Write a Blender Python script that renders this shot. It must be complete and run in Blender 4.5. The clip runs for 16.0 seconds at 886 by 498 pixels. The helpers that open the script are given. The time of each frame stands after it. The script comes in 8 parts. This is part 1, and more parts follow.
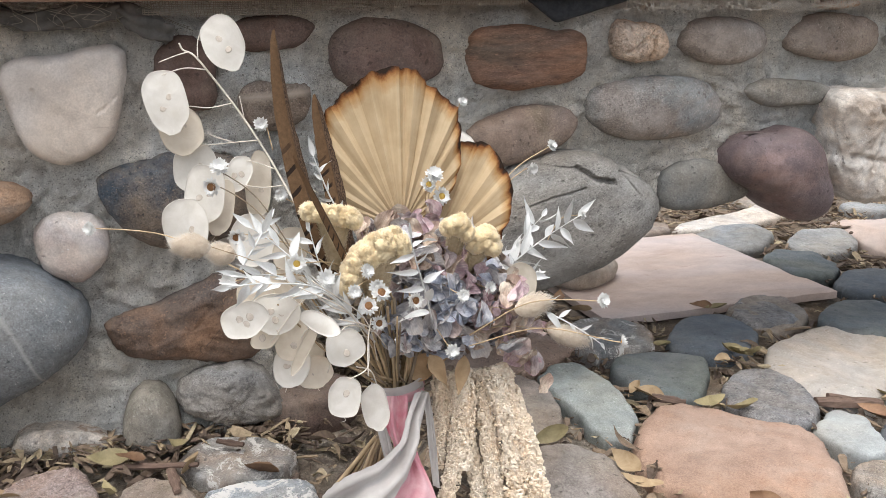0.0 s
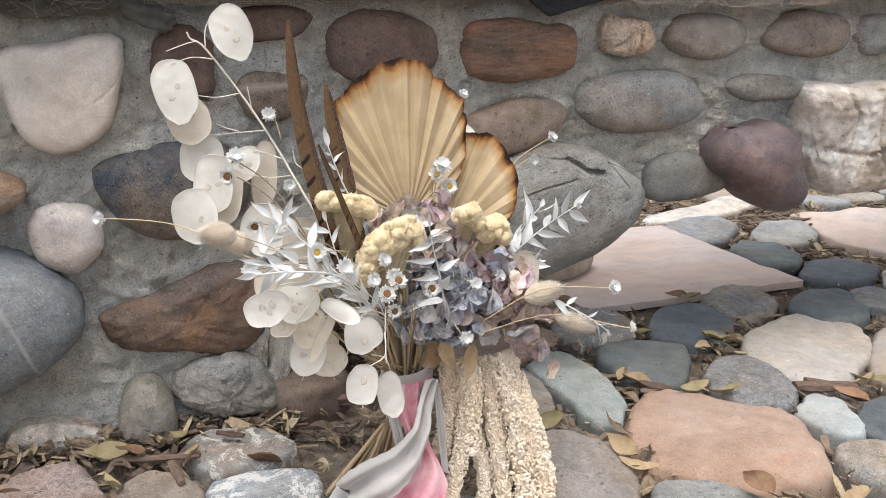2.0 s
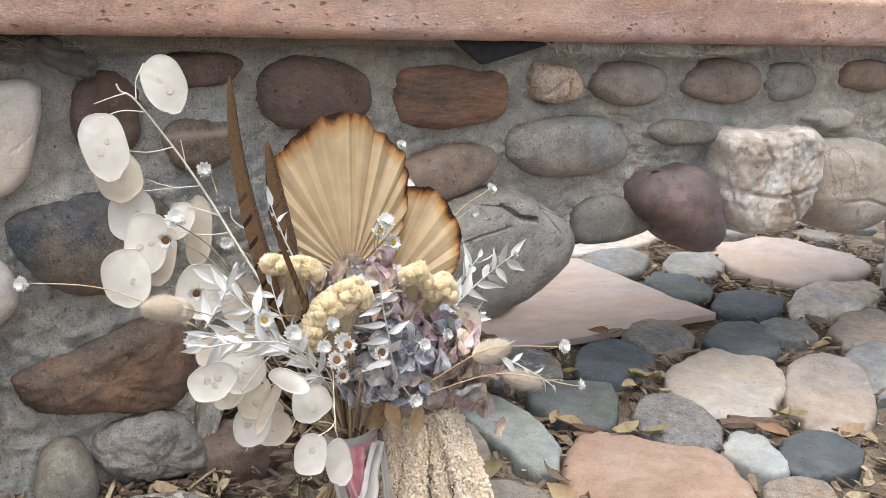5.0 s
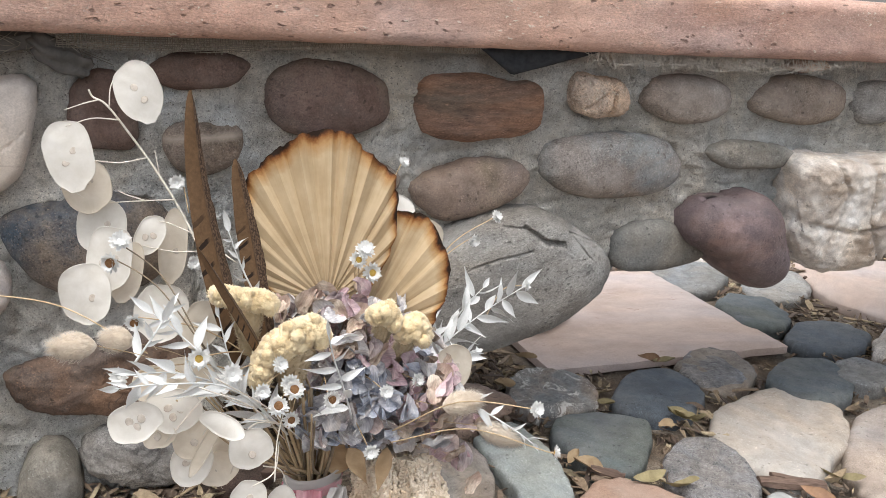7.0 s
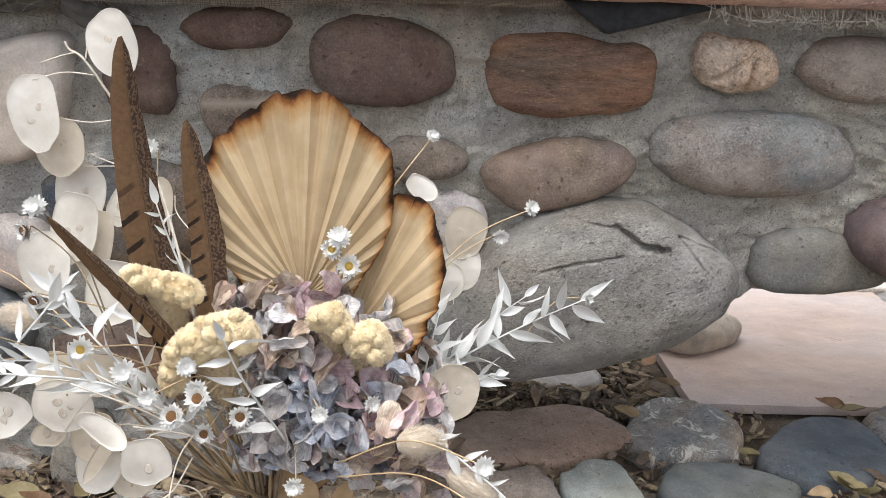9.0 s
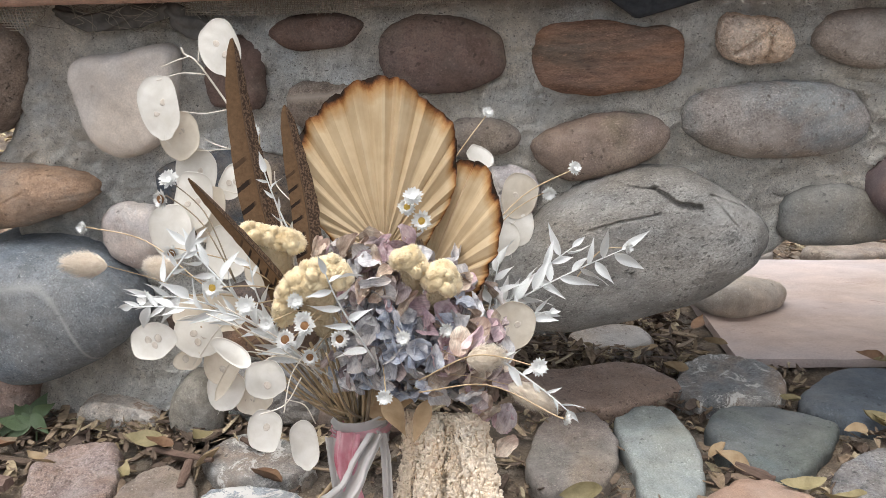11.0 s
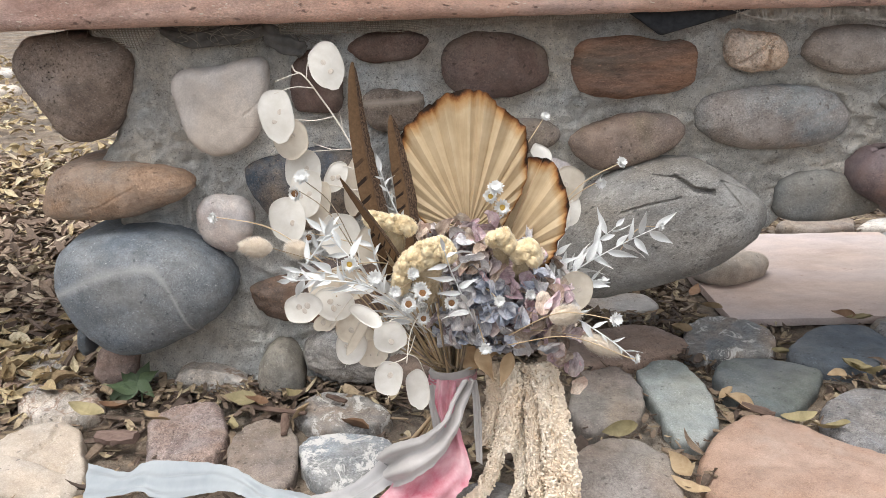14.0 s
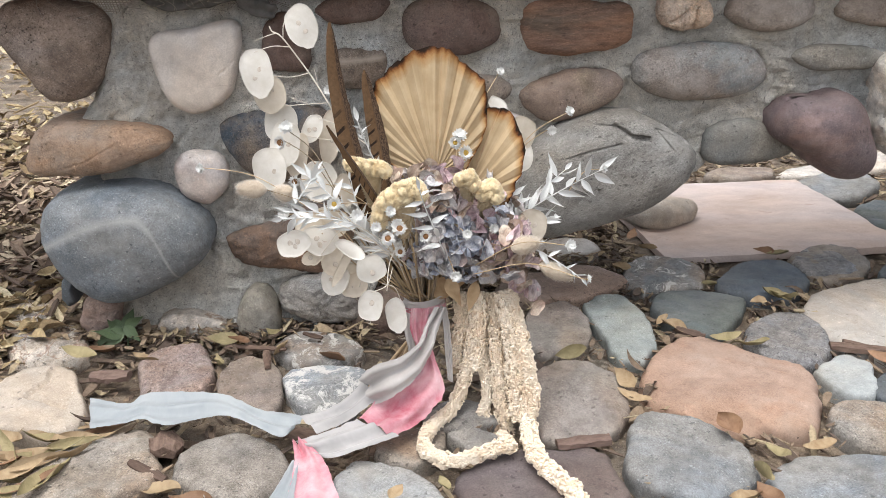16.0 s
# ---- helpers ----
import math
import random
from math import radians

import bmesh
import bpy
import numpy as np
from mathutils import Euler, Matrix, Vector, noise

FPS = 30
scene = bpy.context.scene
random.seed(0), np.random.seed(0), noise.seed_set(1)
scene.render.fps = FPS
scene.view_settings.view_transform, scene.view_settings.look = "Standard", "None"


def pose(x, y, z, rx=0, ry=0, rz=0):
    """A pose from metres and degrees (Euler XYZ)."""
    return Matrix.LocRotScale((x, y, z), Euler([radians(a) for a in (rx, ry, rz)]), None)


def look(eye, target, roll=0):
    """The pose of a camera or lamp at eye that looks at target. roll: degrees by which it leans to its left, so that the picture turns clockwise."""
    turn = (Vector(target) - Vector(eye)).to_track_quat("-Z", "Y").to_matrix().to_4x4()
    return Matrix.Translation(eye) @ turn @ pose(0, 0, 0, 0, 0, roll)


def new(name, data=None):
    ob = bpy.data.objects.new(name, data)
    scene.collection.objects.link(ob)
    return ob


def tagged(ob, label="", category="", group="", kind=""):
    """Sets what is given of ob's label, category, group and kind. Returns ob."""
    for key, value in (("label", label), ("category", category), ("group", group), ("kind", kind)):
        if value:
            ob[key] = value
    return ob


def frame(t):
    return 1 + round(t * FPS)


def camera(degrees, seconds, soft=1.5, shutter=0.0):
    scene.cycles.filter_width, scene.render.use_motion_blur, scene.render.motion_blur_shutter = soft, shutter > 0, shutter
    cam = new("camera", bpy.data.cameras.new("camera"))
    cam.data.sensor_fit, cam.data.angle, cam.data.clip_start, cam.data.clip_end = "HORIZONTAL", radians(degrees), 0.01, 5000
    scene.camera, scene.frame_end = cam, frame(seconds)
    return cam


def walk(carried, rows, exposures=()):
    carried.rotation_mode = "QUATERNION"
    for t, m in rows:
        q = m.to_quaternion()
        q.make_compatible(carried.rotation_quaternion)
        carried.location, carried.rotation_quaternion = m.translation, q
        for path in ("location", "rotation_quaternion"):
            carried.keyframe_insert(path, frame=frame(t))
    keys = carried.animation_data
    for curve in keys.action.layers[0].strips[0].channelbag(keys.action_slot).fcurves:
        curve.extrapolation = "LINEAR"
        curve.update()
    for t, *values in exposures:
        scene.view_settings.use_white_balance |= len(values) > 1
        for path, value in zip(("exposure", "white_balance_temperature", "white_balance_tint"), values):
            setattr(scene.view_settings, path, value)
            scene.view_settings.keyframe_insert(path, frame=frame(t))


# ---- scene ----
cam = camera(55.2, 16.0, soft=0.7)
PATH = [
    (0, (0.039, 0.014, 0.487), (0.551, 1.866, -0.067), 1.4),
    (0.5, (0.019, 0.01, 0.487), (0.562, 1.85, -0.08), 1.2),
    (1, (0.004, 0.01, 0.489), (0.586, 1.839, -0.073), 1.5),
    (1.5, (-0.01, 0.013, 0.489), (0.581, 1.84, -0.069), 1.7),
    (2, (-0.015, 0.018, 0.484), (0.612, 1.832, -0.079), 2.2),
    (2.5, (-0.013, 0.019, 0.478), (0.635, 1.827, -0.08), 2.2),
    (3, (-0.03, 0.025, 0.478), (0.634, 1.827, -0.081), 2.5),
    (3.5, (-0.03, 0.028, 0.476), (0.68, 1.818, -0.062), 2.8),
    (4, (-0.052, 0.034, 0.484), (0.696, 1.812, -0.047), 3.1),
    (4.5, (-0.05, 0.051, 0.498), (0.785, 1.794, -0.014), 3.4),
    (4.7, (-0.047, 0.052, 0.503), (0.8, 1.792, -0.005), 3.5),
    (6.8, (0.042, 0.068, 0.548), (0.691, 1.877, -0.006), 4.6),
    (7, (0.081, 0.085, 0.548), (0.68, 1.903, -0.032), 5.4),
    (7.5, (0.172, 0.108, 0.55), (0.647, 1.949, -0.068), 5.0),
    (8, (0.216, 0.161, 0.536), (0.676, 2.005, -0.088), 4.7),
    (8.5, (0.246, 0.2, 0.51), (0.508, 2.09, -0.092), 4.4),
    (9, (0.303, 0.194, 0.522), (0.278, 2.086, -0.125), 3.8),
    (9.2, (0.307, 0.186, 0.552), (0.189, 2.058, -0.144), 2.5),
    (11.3, (0.309, 0.067, 0.514), (0.142, 1.96, -0.11), 0.2),
    (11.5, (0.305, 0.062, 0.514), (0.14, 1.955, -0.109), 0.2),
    (12, (0.296, 0.037, 0.525), (0.155, 1.926, -0.117), 0.4),
    (12.5, (0.28, 0.009, 0.531), (0.188, 1.896, -0.127), 0.3),
    (13, (0.255, -0.032, 0.546), (0.185, 1.849, -0.129), 0.2),
    (13.5, (0.222, -0.055, 0.558), (0.157, 1.827, -0.115), 0.2),
    (14, (0.202, -0.079, 0.566), (0.139, 1.803, -0.106), 0.2),
    (14.5, (0.181, -0.114, 0.566), (0.173, 1.755, -0.145), 0.1),
    (15, (0.157, -0.14, 0.565), (0.204, 1.72, -0.17), 0.1),
    (15.5, (0.157, -0.158, 0.567), (0.224, 1.701, -0.169), 0.2),
    (16, (0.165, -0.182, 0.571), (0.255, 1.673, -0.169), 0.4),
]
walk(cam, [(t, look(eye, target, roll)) for t, eye, target, roll in PATH])

from mathutils import kdtree

# ---- light: a bright, evenly overcast sky ----
world = bpy.data.worlds.new("overcast_sky")
scene.world = world
world.use_nodes = True
wn, wl = world.node_tree.nodes, world.node_tree.links
wn.clear()
sky = wn.new("ShaderNodeTexSky")
sky.sky_type = "NISHITA"
sky.sun_disc = False
sky.sun_elevation, sky.sun_rotation = radians(74), radians(215)
sky.dust_density, sky.air_density = 4.0, 1.0
cloud = wn.new("ShaderNodeHueSaturation")
cloud.inputs["Saturation"].default_value = 0.3
back = wn.new("ShaderNodeBackground")
back.inputs["Strength"].default_value = 0.136
wout = wn.new("ShaderNodeOutputWorld")
wl.new(sky.outputs[0], cloud.inputs["Color"])
wl.new(cloud.outputs[0], back.inputs[0])
wl.new(back.outputs[0], wout.inputs[0])
sun = new("sun", bpy.data.lights.new("sun", "SUN"))
sun.data.energy, sun.data.angle, sun.data.color = 1.02, radians(50), (1.0, 0.985, 0.95)
sun.matrix_world = look((-0.25, 0.75, 3.0), (0.2, 0.8, 0.0))
scene.view_settings.exposure = 0.97


# ---- materials ----
def links_of(m):
    return m.node_tree.nodes, m.node_tree.links


def ramp_of(n, stops):
    r = n.new("ShaderNodeValToRGB")
    while len(r.color_ramp.elements) < len(stops):
        r.color_ramp.elements.new(0.5)
    for el, (p, c) in zip(r.color_ramp.elements, stops):
        el.position = p
        el.color = (*c, 1) if len(c) == 3 else c
    return r


def noise_of(n, l, vec, scale, detail=6.0, rough=0.6, dist=0.0):
    t = n.new("ShaderNodeTexNoise")
    t.inputs["Scale"].default_value = scale
    t.inputs["Detail"].default_value = detail
    t.inputs["Roughness"].default_value = rough
    t.inputs["Distortion"].default_value = dist
    if vec is not None:
        l.new(vec, t.inputs["Vector"])
    return t


def mix_of(n, l, fac, a, b, kind="MIX"):
    x = n.new("ShaderNodeMix")
    x.data_type, x.blend_type = "RGBA", kind
    for sock, v in ((x.inputs[0], fac), (x.inputs[6], a), (x.inputs[7], b)):
        if isinstance(v, (int, float)):
            sock.default_value = v
        elif isinstance(v, tuple):
            sock.default_value = (*v, 1)
        else:
            l.new(v, sock)
    return x.outputs[2]


def local_coords(n, l, stretch=(1, 1, 1)):
    """Coordinates on the thing itself, shifted by a random amount for each object."""
    tc, oi = n.new("ShaderNodeTexCoord"), n.new("ShaderNodeObjectInfo")
    mul = n.new("ShaderNodeMath")
    mul.operation = "MULTIPLY"
    mul.inputs[1].default_value = 37.0
    l.new(oi.outputs["Random"], mul.inputs[0])
    mp = n.new("ShaderNodeMapping")
    mp.inputs["Scale"].default_value = stretch
    l.new(tc.outputs["Object"], mp.inputs["Vector"])
    l.new(mul.outputs[0], mp.inputs["Location"])
    return mp.outputs[0]


def stone_mat(name, c1, c2, scale=14.0, speck=None, speck_at=0.62, speck_scale=260.0, rough=0.85,
              bump=0.25, stretch=(1, 1, 1), vein=None, vein_scale=9.0, vein_width=0.03, dust=0.12, pits=0.0, grit=0.75, patch=None, chips=0.6):
    """Weathered stone: two tones in clouds, mineral specks, veins, a pale dusty bloom and fine grain."""
    m = bpy.data.materials.new(name)
    m.use_nodes = True
    n, l = links_of(m)
    b = n["Principled BSDF"]
    v = local_coords(n, l, stretch)
    big = noise_of(n, l, v, scale, 7, 0.62, 0.4)
    r = ramp_of(n, [(0.36, c1), (0.62, c2)])
    l.new(big.outputs[0], r.inputs[0])
    col = r.outputs[0]
    grit *= 0.85
    if patch:
        tone2, patch_scale, patch_at = patch
        rp2 = ramp_of(n, [(patch_at - 0.05, (0, 0, 0)), (patch_at + 0.09, (0.85, 0.85, 0.85))])
        l.new(noise_of(n, l, v, patch_scale, 5, 0.6, 0.7).outputs[0], rp2.inputs[0])
        col = mix_of(n, l, rp2.outputs[0], col, tone2)
    mid = noise_of(n, l, v, scale * 5, 8, 0.72)
    rm = ramp_of(n, [(0.34, (0.68, 0.67, 0.66)), (0.66, (1.27, 1.27, 1.26))])
    l.new(mid.outputs[0], rm.inputs[0])
    col = mix_of(n, l, min(1.0, 0.3 + grit), col, rm.outputs[0], "MULTIPLY")
    fine = noise_of(n, l, v, max(520.0, speck_scale * 2.0), 4, 0.75)
    rf = ramp_of(n, [(0.37, (0.56, 0.555, 0.55)), (0.63, (1.38, 1.38, 1.38))])
    l.new(fine.outputs[0], rf.inputs[0])
    # the grain shows in patches, worn smooth elsewhere
    some_worn = ramp_of(n, [(0.38, (0.45,) * 3), (0.58, (1, 1, 1))])
    l.new(noise_of(n, l, v, scale * 1.3, 4, 0.6, 0.6).outputs[0], some_worn.inputs[0])
    worn = some_worn.outputs[0]
    k = min(0.9, 0.25 + 0.8 * grit)
    col = mix_of(n, l, mix_of(n, l, 1.0, worn, (k, k, k), "MULTIPLY"), col, rf.outputs[0], "MULTIPLY")
    tone = ramp_of(n, [(0.36, (0.82, 0.81, 0.80)), (0.64, (1.16, 1.16, 1.17))])
    l.new(noise_of(n, l, v, scale * 1.1, 9, 0.75, 0.6).outputs[0], tone.inputs[0])
    col = mix_of(n, l, 0.6, col, tone.outputs[0], "MULTIPLY")
    warm = ramp_of(n, [(0.4, (1.06, 1.0, 0.92)), (0.62, (0.95, 1.0, 1.05))])
    l.new(noise_of(n, l, v, scale * 0.55, 4, 0.6, 0.5).outputs[0], warm.inputs[0])
    col = mix_of(n, l, 1.0, col, warm.outputs[0], "MULTIPLY")
    # scattered dark pores and pale grains
    pore = noise_of(n, l, v, 340, 3, 0.6, 0.3)
    rpo = ramp_of(n, [(0.60, (0, 0, 0)), (0.66, (grit, grit, grit))])
    l.new(pore.outputs[0], rpo.inputs[0])
    col = mix_of(n, l, mix_of(n, l, 1.0, rpo.outputs[0], worn, "MULTIPLY"), col, tuple(0.34 * q for q in c1))
    pale = noise_of(n, l, v, 430, 3, 0.6, 0.3)
    rpa = ramp_of(n, [(0.61, (0, 0, 0)), (0.67, (grit * 0.7,) * 3)])
    l.new(pale.outputs[0], rpa.inputs[0])
    col = mix_of(n, l, mix_of(n, l, 1.0, rpa.outputs[0], worn, "MULTIPLY"), col, tuple(min(0.8, 1.9 * q) for q in c2))
    if speck:
        sp = noise_of(n, l, v, speck_scale * 0.8, 6, 0.8, 0.6)
        rs = ramp_of(n, [(speck_at, (0, 0, 0)), (speck_at + 0.05, (1, 1, 1))])
        l.new(sp.outputs[0], rs.inputs[0])
        col = mix_of(n, l, rs.outputs[0], col, speck)
    if vein:
        vn = noise_of(n, l, v, vein_scale, 5, 0.55, 0.8)
        rv = ramp_of(n, [(0.5 - vein_width, (0, 0, 0)), (0.5, (0.8, 0.8, 0.8)), (0.5 + vein_width, (0, 0, 0))])
        l.new(vn.outputs[0], rv.inputs[0])
        some = ramp_of(n, [(0.5, (0, 0, 0)), (0.66, (1, 1, 1))])
        l.new(noise_of(n, l, v, vein_scale * 0.6, 3, 0.5).outputs[0], some.inputs[0])
        col = mix_of(n, l, mix_of(n, l, 1.0, rv.outputs[0], some.outputs[0] if vein_width < 0.02 else (1.0, 1.0, 1.0), "MULTIPLY"), col, vein)
    if dust:
        dn = noise_of(n, l, v, scale * 1.7, 8, 0.7, 0.2)
        rd = ramp_of(n, [(0.46, (0, 0, 0)), (0.72, (dust * 2.2,) * 3)])
        l.new(dn.outputs[0], rd.inputs[0])
        col = mix_of(n, l, rd.outputs[0], col, (0.46, 0.43, 0.39))
    l.new(col, b.inputs["Base Color"])
    b.inputs["Roughness"].default_value = rough
    b.inputs["Specular IOR Level"].default_value = 0.3
    h = mix_of(n, l, 0.5, mid.outputs[0], fine.outputs[0])
    h = mix_of(n, l, 0.35, h, mix_of(n, l, rpo.outputs[0], (1.0, 1.0, 1.0), (0.0, 0.0, 0.0)))
    if pits:
        pv = n.new("ShaderNodeTexVoronoi")
        pv.inputs["Scale"].default_value = 250
        l.new(v, pv.inputs["Vector"])
        rp = ramp_of(n, [(0.12, (0, 0, 0)), (0.3, (1, 1, 1))])
        uneven = n.new("ShaderNodeMath")
        uneven.operation = "MULTIPLY_ADD"
        l.new(mid.outputs[0], uneven.inputs[0])
        uneven.inputs[1].default_value = 0.9
        l.new(pv.outputs["Distance"], uneven.inputs[2])
        less = n.new("ShaderNodeMath")
        less.operation = "SUBTRACT"
        l.new(uneven.outputs[0], less.inputs[0])
        less.inputs[1].default_value = 0.4
        l.new(less.outputs[0], rp.inputs[0])
        gate = ramp_of(n, [(0.45, (1, 1, 1)), (0.6, (0, 0, 0))])
        l.new(big.outputs[0], gate.inputs[0])
        pit = mix_of(n, l, gate.outputs[0], rp.outputs[0], (1.0, 1.0, 1.0))
        h = mix_of(n, l, pits, h, pit)
        col2 = mix_of(n, l, 1.0, col, mix_of(n, l, 0.65, (1.0, 1.0, 1.0), pit), "MULTIPLY")
        l.new(col2, b.inputs["Base Color"])
    if chips:
        # small knocks and pocks, thinly strewn: dark ones, and fresher pale ones
        wobble = noise_of(n, l, v, 70, 4, 0.7)
        warped = n.new("ShaderNodeVectorMath")
        warped.operation = "MULTIPLY_ADD"
        l.new(wobble.outputs[1], warped.inputs[0])
        warped.inputs[1].default_value = (0.016, 0.016, 0.016)
        l.new(v, warped.inputs[2])
        for size_of, at, tone, sunk in ((90, 0.47, tuple(0.38 * q for q in c1), 0.0), (150, 0.50, tuple(min(0.75, 1.55 * q) for q in c2), 0.8)):
            cv = n.new("ShaderNodeTexVoronoi")
            cv.inputs["Scale"].default_value = size_of
            l.new(warped.outputs[0], cv.inputs["Vector"])
            rc = ramp_of(n, [(0.13, (1, 1, 1)), (0.21, (0, 0, 0))])
            l.new(cv.outputs["Distance"], rc.inputs[0])
            few = ramp_of(n, [(at, (0, 0, 0)), (at + 0.07, (chips,) * 3)])
            l.new(noise_of(n, l, v, size_of * 0.22, 3, 0.5).outputs[0], few.inputs[0])
            pock = mix_of(n, l, 1.0, rc.outputs[0], few.outputs[0], "MULTIPLY")
            l.new(mix_of(n, l, pock, b.inputs["Base Color"].links[0].from_socket, tone), b.inputs["Base Color"])
            h = mix_of(n, l, pock, h, (sunk,) * 3)
    bp = n.new("ShaderNodeBump")
    bp.inputs["Strength"].default_value = min(1.0, 0.12 + bump * 1.8)
    bp.inputs["Distance"].default_value = 0.005
    l.new(h, bp.inputs["Height"])
    l.new(bp.outputs[0], b.inputs["Normal"])
    return m


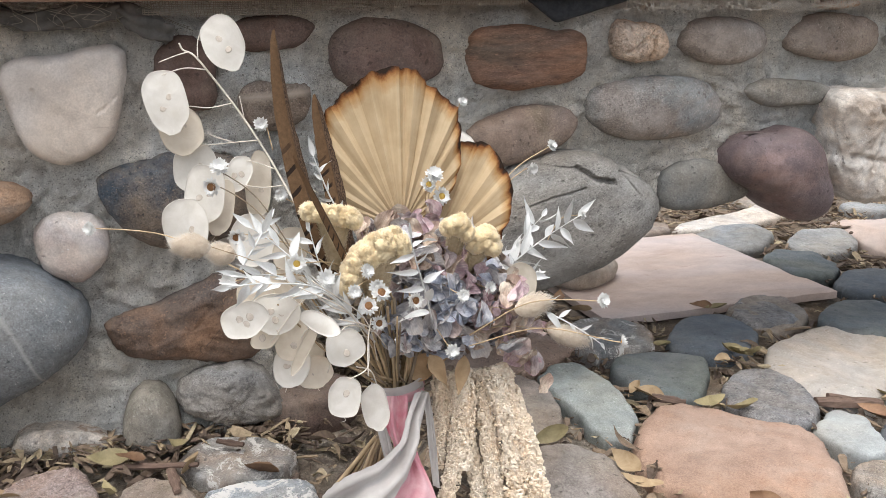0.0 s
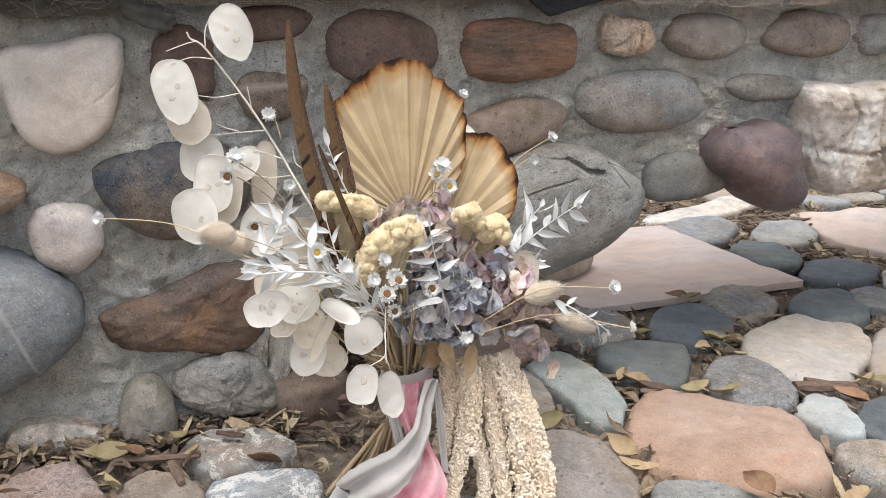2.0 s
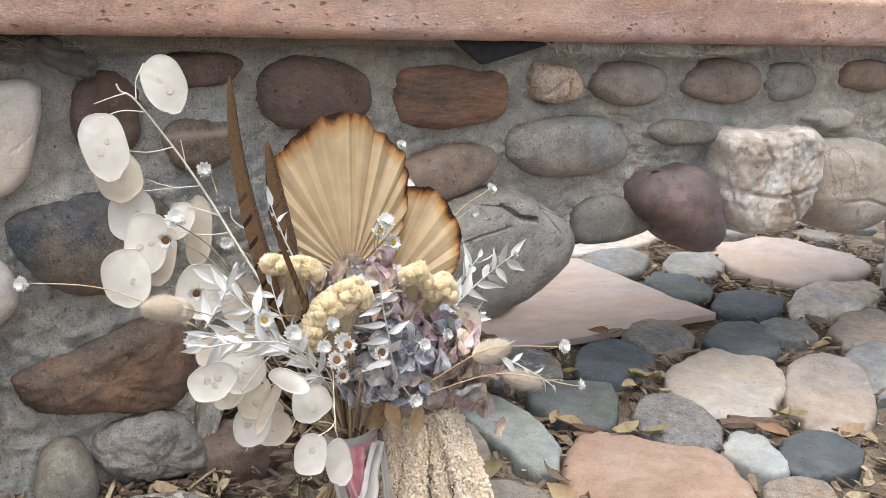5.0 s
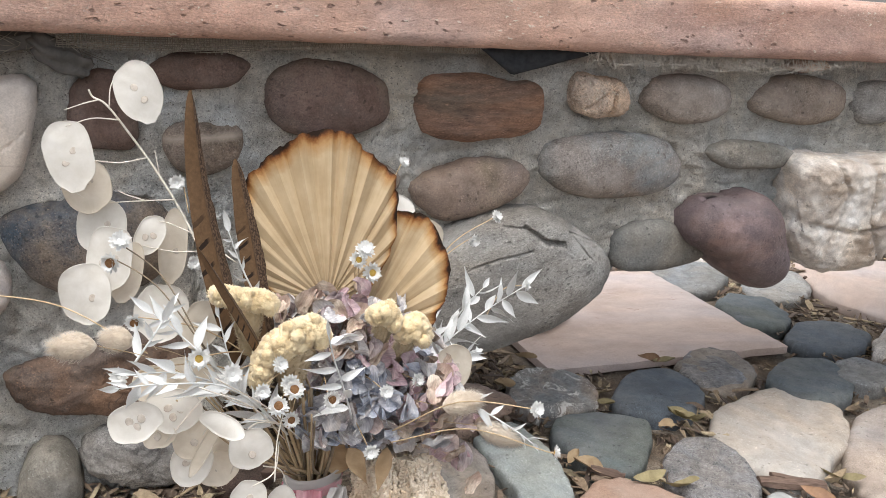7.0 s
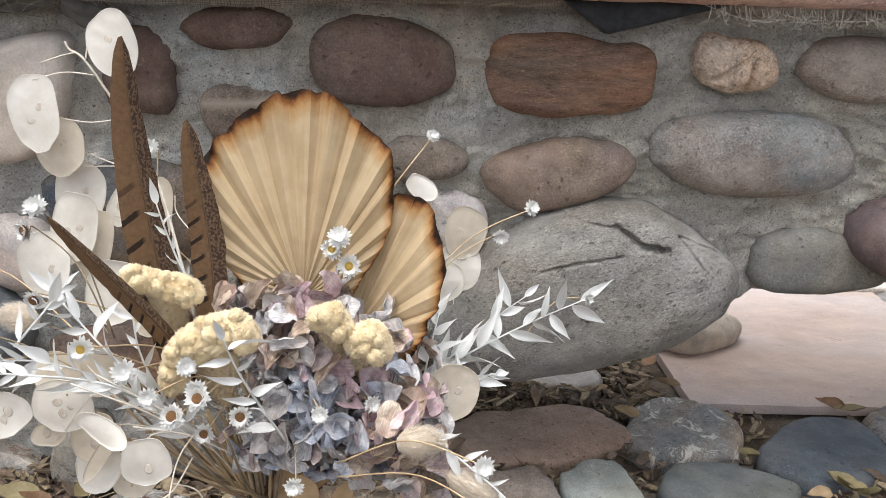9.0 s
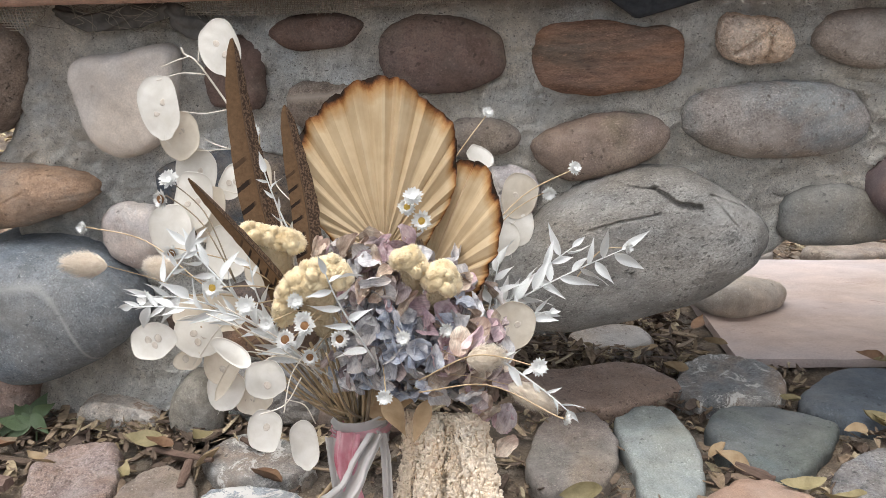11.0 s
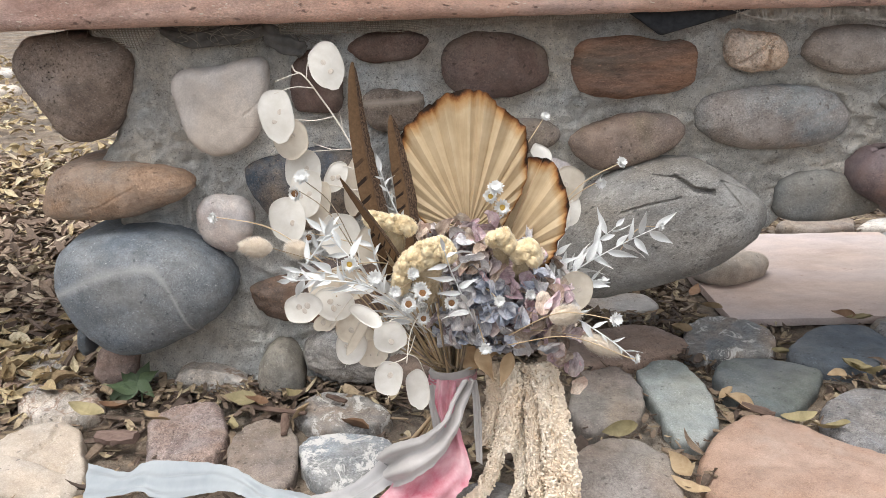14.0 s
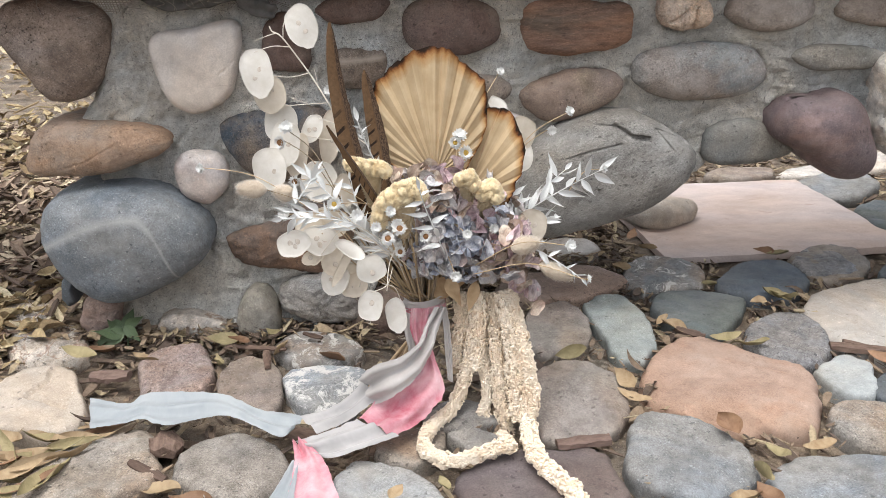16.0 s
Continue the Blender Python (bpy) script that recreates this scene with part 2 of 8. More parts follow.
M = {
    "pitted": stone_mat("dark_pitted_stone", (0.15, 0.12, 0.105), (0.26, 0.215, 0.19), 12, pits=0.8, bump=0.5, dust=0.05, chips=0.0),
    "orange": stone_mat("orange_brown_stone", (0.27, 0.18, 0.125), (0.40, 0.275, 0.195), 14, grit=0.5, vein=(0.12, 0.07, 0.05), vein_width=0.006, dust=0.14, patch=((0.27, 0.225, 0.185), 6.0, 0.52)),
    "white": stone_mat("beige_white_stone", (0.52, 0.475, 0.44), (0.64, 0.60, 0.57), 9, rough=0.5, bump=0.08, vein=(0.32, 0.22, 0.17), vein_width=0.008, vein_scale=5, dust=0.03, grit=0.08, chips=0.0),
    "pinkwhite": stone_mat("pinkish_white_stone", (0.48, 0.41, 0.395), (0.66, 0.62, 0.60), 16, speck=(0.30, 0.15, 0.15), speck_at=0.68, speck_scale=120, dust=0.1, grit=0.2),
    "blueboulder": stone_mat("blue_grey_boulder", (0.14, 0.16, 0.182), (0.235, 0.252, 0.268), 10, speck=(0.55, 0.55, 0.54), speck_at=0.615, speck_scale=240, rough=0.7, bump=0.25, dust=0.1, grit=0.6),
    "bluebrown": stone_mat("blue_and_brown_stone", (0.062, 0.08, 0.103), (0.205, 0.16, 0.125), 15, speck=(0.3, 0.28, 0.25), speck_at=0.70, dust=0.07, patch=((0.235, 0.185, 0.14), 9.0, 0.50)),
    "rust": stone_mat("rusty_brown_stone", (0.12, 0.09, 0.075), (0.25, 0.152, 0.10), 11, vein=(0.06, 0.045, 0.04), vein_width=0.012, dust=0.06, grit=0.65, patch=((0.125, 0.10, 0.09), 7.0, 0.50)),
    "grey": stone_mat("grey_stone", (0.176, 0.166, 0.159), (0.273, 0.26, 0.247), 13, dust=0.12),
    "egg": stone_mat("grey_egg_stone", (0.179, 0.176, 0.161), (0.261, 0.251, 0.232), 15, speck=(0.36, 0.34, 0.3), speck_at=0.73, bump=0.2, grit=0.55),
    "roughwhite": stone_mat("rough_white_stone", (0.312, 0.28, 0.247), (0.65, 0.598, 0.546), 22, vein=(0.26, 0.15, 0.10), vein_width=0.02, bump=0.6),
    "redsmall": stone_mat("dull_red_stone", (0.208, 0.15, 0.13), (0.299, 0.227, 0.202), 16),
    "darkred": stone_mat("dark_red_brown_stone", (0.105, 0.0742, 0.067), (0.162, 0.112, 0.0984), 10, dust=0.06, bump=0.18, grit=0.55, patch=((0.17, 0.135, 0.115), 8.0, 0.53)),
    "band": stone_mat("brown_stone", (0.195, 0.159, 0.137), (0.273, 0.227, 0.195), 13, dust=0.1, grit=0.65, patch=((0.15, 0.125, 0.105), 8.0, 0.52)),
    "grain": stone_mat("grained_rust_stone", (0.23, 0.138, 0.102), (0.37, 0.222, 0.155), 14, stretch=(0.9, 3.6, 1), bump=0.8, dust=0.06, patch=((0.17, 0.13, 0.10), 7.0, 0.54)),
    "plum": stone_mat("plum_brown_stone", (0.195, 0.145, 0.125), (0.31, 0.235, 0.19), 9, speck=(0.36, 0.31, 0.28), speck_at=0.72, rough=0.72, dust=0.09, grit=0.6, patch=((0.20, 0.165, 0.115), 6.0, 0.50)),
    "greylong": stone_mat("grey_brown_speckled_stone", (0.25, 0.198, 0.165), (0.335, 0.298, 0.272), 9, speck=(0.37, 0.35, 0.33), speck_at=0.64, rough=0.75, dust=0.12, patch=((0.235, 0.255, 0.262), 7.0, 0.53)),
    "cream": stone_mat("cream_veined_stone", (0.39, 0.286, 0.221), (0.611, 0.494, 0.403), 22, vein=(0.12, 0.08, 0.06), vein_width=0.01, vein_scale=14, bump=0.4),
    "heart": stone_mat("plum_purple_stone", (0.115, 0.086, 0.088), (0.17, 0.128, 0.128), 14, grit=0.4, speck=(0.32, 0.24, 0.24), speck_at=0.73, rough=0.6, bump=0.15, dust=0.05, patch=((0.20, 0.135, 0.125), 9.0, 0.54)),
    "quartz": stone_mat("white_quartz_stone", (0.50, 0.43, 0.37), (0.80, 0.765, 0.725), 17, vein=(0.10, 0.07, 0.055), vein_scale=13, vein_width=0.016, bump=0.5, dust=0.0, grit=0.3, patch=((0.33, 0.27, 0.225), 9.0, 0.56)),
    "tan": stone_mat("tan_stone", (0.33, 0.285, 0.245), (0.49, 0.44, 0.39), 8, grit=0.4, vein=(0.15, 0.11, 0.085), vein_scale=5, vein_width=0.01, rough=0.7, dust=0.1),
    "boulder": stone_mat("grey_granite_boulder", (0.21, 0.203, 0.193), (0.315, 0.305, 0.29), 7, speck=(0.07, 0.065, 0.06), speck_at=0.60, speck_scale=260, bump=0.8, dust=0.1, stretch=(0.8, 1.3, 1)),
    "redflat": stone_mat("red_brown_flat_stone", (0.29, 0.213, 0.178), (0.38, 0.288, 0.245), 9, dust=0.08, grit=0.5, bump=0.3, patch=((0.25, 0.205, 0.18), 7.0, 0.52)),
    "crusted": stone_mat("blue_brown_stone_with_white_crust", (0.185, 0.19, 0.195), (0.27, 0.265, 0.255), 14, speck=(0.56, 0.54, 0.51), speck_at=0.53, speck_scale=40, dust=0.08, patch=((0.30, 0.235, 0.19), 7.0, 0.52)),
    "pinkflat": stone_mat("pinkish_grey_flat_stone", (0.29, 0.25, 0.228), (0.365, 0.32, 0.292), 8, dust=0.06, grit=0.35, bump=0.2),
    "palewhite": stone_mat("pale_grey_white_stone", (0.33, 0.335, 0.32), (0.41, 0.415, 0.40), 9, dust=0.04, grit=0.2, bump=0.15, chips=0.3),
    "cap": stone_mat("plain_grey_stone", (0.166, 0.163, 0.152), (0.221, 0.216, 0.201), 12, bump=0.15, dust=0.08, grit=0.45),
    "bluewhite": stone_mat("blue_stone_with_white_crust", (0.22, 0.24, 0.265), (0.31, 0.325, 0.34), 14, speck=(0.62, 0.61, 0.59), speck_at=0.48, speck_scale=30, dust=0.1),
    "brownflat": stone_mat("brown_flat_stone", (0.195, 0.163, 0.147), (0.28, 0.238, 0.212), 12, dust=0.14, grit=0.6, patch=((0.235, 0.205, 0.175), 8.0, 0.5)),
    "pinkgran": stone_mat("pink_granite", (0.26, 0.19, 0.17), (0.38, 0.30, 0.275), 26, speck=(0.5, 0.45, 0.43), speck_at=0.6, speck_scale=190, bump=0.7),
    "creamflat": stone_mat("smooth_cream_stone", (0.385, 0.34, 0.295), (0.455, 0.41, 0.36), 9, rough=0.7, bump=0.14, vein=(0.20, 0.14, 0.10), vein_scale=7, vein_width=0.008, dust=0.05, grit=0.22),
    "pale": stone_mat("pale_rough_stone", (0.249, 0.222, 0.194), (0.35, 0.319, 0.288), 14, bump=0.55, dust=0.1, patch=((0.34, 0.26, 0.20), 9.0, 0.55)),
    "greywhite": stone_mat("pale_grey_stone", (0.241, 0.245, 0.245), (0.344, 0.344, 0.34), 12, vein=(0.2, 0.2, 0.2), vein_width=0.012, dust=0.12, grit=0.5),
    "plumdark": stone_mat("dark_plum_paving", (0.0997, 0.0789, 0.0789), (0.144, 0.115, 0.112), 9, rough=0.7, dust=0.06, bump=0.18, grit=0.45),
    "palegreen": stone_mat("pale_green_grey_stone", (0.246, 0.268, 0.255), (0.315, 0.332, 0.319), 9, speck=(0.13, 0.13, 0.12), speck_at=0.72, bump=0.15, dust=0.05, grit=0.35),
    "slate": stone_mat("blue_grey_slate", (0.082, 0.096, 0.104), (0.122, 0.136, 0.142), 9, speck=(0.38, 0.39, 0.39), speck_at=0.75, rough=0.7, bump=0.14, dust=0.08, grit=0.4, patch=((0.105, 0.122, 0.115), 7.0, 0.52)),
    "darkblue": stone_mat("dark_blue_stone", (0.068, 0.082, 0.100), (0.103, 0.120, 0.138), 9, speck=(0.4, 0.4, 0.4), speck_at=0.74, rough=0.65, bump=0.14, dust=0.07, grit=0.4),
    "granite": stone_mat("grey_granite", (0.17, 0.17, 0.18), (0.29, 0.285, 0.29), 24, speck=(0.075, 0.075, 0.085), speck_at=0.58, speck_scale=210, bump=0.5, dust=0.08),
    "terracotta": stone_mat("salmon_sandstone", (0.34, 0.220, 0.162), (0.41, 0.288, 0.222), 7, rough=0.9, bump=0.35, dust=0.12, grit=0.22, patch=((0.36, 0.215, 0.15), 7.0, 0.55), chips=0.25),
    "sandtile": stone_mat("pink_sandstone_tile", (0.455, 0.375, 0.345), (0.515, 0.435, 0.405), 6, speck=(0.36, 0.265, 0.23), speck_at=0.63, speck_scale=52, stretch=(0.6, 1.2, 1), rough=0.8, bump=0.08, dust=0.05, grit=0.0, chips=0.0),
    "bluegrey": stone_mat("blue_grey_paving", (0.18, 0.189, 0.198), (0.246, 0.253, 0.26), 12, speck=(0.42, 0.42, 0.42), speck_at=0.68, dust=0.08, grit=0.6),
    # white stone, with the sunlight on the far ground put into its colour
    "sunwhite": stone_mat("sunlit_white_paving", (0.468, 0.425, 0.391), (0.578, 0.544, 0.51), 9, bump=0.2, dust=0.0, chips=0.0),
    "sandstone": stone_mat("pink_sandstone_slab", (0.52, 0.335, 0.28), (0.62, 0.435, 0.375), 9, speck=(0.66, 0.52, 0.46), speck_at=0.64, speck_scale=150, stretch=(0.6, 1, 1.3), rough=0.92, bump=0.6, dust=0.06, grit=0.4, chips=0.8),
}


def vein_over(m, colour, left, right, x0, y0, width, strength):
    """Adds one pale mineral band, an arch in the stone's own coordinates."""
    n, l = links_of(m)
    b = n["Principled BSDF"]
    tc, sep = n.new("ShaderNodeTexCoord"), n.new("ShaderNodeSeparateXYZ")
    l.new(tc.outputs["Object"], sep.inputs[0])
    wob = noise_of(n, l, tc.outputs["Object"], 45, 5, 0.7)

    def calc(op, p, q, r=None):
        x = n.new("ShaderNodeMath")
        x.operation = op
        for sock, v in zip(x.inputs, (p, q, r)):
            if v is None:
                continue
            if isinstance(v, (int, float)):
                sock.default_value = v
            else:
                l.new(v, sock)
        return x.outputs[0]

    dx = calc("SUBTRACT", sep.outputs[0], x0)
    sq = calc("MULTIPLY", dx, dx)
    side = calc("GREATER_THAN", dx, 0.0)
    k = calc("MULTIPLY_ADD", side, right - left, left)
    arch = calc("SUBTRACT", y0, calc("MULTIPLY", sq, k))
    off = calc("ABSOLUTE", calc("SUBTRACT", sep.outputs[1], arch), 0.0)
    off = calc("MULTIPLY_ADD", wob.outputs[0], width * 1.2, calc("SUBTRACT", off, width * 0.6))
    r = ramp_of(n, [(0.0, (strength,) * 3), (1.0, (0, 0, 0))])
    l.new(calc("DIVIDE", off, width), r.inputs[0])
    old = b.inputs["Base Color"].links[0].from_socket
    l.new(mix_of(n, l, r.outputs[0], old, colour), b.inputs["Base Color"])
    return m


vein_over(M["blueboulder"], (0.44, 0.44, 0.43), 2.9, 44.0, 0.02, 0.043, 0.009, 0.6)
vein_over(M["band"], (0.42, 0.36, 0.30), 0.0, 0.0, 0.0, 0.010, 0.006, 0.8)


def mortar_mat():
    m = stone_mat("sandy_cement_mortar", (0.57, 0.55, 0.515), (0.72, 0.70, 0.66), 10, speck=(0.30, 0.28, 0.255), speck_at=0.66,
                  speck_scale=330, rough=0.95, bump=1.0, dust=0.05, grit=0.6, patch=((0.55, 0.545, 0.52), 5.0, 0.5), chips=0.4)
    n, l = links_of(m)
    b = n["Principled BSDF"]
    old = b.inputs["Base Color"].links[0].from_socket
    tc = n.new("ShaderNodeTexCoord")
    for scale, at, tone in ((420, 0.61, (0.72, 0.69, 0.64)), (430, 0.63, (0.14, 0.13, 0.12))):
        g = noise_of(n, l, tc.outputs["Object"], scale, 3, 0.6)
        r = ramp_of(n, [(at, (0, 0, 0)), (at + 0.03, (0.85, 0.85, 0.85))])
        l.new(g.outputs[0], r.inputs[0])
        old = mix_of(n, l, r.outputs[0], old, tone)
    l.new(old, b.inputs["Base Color"])
    gr = noise_of(n, l, tc.outputs["Object"], 170, 6, 0.75)
    bp = n.new("ShaderNodeBump")
    bp.inputs["Strength"].default_value, bp.inputs["Distance"].default_value = 0.9, 0.006
    l.new(gr.outputs[0], bp.inputs["Height"])
    l.new(b.inputs["Normal"].links[0].from_socket, bp.inputs["Normal"])
    l.new(bp.outputs[0], b.inputs["Normal"])
    return m


M["mortar"] = mortar_mat()
M["soil"] = stone_mat("dry_dark_soil", (0.12, 0.095, 0.075), (0.26, 0.215, 0.17), 18, speck=(0.3, 0.25, 0.2), speck_at=0.66, speck_scale=200, rough=0.97, bump=1.0, dust=0.05)


# ---- building helpers ----
def mesh_of(name, bm, mat=None, smooth=True):
    me = bpy.data.meshes.new(name)
    bm.normal_update()
    bm.to_mesh(me)
    bm.free()
    if smooth:
        for p in me.polygons:
            p.use_smooth = True
    if mat:
        me.materials.append(mat)
    return me


def part(name, bm, mat, parent, label="", smooth=True):
    ob = new(name, mesh_of(name, bm, mat, smooth))
    ob.parent = parent
    if label:
        tagged(ob, label)
    return ob


def rough(p, seed, amp, size):
    q = Vector(p) / size + Vector((seed * 3.17, seed * 1.31, seed * 0.77))
    return amp * (noise.noise(q) + 0.5 * noise.noise(q * 2.3) + 0.25 * noise.noise(q * 5.1) + 0.13 * noise.noise(q * 11.7))


def groove(ob, lines, wide, deep):
    """Sinks cracks into a stone along lines given in the place's coordinates."""
    inv = ob.matrix_basis.inverted()
    for line in lines:
        pts = [inv @ Vector(p) for p in line]
        for v in ob.data.vertices:
            best = 9.0
            for p, q in zip(pts, pts[1:]):
                d = q.xy - p.xy
                t = min(max((v.co.xy - p.xy).dot(d) / max(d.length_squared, 1e-9), 0), 1)
                best = min(best, (v.co.xy - p.xy - d * t).length)
            best += 0.0016 * noise.noise(v.co * 210)
            if v.co.z > 0 and best < wide:
                v.co.z -= deep * (1 - best / wide) ** 0.7
    return ob


def stone_bm(a, b, e, tap, bend, front, back, seed, amp=0.05, flat=4.2, n=112, rings=24, facet=0.0, size=None, h=(), chip=0.018):
    """A stone seen from +z: outline a superellipse with taper, bow and a few slow waves (h), domed to the front, rounded to the back."""
    bm = bmesh.new()
    size = size or (a + b) * 0.45

    def outline(t, k):
        c, s = math.cos(t), math.sin(t)
        u = math.copysign(abs(c) ** (2 / e), c)
        w = math.copysign(abs(s) ** (2 / e), s)
        k *= 1 + sum(q * (math.sin if i % 2 else math.cos)((i // 2 + 1) * t) for i, q in enumerate(h))
        k *= 1 + chip * (noise.noise(Vector((c * 4.5, s * 4.5, seed * 2.7))) + 0.6 * noise.noise(Vector((c * 11, s * 11, seed * 1.7))))
        return Vector((a * u * k, b * (w * (1 + tap * u) + bend * (u * u - 0.5)) * k, 0))

    prof = [(0.0, 1.0)]
    for i in range(1, rings + 1):
        r = 1 - (1 - i / rings) ** 1.9
        prof.append((r, (1 - r ** flat) ** (1 / 2.0)))
    prof += [(0.995, -0.3), (0.96, -0.65), (0.8, -1.0)]
    loops = []
    for r, lift in prof:
        z = front * lift if lift >= 0 else back * lift
        if r == 0:
            v = Vector((0, b * bend * -0.1, z))
            loops.append([bm.verts.new(v)])
            continue
        loops.append([bm.verts.new(outline(2 * math.pi * k / n, r) + Vector((0, 0, z))) for k in range(n)])
    for k in range(n):
        bm.faces.new((loops[0][0], loops[1][k], loops[1][(k + 1) % n]))
    for A, B in zip(loops[1:], loops[2:]):
        for k in range(n):
            bm.faces.new((A[k], B[k], B[(k + 1) % n], A[(k + 1) % n]))
    bm.normal_update()
    for v in bm.verts:
        d = rough(v.co, seed, amp * (a + b) * 0.5, size)
        if facet:
            cell = noise.voronoi(Vector(v.co) / (size * 0.55) + Vector((seed, 0, 0)))[0]
            d += facet * (a + b) * 0.5 * (0.45 - cell[0]) + facet * 0.35 * (a + b) * noise.noise(Vector(v.co) / (size * 0.12))
        v.co += v.normal * d
    return bm


# ---- the garden wall: river stones set in mortar, with an arched opening ----
def step_between(x, table):
    """A smooth curve through (x, value) pairs."""
    for (x0, v0), (x1, v1) in zip(table, table[1:]):
        if x <= x1:
            k = min(max((x - x0) / (x1 - x0), 0), 1)
            return v0 + (v1 - v0) * k * k * (3 - 2 * k)
    return table[-1][1]


def face_y(x):
    return 0.949 + 0.043 * x


def arch_z(x):
    return step_between(x, [(0.088, -0.05), (0.108, 0.095), (0.2, 0.15), (0.5, 0.165), (0.62, 0.25), (1.5, 0.262), (1.6, -0.05)])


def end_x(z):
    return step_between(z, [(0.0, -0.265), (0.08, -0.235), (0.2, -0.25), (0.3, -0.26), (0.36, -0.235), (0.45, -0.26)])


WALL_DEEP = 0.2


def slab_z(x):
    return 0.484 + 0.031 * x


def build_wall():
    bm = bmesh.new()
    nx, nz = 560, 150
    front, rear = [], []
    for i in range(nx + 1):
        f, r = [], []
        s = (i / nx) ** 1.25
        for j in range(nz + 1):
            t = j / nz
            z = t * 0.5
            x = end_x(z) + (2.2 - end_x(z)) * s
            z = arch_z(x) + (slab_z(x) + 0.004 - arch_z(x)) * t
            x = end_x(z) + (2.2 - end_x(z)) * s
            p = Vector((x, face_y(x), z))
            d = rough(p, 3, 0.007, 0.06) + rough(p, 8, 0.0058, 0.012) + 0.006 * max(0, noise.noise(p * 21) - 0.15)
            d -= 0.052 * max(0, 1 - max(z, 0) / 0.16) ** 1.4 * min(1, max(0, (0.16 - x) / 0.08))
            edge = min(min(t, s * 6) * 22, 1)
            f.append(bm.verts.new((x + (1 - edge) * rough(p, 5, 0.006, 0.04), p.y + d + 0.018 * (1 - edge) ** 2, z + (1 - edge) * rough(p, 6, 0.006, 0.05))))
            r.append(bm.verts.new((x, p.y + WALL_DEEP + d, z)) if j in (0, nz) or i in (0, nx) else None)
        front.append(f)
        rear.append(r)
    for i in range(nx):
        for j in range(nz):
            bm.faces.new((front[i][j], front[i + 1][j], front[i + 1][j + 1], front[i][j + 1]))
        for j, flip in ((0, True), (nz, False)):
            q = (front[i][j], front[i + 1][j], rear[i + 1][j], rear[i][j])
            bm.faces.new(q[::-1] if flip else q)
        bm.faces.new((rear[i][0], rear[i][nz], rear[i + 1][nz], rear[i + 1][0]))
    for i, flip in ((0, True), (nx, False)):
        for j in range(nz):
            q = (front[i][j], front[i][j + 1], rear[i][j + 1], rear[i][j])
            bm.faces.new(q[::-1] if not flip else q)
    return bm


wall = tagged(new("wall_1", mesh_of("wall_1", build_wall(), M["mortar"])),
              "low garden wall of river stones set in grey sandy mortar", "wall", kind="structure")

stone_seed = [0]
by_label = {}
rims = []


def wall_stone(x, z, a, b, rot, e, tap, bend, front, back, mat, label="", out=0.0, **shape):
    stone_seed[0] += 1
    ob = part("stone", stone_bm(a, b, e, tap, bend, front, back, stone_seed[0], **{"amp": 0.04, **shape}), M[mat], wall, label)
    ob.matrix_basis = Matrix.Translation((x, 0.943 + 0.042 * x - out, z)) @ pose(0, 0, 0, 90, 0, 2.4) @ pose(0, 0, 0, 0, 0, rot)
    by_label[label] = ob
    n, rings = shape.get("n", 112), shape.get("rings", 24)
    rims.extend(ob.matrix_basis @ v.co for v in ob.data.vertices[1 + n * (rings - 1):1 + n * rings])
    return ob


wall_stone(-0.277, 0.411, 0.07, 0.063, -36, 2.06, 0.34, -0.24, 0.03, 0.16, "pitted", "dark brown pitted basalt stone", amp=0.06, h=(-0.009, -0.001, 0.008, 0.007, -0.008, 0.004, -0.01, -0.012, 0.027, -0.003, 0.015, -0.004))
wall_stone(-0.234, 0.28, 0.094, 0.034, 6, 2.28, -0.28, -0.09, 0.035, 0.14, "orange", "long smooth orange-brown river stone", flat=3.2, n=150, rings=60, h=(0.002, 0.003, 0.006, -0.007, 0.001, 0.001, -0.005, 0.034, 0.002, -0.019, -0.002, 0.005), out=0.015)
wall_stone(-0.093, 0.386, 0.066, 0.054, 49, 1.8, -0.37, -0.27, 0.022, 0.04, "white", "flat-faced beige white stone", flat=12, n=150, rings=60, h=(0.004, -0.006, 0.004, -0.011, 0.01, -0.004, 0.038, 0.041, -0.021, 0.021, -0.007, 0.001))
wall_stone(-0.109, 0.234, 0.038, 0.036, -86, 2.15, -0.14, -0.07, 0.022, 0.05, "pinkwhite", "small pinkish white stone", h=(-0.004, 0.004, -0.003, 0.01, -0.004, 0.003, -0.005, 0.008, 0.01, 0.003, 0.007, 0.01))
wall_stone(-0.202, 0.161, 0.108, 0.076, -0, 2.04, -0.25, 0.15, 0.055, 0.16, "blueboulder", "large blue-grey boulder with a pale band", amp=0.03, h=(-0, 0.005, -0.001, 0.004, -0.003, -0, 0.004, -0.035, -0.002, -0, -0.003, 0.004), out=0.04)
wall_stone(0.001, 0.284, 0.079, 0.053, 1, 2.11, 0.09, 0.22, 0.026, 0.05, "bluebrown", "dark blue and brown stone", flat=3.2, h=(0.001, 0.002, 0, 0.001, -0.003, 0.004, 0.005, -0.03, -0.004, 0.012, -0.001, 0.001))
wall_stone(0.006, 0.137, 0.089, 0.044, 4, 2.73, 0.48, 0.03, 0.03, 0.06, "rust", "rusty brown tapering stone", amp=0.10, facet=0.03, h=(-0.007, -0.002, 0.01, -0.005, -0.011, -0.002, -0.016, -0.01, 0.033, 0.008, 0.003, 0.006))
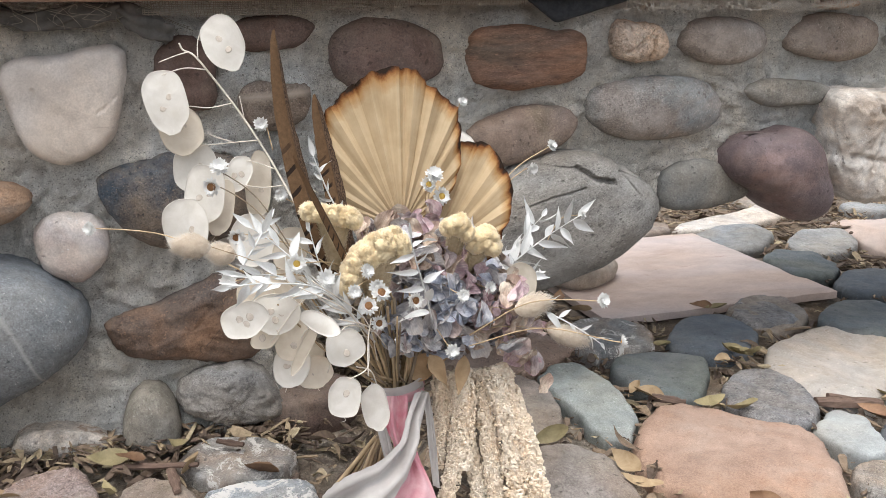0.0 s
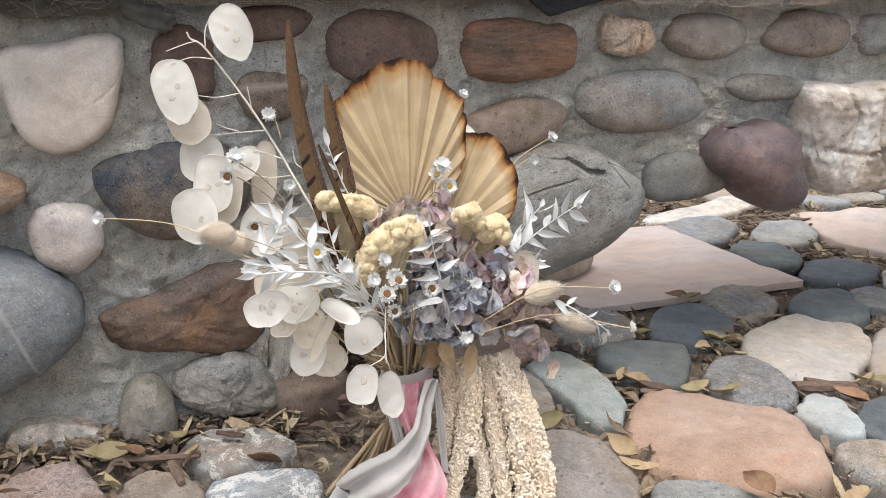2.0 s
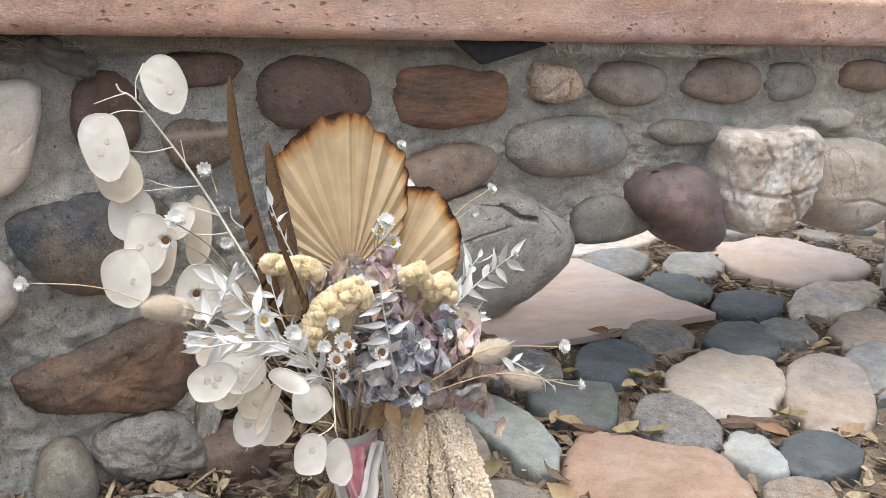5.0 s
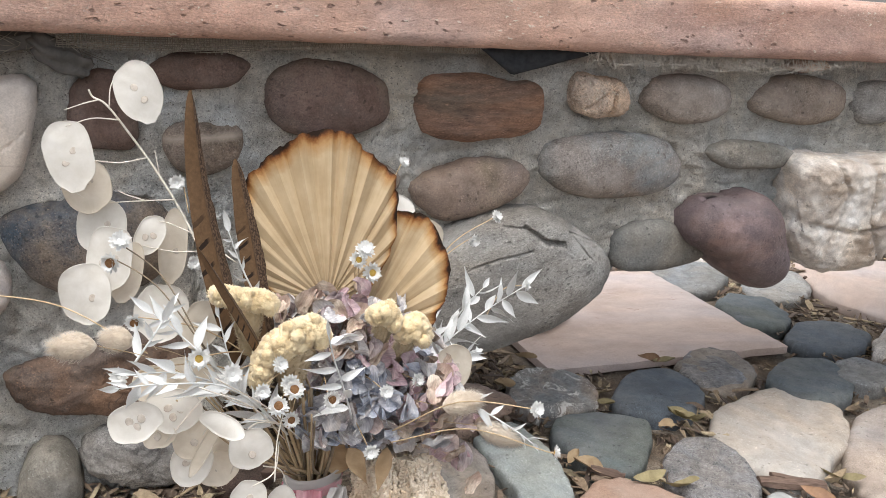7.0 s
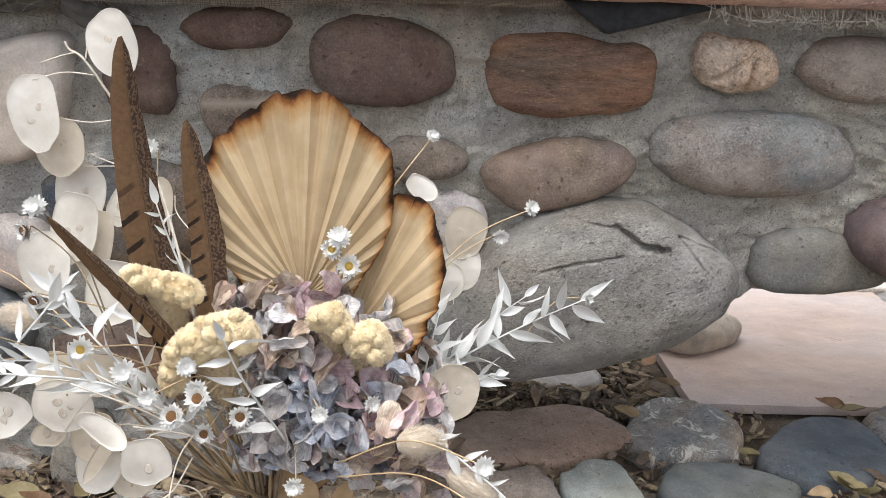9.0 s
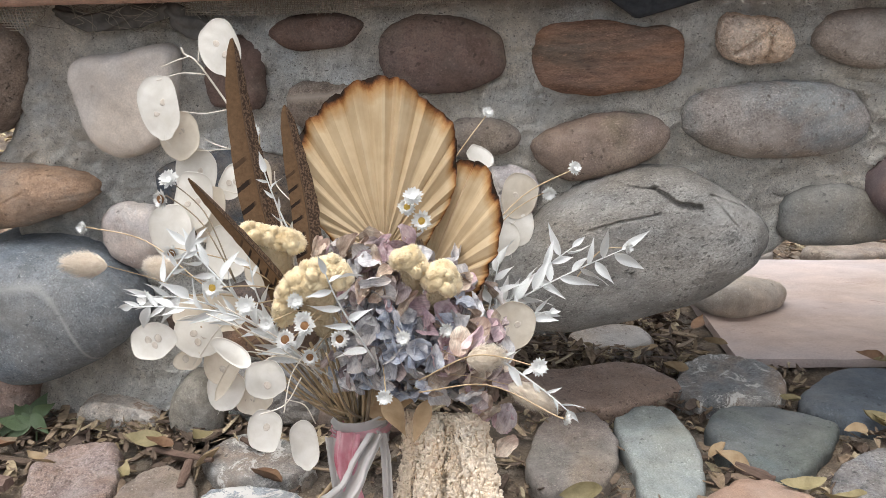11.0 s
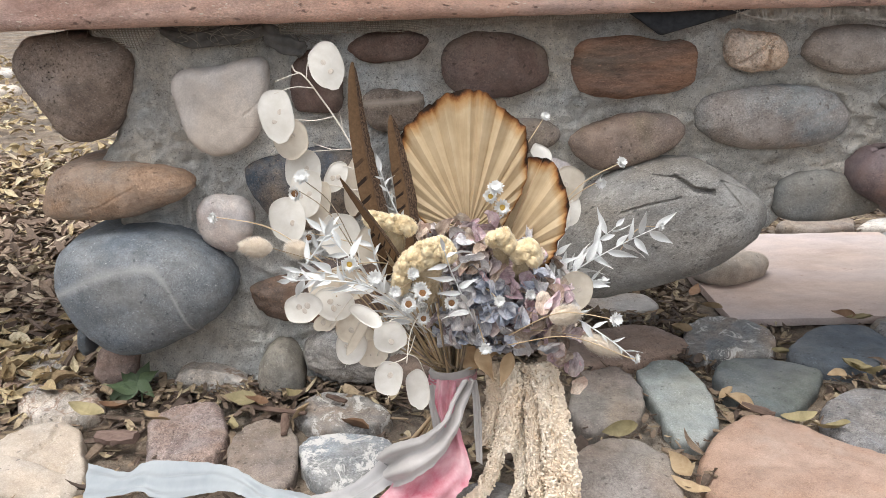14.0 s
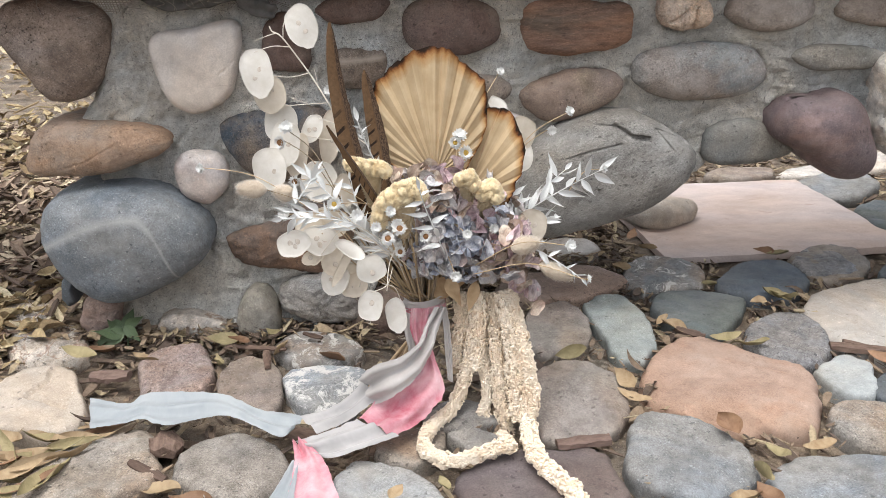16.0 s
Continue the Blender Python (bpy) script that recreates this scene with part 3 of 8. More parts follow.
wall_stone(0.046, 0.059, 0.059, 0.033, -13, 1.87, 0.04, -0.29, 0.022, 0.04, "grey", "lumpy grey stone at the foot", amp=0.12, facet=0.06, h=(0.001, -0, -0.001, 0, -0.003, -0.006, -0.008, 0.002, 0.008, 0.012, 0.008, -0), out=0.04)
wall_stone(-0.039, 0.042, 0.04, 0.03, -86, 2.23, 0.13, 0.1, 0.025, 0.05, "egg", "upright grey egg-shaped stone", h=(-0.004, 0.003, 0.002, 0.003, -0.006, -0.002, 0.004, 0.014, 0, 0.007, 0.001, 0.003), out=0.045)
wall_stone(-0.134, 0.03, 0.049, 0.019, 2, 2.27, -0.33, -0.35, 0.006, 0.04, "roughwhite", "rough white stone in the mortar", amp=0.1, h=(0, 0.003, 0.004, 0.006, 0.007, 0.001, 0.003, -0.017, -0.004, -0.032, -0.006, 0.009), out=0.05)
wall_stone(-0.253, 0.055, 0.033, 0.025, 59, 2.14, -0.01, 0.14, 0.015, 0.04, "redsmall", "small dull red stone", amp=0.1, h=(0.002, 0.006, 0.004, 0.01, -0.007, 0.004, 0.004, -0.022, 0.017, -0.014, -0.003, 0.048), out=0.045)
wall_stone(-0.306, 0.071, 0.02, 0.01, -87, 2.55, 0.08, -0.04, 0.02, 0.05, "darkblue", "small dark blue stone", h=(0.004, 0.003, -0.003, -0.001, -0.017, 0.002, -0.007, 0.03, 0.047, -0.058, 0.014, -0.01))
wall_stone(0.1, 0.455, 0.049, 0.019, 5, 2, 0.08, 0.1, 0.015, 0.05, "darkred", "dark red-brown stone", h=(0.002, -0.003, 0.004, 0.003, 0.011, 0, -0.01, -0.001, -0.002, 0.005, 0.016, 0.015))
wall_stone(0.23, 0.432, 0.065, 0.04, -1, 2.3, -0.12, -0, 0.018, 0.05, "darkred", "large dark brown stone", flat=4, h=(-0.002, -0.001, 0.007, 0.002, -0, -0.002, -0.007, -0.006, -0.004, 0, -0.006, -0.008))
wall_stone(0.107, 0.381, 0.039, 0.027, 5, 2.27, -0.08, 0.23, 0.016, 0.05, "band", "brown stone with a pale stripe", flat=3.5, h=(0.001, 0.001, 0.002, -0.002, 0.006, 0.005, -0.01, 0.016, -0.017, 0, -0.005, -0.008))
wall_stone(0.016, 0.411, 0.038, 0.032, 86, 2.75, -0.05, -0.03, 0.014, 0.05, "darkred", "dark brown stone", amp=0.08, h=(-0.006, 0.002, -0.002, -0.008, -0.004, -0.001, -0.018, -0.016, 0.025, 0.006, 0.009, -0.003))
wall_stone(0.396, 0.432, 0.075, 0.037, 2, 2.62, -0.08, 0.08, 0.018, 0.05, "grain", "rust-coloured stone with wood-like grain", flat=4, amp=0.07, h=(-0.002, -0.002, 0.01, -0.007, 0.002, 0.001, -0.023, -0.002, -0.009, 0.009, -0.01, 0.002))
wall_stone(0.395, 0.343, 0.072, 0.033, 11, 1.98, -0.11, 0.14, 0.024, 0.05, "plum", "long plum-brown stone", flat=3.2, h=(0, 0.001, 0.006, 0.008, -0.005, 0.001, -0.007, -0.037, -0, 0.009, 0.001, 0.004))
wall_stone(0.57, 0.371, 0.095, 0.04, -0, 2.05, 0.03, 0.06, 0.026, 0.05, "greylong", "long grey-brown speckled stone", flat=3.2, h=(-0.003, 0, 0.004, -0.001, -0.007, 0.006, -0.013, -0.015, 0.007, -0.01, 0, 0.007))
wall_stone(0.272, 0.348, 0.04, 0.021, 3, 2.2, -0.17, -0.05, 0.018, 0.05, "brownflat", "small brown stone", h=(0, -0.005, -0, -0.002, -0, -0.007, -0.001, -0.01, 0.001, 0.002, 0.007, 0.007))
wall_stone(0.539, 0.45, 0.04, 0.024, -11, 2.29, -0.06, 0.03, 0.022, 0.05, "cream", "cream stone with a dark crack", facet=0.05, amp=0.05, n=150, rings=60, h=(-0.008, 0.006, -0.002, -0.001, 0.008, 0.003, -0.008, -0.058, 0.001, -0.006, -0.005, 0.013))
wall_stone(0.657, 0.453, 0.061, 0.029, -2, 2.21, 0.02, 0.07, 0.022, 0.05, "greylong", "speckled grey stone", h=(-0.001, 0.003, -0.002, 0.006, 0.001, -0.004, 0.002, -0, 0.001, -0.012, -0.003, 0.002))
wall_stone(0.821, 0.457, 0.071, 0.03, 1, 2.22, 0.12, -0.16, 0.02, 0.05, "brownflat", "brown stone with a hollow", amp=0.06, h=(0.001, -0, 0.002, -0.008, -0.005, 0, -0.004, 0.017, -0.004, -0.004, -0.006, -0.002))
wall_stone(0.953, 0.462, 0.051, 0.028, 2, 2.31, -0.07, 0.02, 0.018, 0.05, "grey", "round grey stone", h=(-0.001, 0.002, -0.001, -0.007, -0.001, 0.007, -0.005, -0.027, -0.007, -0.002, 0.009, 0.002))
wall_stone(1.129, 0.473, 0.063, 0.025, -1, 2.3, -0.06, -0.15, 0.02, 0.05, "plum", "plum-grey stone", h=(-0.002, 0.007, -0.001, 0.005, -0.004, 0.003, 0.008, -0.015, 0.027, -0.043, -0.024, -0.019))
wall_stone(0.763, 0.388, 0.067, 0.019, -1, 1.81, -0.04, 0.12, 0.016, 0.05, "egg", "small flat oval grey stone", h=(0.005, 0.004, 0.013, -0, 0.012, 0.006, -0.023, -0.002, -0.014, 0.005, 0.004, 0.017))
wall_stone(0.7477, 0.2842, 0.0634, 0.0634, 0, 2, 0, 0, 0.045, 0.07, "heart", "heart-shaped plum purple stone", amp=0.02, chip=0.004, flat=3, n=160, rings=50, h=(0.11, 0.095, 0.128, -0.219, -0.092, 0.003, -0.032, -0.085, -0.015, 0.02, -0.007, -0.003, -0.017, 0.002), out=0.025)
wall_stone(0.907, 0.332, 0.092, 0.077, 4, 2.92, -0.07, 0.44, 0.045, 0.09, "quartz", "white veined quartz block", facet=0.045, amp=0.05, flat=10, n=170, rings=70, h=(-0.003, -0.003, -0.005, -0.007, -0.006, 0.005, -0.008, -0.009, 0.02, 0.017, 0.008, -0.007), out=0.02)
wall_stone(1.098, 0.308, 0.111, 0.074, -10, 2.15, -0.04, 0.05, 0.05, 0.09, "tan", "large rounded tan stone", n=150, rings=50, h=(-0.003, -0.002, 0.006, 0.003, 0.001, -0.001, -0.003, -0.017, 0.01, 0.001, -0.013, 0.004), out=0.02)
wall_stone(1.046, 0.41, 0.055, 0.018, -2, 2.02, 0.06, 0.04, 0.02, 0.05, "tan", "small oval tan stone", h=(0.005, -0.007, 0.008, -0.005, -0.003, 0, -0.004, -0.013, -0.01, -0.003, -0.022, 0.052))
wall_stone(0.652, 0.267, 0.067, 0.032, -3, 2.27, -0.34, -0.21, 0.018, 0.06, "cap", "smooth grey half-moon stone", flat=4, amp=0.02, h=(0.002, 0.003, 0.006, -0.007, 0.004, 0.004, 0.011, 0.005, 0.011, 0.003, -0.01, -0.002))
wall_stone(0.424, 0.227, 0.144, 0.078, 19, 1.9, 0.07, -0.3, 0.05, 0.14, "boulder", "big grey granite boulder with a crack", amp=0.03, n=280, rings=120, h=(-0.002, -0.002, 0.002, 0.007, 0.005, -0.002, 0.004, -0.004, 0.004, -0, 0.013, -0.004), out=0.025)
wall_stone(0.822, 0.501, 0.034, 0.009, 4, 1.9, 0.02, -0.22, 0.012, 0.04, "cream", "small peach stone under the slab", h=(0.004, -0.021, -0.011, 0.018, 0.022, 0.013, 0.01, -0.001, -0.053, -0.059, 0.007, -0.009))
wall_stone(0.303, 0.291, 0.033, 0.027, -55, 1.93, 0.14, -0.16, 0.018, 0.05, "pinkwhite", "rough pinkish stone", amp=0.08, h=(0.002, 0.002, -0, -0.018, -0.002, -0.003, 0.005, 0.027, -0.012, 0.015, 0.007, 0.028))
# cracks and the open notch of the big boulder, and a few others
groove(by_label["big grey granite boulder with a crack"], [[(0.4447, 0.9, 0.3088), (0.4672, 0.9, 0.2961), (0.489, 0.9, 0.2926)]], 0.0042, 0.010)
groove(by_label["big grey granite boulder with a crack"], [[(0.3949, 0.9, 0.3116), (0.4447, 0.9, 0.3088)], [(0.489, 0.9, 0.2926), (0.5024, 0.9, 0.3026), (0.56, 0.91, 0.2801)],
       [(0.3804, 0.9, 0.2687), (0.4111, 0.9, 0.2789), (0.4486, 0.9, 0.2875)], [(0.5024, 0.9, 0.3026), (0.5263, 0.9, 0.2741)]], 0.0016, 0.003)
groove(by_label["cream stone with a dark crack"], [[(0.5203, 0.93, 0.4378), (0.539, 0.93, 0.451), (0.5573, 0.93, 0.4654)], [(0.5515, 0.93, 0.4312), (0.5524, 0.93, 0.451)]], 0.003, 0.005)
groove(by_label["flat-faced beige white stone"], [[(-0.070, 0.925, 0.3752), (-0.058, 0.925, 0.3843), (-0.052, 0.925, 0.3911)], [(-0.1274, 0.925, 0.398), (-0.1267, 0.925, 0.3842)]], 0.0016, 0.0015)
groove(by_label["long smooth orange-brown river stone"], [[(-0.2806, 0.9, 0.2576), (-0.2431, 0.9, 0.2702), (-0.205, 0.9, 0.2905)], [(-0.1989, 0.9, 0.2941), (-0.1955, 0.9, 0.2651)]], 0.0022, 0.0007)
groove(by_label["white veined quartz block"], [[(0.835, 0.96, 0.3118), (0.9008, 0.96, 0.302), (0.9874, 0.96, 0.3169)], [(0.8523, 0.96, 0.3917), (0.8754, 0.96, 0.3517), (0.8644, 0.96, 0.2947)], [(0.9169, 0.96, 0.388), (0.9196, 0.96, 0.3182), (0.9538, 0.96, 0.2579)]], 0.004, 0.008)
groove(by_label["heart-shaped plum purple stone"], [[(0.7025, 0.93, 0.3558), (0.7039, 0.92, 0.335), (0.7108, 0.92, 0.3198)]], 0.013, 0.009)
groove(by_label["large rounded tan stone"], [[(1.04, 0.96, 0.2897), (1.088, 0.96, 0.2928), (1.141, 0.96, 0.2797)], [(1.068, 0.96, 0.2757), (1.087, 0.96, 0.2437), (1.126, 0.96, 0.2374)]], 0.003, 0.004)
# stones further along, beyond the arch
rng = random.Random(5)
for gx in range(5):
    for gz in range(4):
        z = 0.07 + gz * 0.115
        x = 1.33 + gx * 0.19 + (gz % 2) * 0.08 + rng.uniform(-0.02, 0.02)
        if z - 0.05 < arch_z(x) or z - 0.05 < arch_z(x - 0.07) or z - 0.05 < arch_z(x + 0.07):
            continue
        wall_stone(x, z, rng.uniform(0.065, 0.085), rng.uniform(0.036, 0.05), rng.uniform(-10, 10), 2.3, rng.uniform(-0.2, 0.2), 0,
                   0.022, 0.05, rng.choice(["plum", "brownflat", "grey", "tan", "darkred", "greylong"]))

# the mortar laps up onto the stones and has shrunk from them here and there
near = kdtree.KDTree(len(rims))
for k, p in enumerate(rims):
    near.insert(p, k)
near.balance()
for v in wall.data.vertices:
    if v.co.y > face_y(v.co.x) + 0.06:
        continue
    p, k, d = near.find(Vector((v.co.x, v.co.y, v.co.z)))
    d = math.hypot(p.x - v.co.x, p.z - v.co.z)
    lift = 0.0085 * max(0, 1 - d / 0.021) * (0.75 + 0.7 * noise.noise(p * 15 + Vector((4, 0, 0))))
    gap = max(0, 0.1 + 1.7 * noise.noise(p * 17)) * 0.007 * max(0, 1 - d / 0.004)
    v.co.y += gap - lift

# ---- the bench slab on the wall ----


def build_slab():
    """A long sawn sandstone slab: worn arris, rough split front."""
    bm = bmesh.new()
    nx = 420
    prof = [(0.36, 0.0), (0.2, 0.0), (0.1, 0.0), (0.03, 0.0), (0.012, 0.001), (0.004, 0.004), (0.0, 0.010)]
    prof += [(0.0, 0.010 + 0.05 * k / 9) for k in range(1, 10)]
    prof += [(0.004, 0.066), (0.012, 0.070), (0.1, 0.072), (0.36, 0.072)]
    rows = []
    for i in range(nx + 1):
        x = -0.75 + 3.2 * i / nx
        row = []
        for k, (dy, dz) in enumerate(prof):
            p = Vector((x, 0.88 + 0.058 * x + dy, slab_z(x) + dz))
            w = 1 if 3 <= k <= len(prof) - 3 else 0.3
            row.append(bm.verts.new(p + Vector((0, rough(p, 2, 0.0018, 0.05) * w + rough(p, 4, 0.0016, 0.008) * w, rough(p, 9, 0.0010, 0.03) * w))))
        rows.append(row)
    for A, B in zip(rows, rows[1:]):
        for k in range(len(prof)):
            k2 = (k + 1) % len(prof)
            bm.faces.new((A[k], A[k2], B[k2], B[k]))
    bm.faces.new(rows[0][::-1])
    bm.faces.new(rows[-1])
    return bm


slab = tagged(new("bench_slab", mesh_of("bench_slab", build_slab(), M["sandstone"])),
              "long pink sandstone bench slab with a rough front edge on the wall", "bench slab")


# ---- ground and the paving of river stones ----
def build_ground():
    bm = bmesh.new()
    xs = sorted({round(-0.9 + 2.9 * i / 150, 4) for i in range(151)} | {-40, -15, -6, -3, -1.6, 2.6, 4, 8, 18, 40})
    ys = sorted({round(0.2 + 1.9 * i / 100, 4) for i in range(101)} | {-12, -5, -2, -0.8, -0.2, 2.6, 4, 7, 14, 30, 60})
    grid = []
    for y in ys:
        grid.append([bm.verts.new((x, y, 0.008 + rough((x, y, 0), 7, 0.006, 0.12) + (0.0 if abs(x) > 2 else rough((x, y, 0), 1, 0.003, 0.02)))) for x in xs])
    for A, B in zip(grid, grid[1:]):
        for k in range(len(xs) - 1):
            bm.faces.new((A[k], A[k + 1], B[k + 1], B[k]))
    return bm


ground = tagged(new("ground", mesh_of("ground", build_ground(), M["soil"])), "dry brown soil between river stones, strewn with leaves", "ground", kind="structure")


laid = []


def paving_stone(x, y, a, b, rot, e, tap, bend, front, mat, label="", top=0.032, **shape):
    stone_seed[0] += 1
    front *= 0.6
    base = top - front
    ob = part("paving_stone", stone_bm(a, b, e, tap, bend, front, 0.05, stone_seed[0], **{"amp": 0.04, "flat": 18, "chip": 0.05, **shape}), M[mat], ground, label)
    ob.matrix_basis = pose(x, y, base, 2.5 * math.sin(stone_seed[0] * 2.3), 2.5 * math.cos(stone_seed[0] * 1.7), rot)
    laid.append((x, y, a, b, math.cos(radians(rot)), math.sin(radians(rot))))
    return ob


paving_stone(0.063, 0.728, 0.064, 0.053, -59, 1.8, -0.02, -0.35, 0.03, "bluewhite", h=(-0.005, 0.002, -0.004, 0.002, -0.008, -0.002, 0.009, 0.011, 0.005, 0.003, -0.001, -0.006))
paving_stone(-0.024, 0.735, 0.073, 0.04, -72, 1.82, -0.09, 0.13, 0.012, "brownflat", h=(0.001, -0, -0.001, -0.006, 0.003, 0.003, -0.002, 0.03, -0.009, -0.016, 0.01, -0.006))
paving_stone(-0.125, 0.778, 0.07, 0.048, -76, 2.33, 0.06, 0.06, 0.046, "pinkgran", amp=0.08, h=(0.002, 0.001, 0.001, 0.005, -0.001, 0.002, -0.013, 0, -0.012, 0.013, -0.005, 0.021))
paving_stone(0.048, 0.83, 0.062, 0.044, -15, 1.95, -0.05, 0.04, 0.03, "crusted", amp=0.07, h=(0.003, 0.001, 0.003, 0.004, 0.001, -0.004, 0.004, -0.011, -0.012, 0.004, -0.007, 0.013))
paving_stone(-0.313, 0.853, 0.073, 0.05, -53, 2.27, -0.07, 0.11, 0.06, "roughwhite", amp=0.1, facet=0.04, h=(0.002, 0.001, -0, 0.007, 0.005, -0.001, 0.005, 0.023, 0.001, -0.003, 0.002, 0.012))
cream_stone = paving_stone(-0.269, 0.709, 0.09, 0.059, -51, 1.85, -0.21, 0.24, 0.056, "creamflat", flat=20, amp=0.06, n=150, rings=50, h=(0.001, 0, -0, -0.005, 0.004, 0.014, 0.007, 0.019, -0.001, -0.018, 0.004, -0.006))
paving_stone(-0.167, 0.562, 0.078, 0.056, 44, 2.05, 0.28, 0.1, 0.03, "pale", amp=0.10, flat=22, chip=0.06, h=(-0, 0.001, -0.001, 0.009, 0.001, -0.006, 0.002, 0.018, 0.015, 0.041, 0.015, 0.024))
paving_stone(-0.016, 0.572, 0.071, 0.055, -49, 2.27, -0.09, 0.09, 0.042, "grey", amp=0.05, h=(0.003, -0.004, 0.003, 0.006, 0.004, 0, 0.003, 0.009, -0.003, -0.001, 0.003, -0.001))
paving_stone(0.144, 0.517, 0.066, 0.05, -45, 1.91, 0.08, 0.18, 0.025, "greywhite", h=(-0.002, -0.002, 0.001, 0.006, -0.006, 0.008, 0.002, -0.002, 0.014, -0.006, 0.002, -0.021))
paving_stone(0.172, 0.602, 0.044, 0.035, 41, 1.9, -0.19, 0.13, 0.02, "pale", h=(0.007, 0.003, 0.001, 0.007, 0.008, -0.003, 0.003, -0.016, 0.021, 0.024, -0.004, -0.011))
paving_stone(0.302, 0.524, 0.088, 0.066, 12, 2.59, 0.02, 0.01, 0.025, "plumdark", h=(-0, 0.009, 0.01, 0.003, -0.001, 0.004, -0.009, 0.011, -0.019, 0.008, -0.018, -0.01))
paving_stone(0.367, 0.689, 0.092, 0.062, 74, 2.05, 0.08, 0.08, 0.02, "brownflat", h=(0.003, -0.005, -0.003, 0.004, -0.001, -0.004, 0.002, -0.025, 0.008, 0.008, -0.005, -0))
paving_stone(0.226, 0.655, 0.04, 0.033, 11, 2.38, 0.01, -0.2, 0.012, "grey", h=(0, -0.009, 0.003, 0.003, -0.01, 0, 0.002, -0.028, -0.006, 0.015, -0.026, -0.044))
paving_stone(0.241, 0.607, 0.03, 0.021, -21, 1.8, 0.02, 0.03, 0.012, "grey", h=(0.001, -0.001, -0.001, -0.008, 0.007, 0.013, 0.043, 0.034, -0.021, -0.062, 0.008, -0.019))
paving_stone(0.376, 0.879, 0.083, 0.048, 76, 1.95, -0.01, 0.09, 0.015, "brownflat", h=(-0.002, -0.001, 0.005, 0.01, 0.002, -0, -0.006, -0.044, 0, -0.004, 0.027, -0.01))
paving_stone(0.469, 0.882, 0.099, 0.04, 91, 2.52, 0.14, 0.18, 0.022, "palegreen", h=(0.002, 0.008, 0.003, 0.008, -0.007, -0.002, -0.01, -0.068, 0.015, -0.02, -0.003, 0.02))
paving_stone(0.605, 0.924, 0.085, 0.063, 43, 1.84, -0.18, -0.41, 0.02, "slate", flat=22, h=(0.001, -0, 0.003, 0.004, 0.004, -0.004, 0.004, -0.015, 0.007, 0.003, 0.01, -0.015))
paving_stone(0.737, 1.042, 0.096, 0.062, 39, 1.96, 0.07, 0.21, 0.025, "darkblue", h=(0.001, 0.005, 0.002, 0.001, 0.001, 0.003, -0, -0.009, 0.005, 0.019, 0.008, -0.002))
paving_stone(0.576, 1.061, 0.079, 0.065, 45, 1.84, 0.22, 0.15, 0.022, "crusted", h=(0.003, 0, 0.001, 0.003, 0.002, 0.001, 0, -0.011, 0.003, -0.01, -0.005, 0.009))
paving_stone(0.413, 1.028, 0.105, 0.056, 12, 2.2, 0.01, 0, 0.02, "redflat", h=(-0.004, 0.003, -0.008, 0.006, 0.003, 0.01, 0.003, -0.028, -0, -0.009, 0.014, -0.014))
paving_stone(0.698, 0.844, 0.091, 0.055, 61, 1.98, -0.18, -0.07, 0.025, "granite", h=(-0.002, 0, -0.003, 0.002, 0.002, 0.001, -0.003, -0.007, -0.009, -0.011, -0.005, -0.01))
paving_stone(0.879, 0.927, 0.178, 0.083, 43, 1.8, -0.26, -0.24, 0.03, "creamflat", h=(0.001, -0.002, -0.003, -0.026, -0.012, 0.005, 0.017, 0.062, 0.019, -0.01, 0.001, -0.004))
salmon_stone = paving_stone(0.57, 0.722, 0.107, 0.098, -41, 2.89, -0.09, -0.03, 0.05, "terracotta", amp=0.05, facet=0.02, flat=22, chip=0.05, h=(0.004, 0.004, 0.003, -0.024, 0.005, 0, -0.001, -0.018, 0.007, -0.018, 0.006, 0.001))
paving_stone(0.729, 0.731, 0.054, 0.036, 64, 1.92, -0.09, -0.34, 0.02, "palewhite", h=(0.005, -0.001, 0.003, -0.003, 0.005, -0.009, -0.001, 0.005, -0.023, 0.045, -0.025, 0.015))
paving_stone(0.704, 0.626, 0.06, 0.044, 46, 1.91, -0.09, -0.28, 0.02, "pale", h=(-0.003, 0.001, -0.006, 0.013, 0.006, 0.001, 0.008, -0.019, -0.021, -0.004, -0.016, 0.019))
paving_stone(0.468, 0.579, 0.08, 0.072, 104, 1.84, -0.25, -0.03, 0.02, "bluegrey", h=(0.004, 0.002, 0.002, -0.028, 0.006, 0.004, 0.002, 0.03, -0.015, 0.01, 0, 0.001))
paving_stone(0.612, 0.512, 0.089, 0.053, 13, 2.25, -0.02, -0.16, 0.035, "bluegrey", flat=22, amp=0.05, h=(-0, 0.001, 0.003, -0.002, -0.011, 0.004, 0.006, 0.074, 0.019, -0.001, 0.002, -0.013))
paving_stone(0.877, 1.108, 0.081, 0.053, 48, 1.92, -0.04, 0.13, 0.018, "granite", h=(-0.002, 0.003, 0.002, -0.003, -0.004, 0.002, 0.003, -0, 0.014, -0.005, 0.027, 0.029))
paving_stone(1.02, 1.056, 0.101, 0.061, 37, 2.04, -0.09, 0.09, 0.018, "slate", h=(0.005, -0.001, 0.004, -0.002, 0.001, 0.001, -0.003, -0.017, 0.003, 0, 0.026, 0.002))
paving_stone(0.983, 0.842, 0.154, 0.064, 42, 2.15, 0.01, -0.04, 0.025, "pinkflat", h=(-0.001, 0.001, -0.002, 0.005, 0.002, 0.006, -0.009, -0.006, 0, -0.012, 0.009, -0.003))
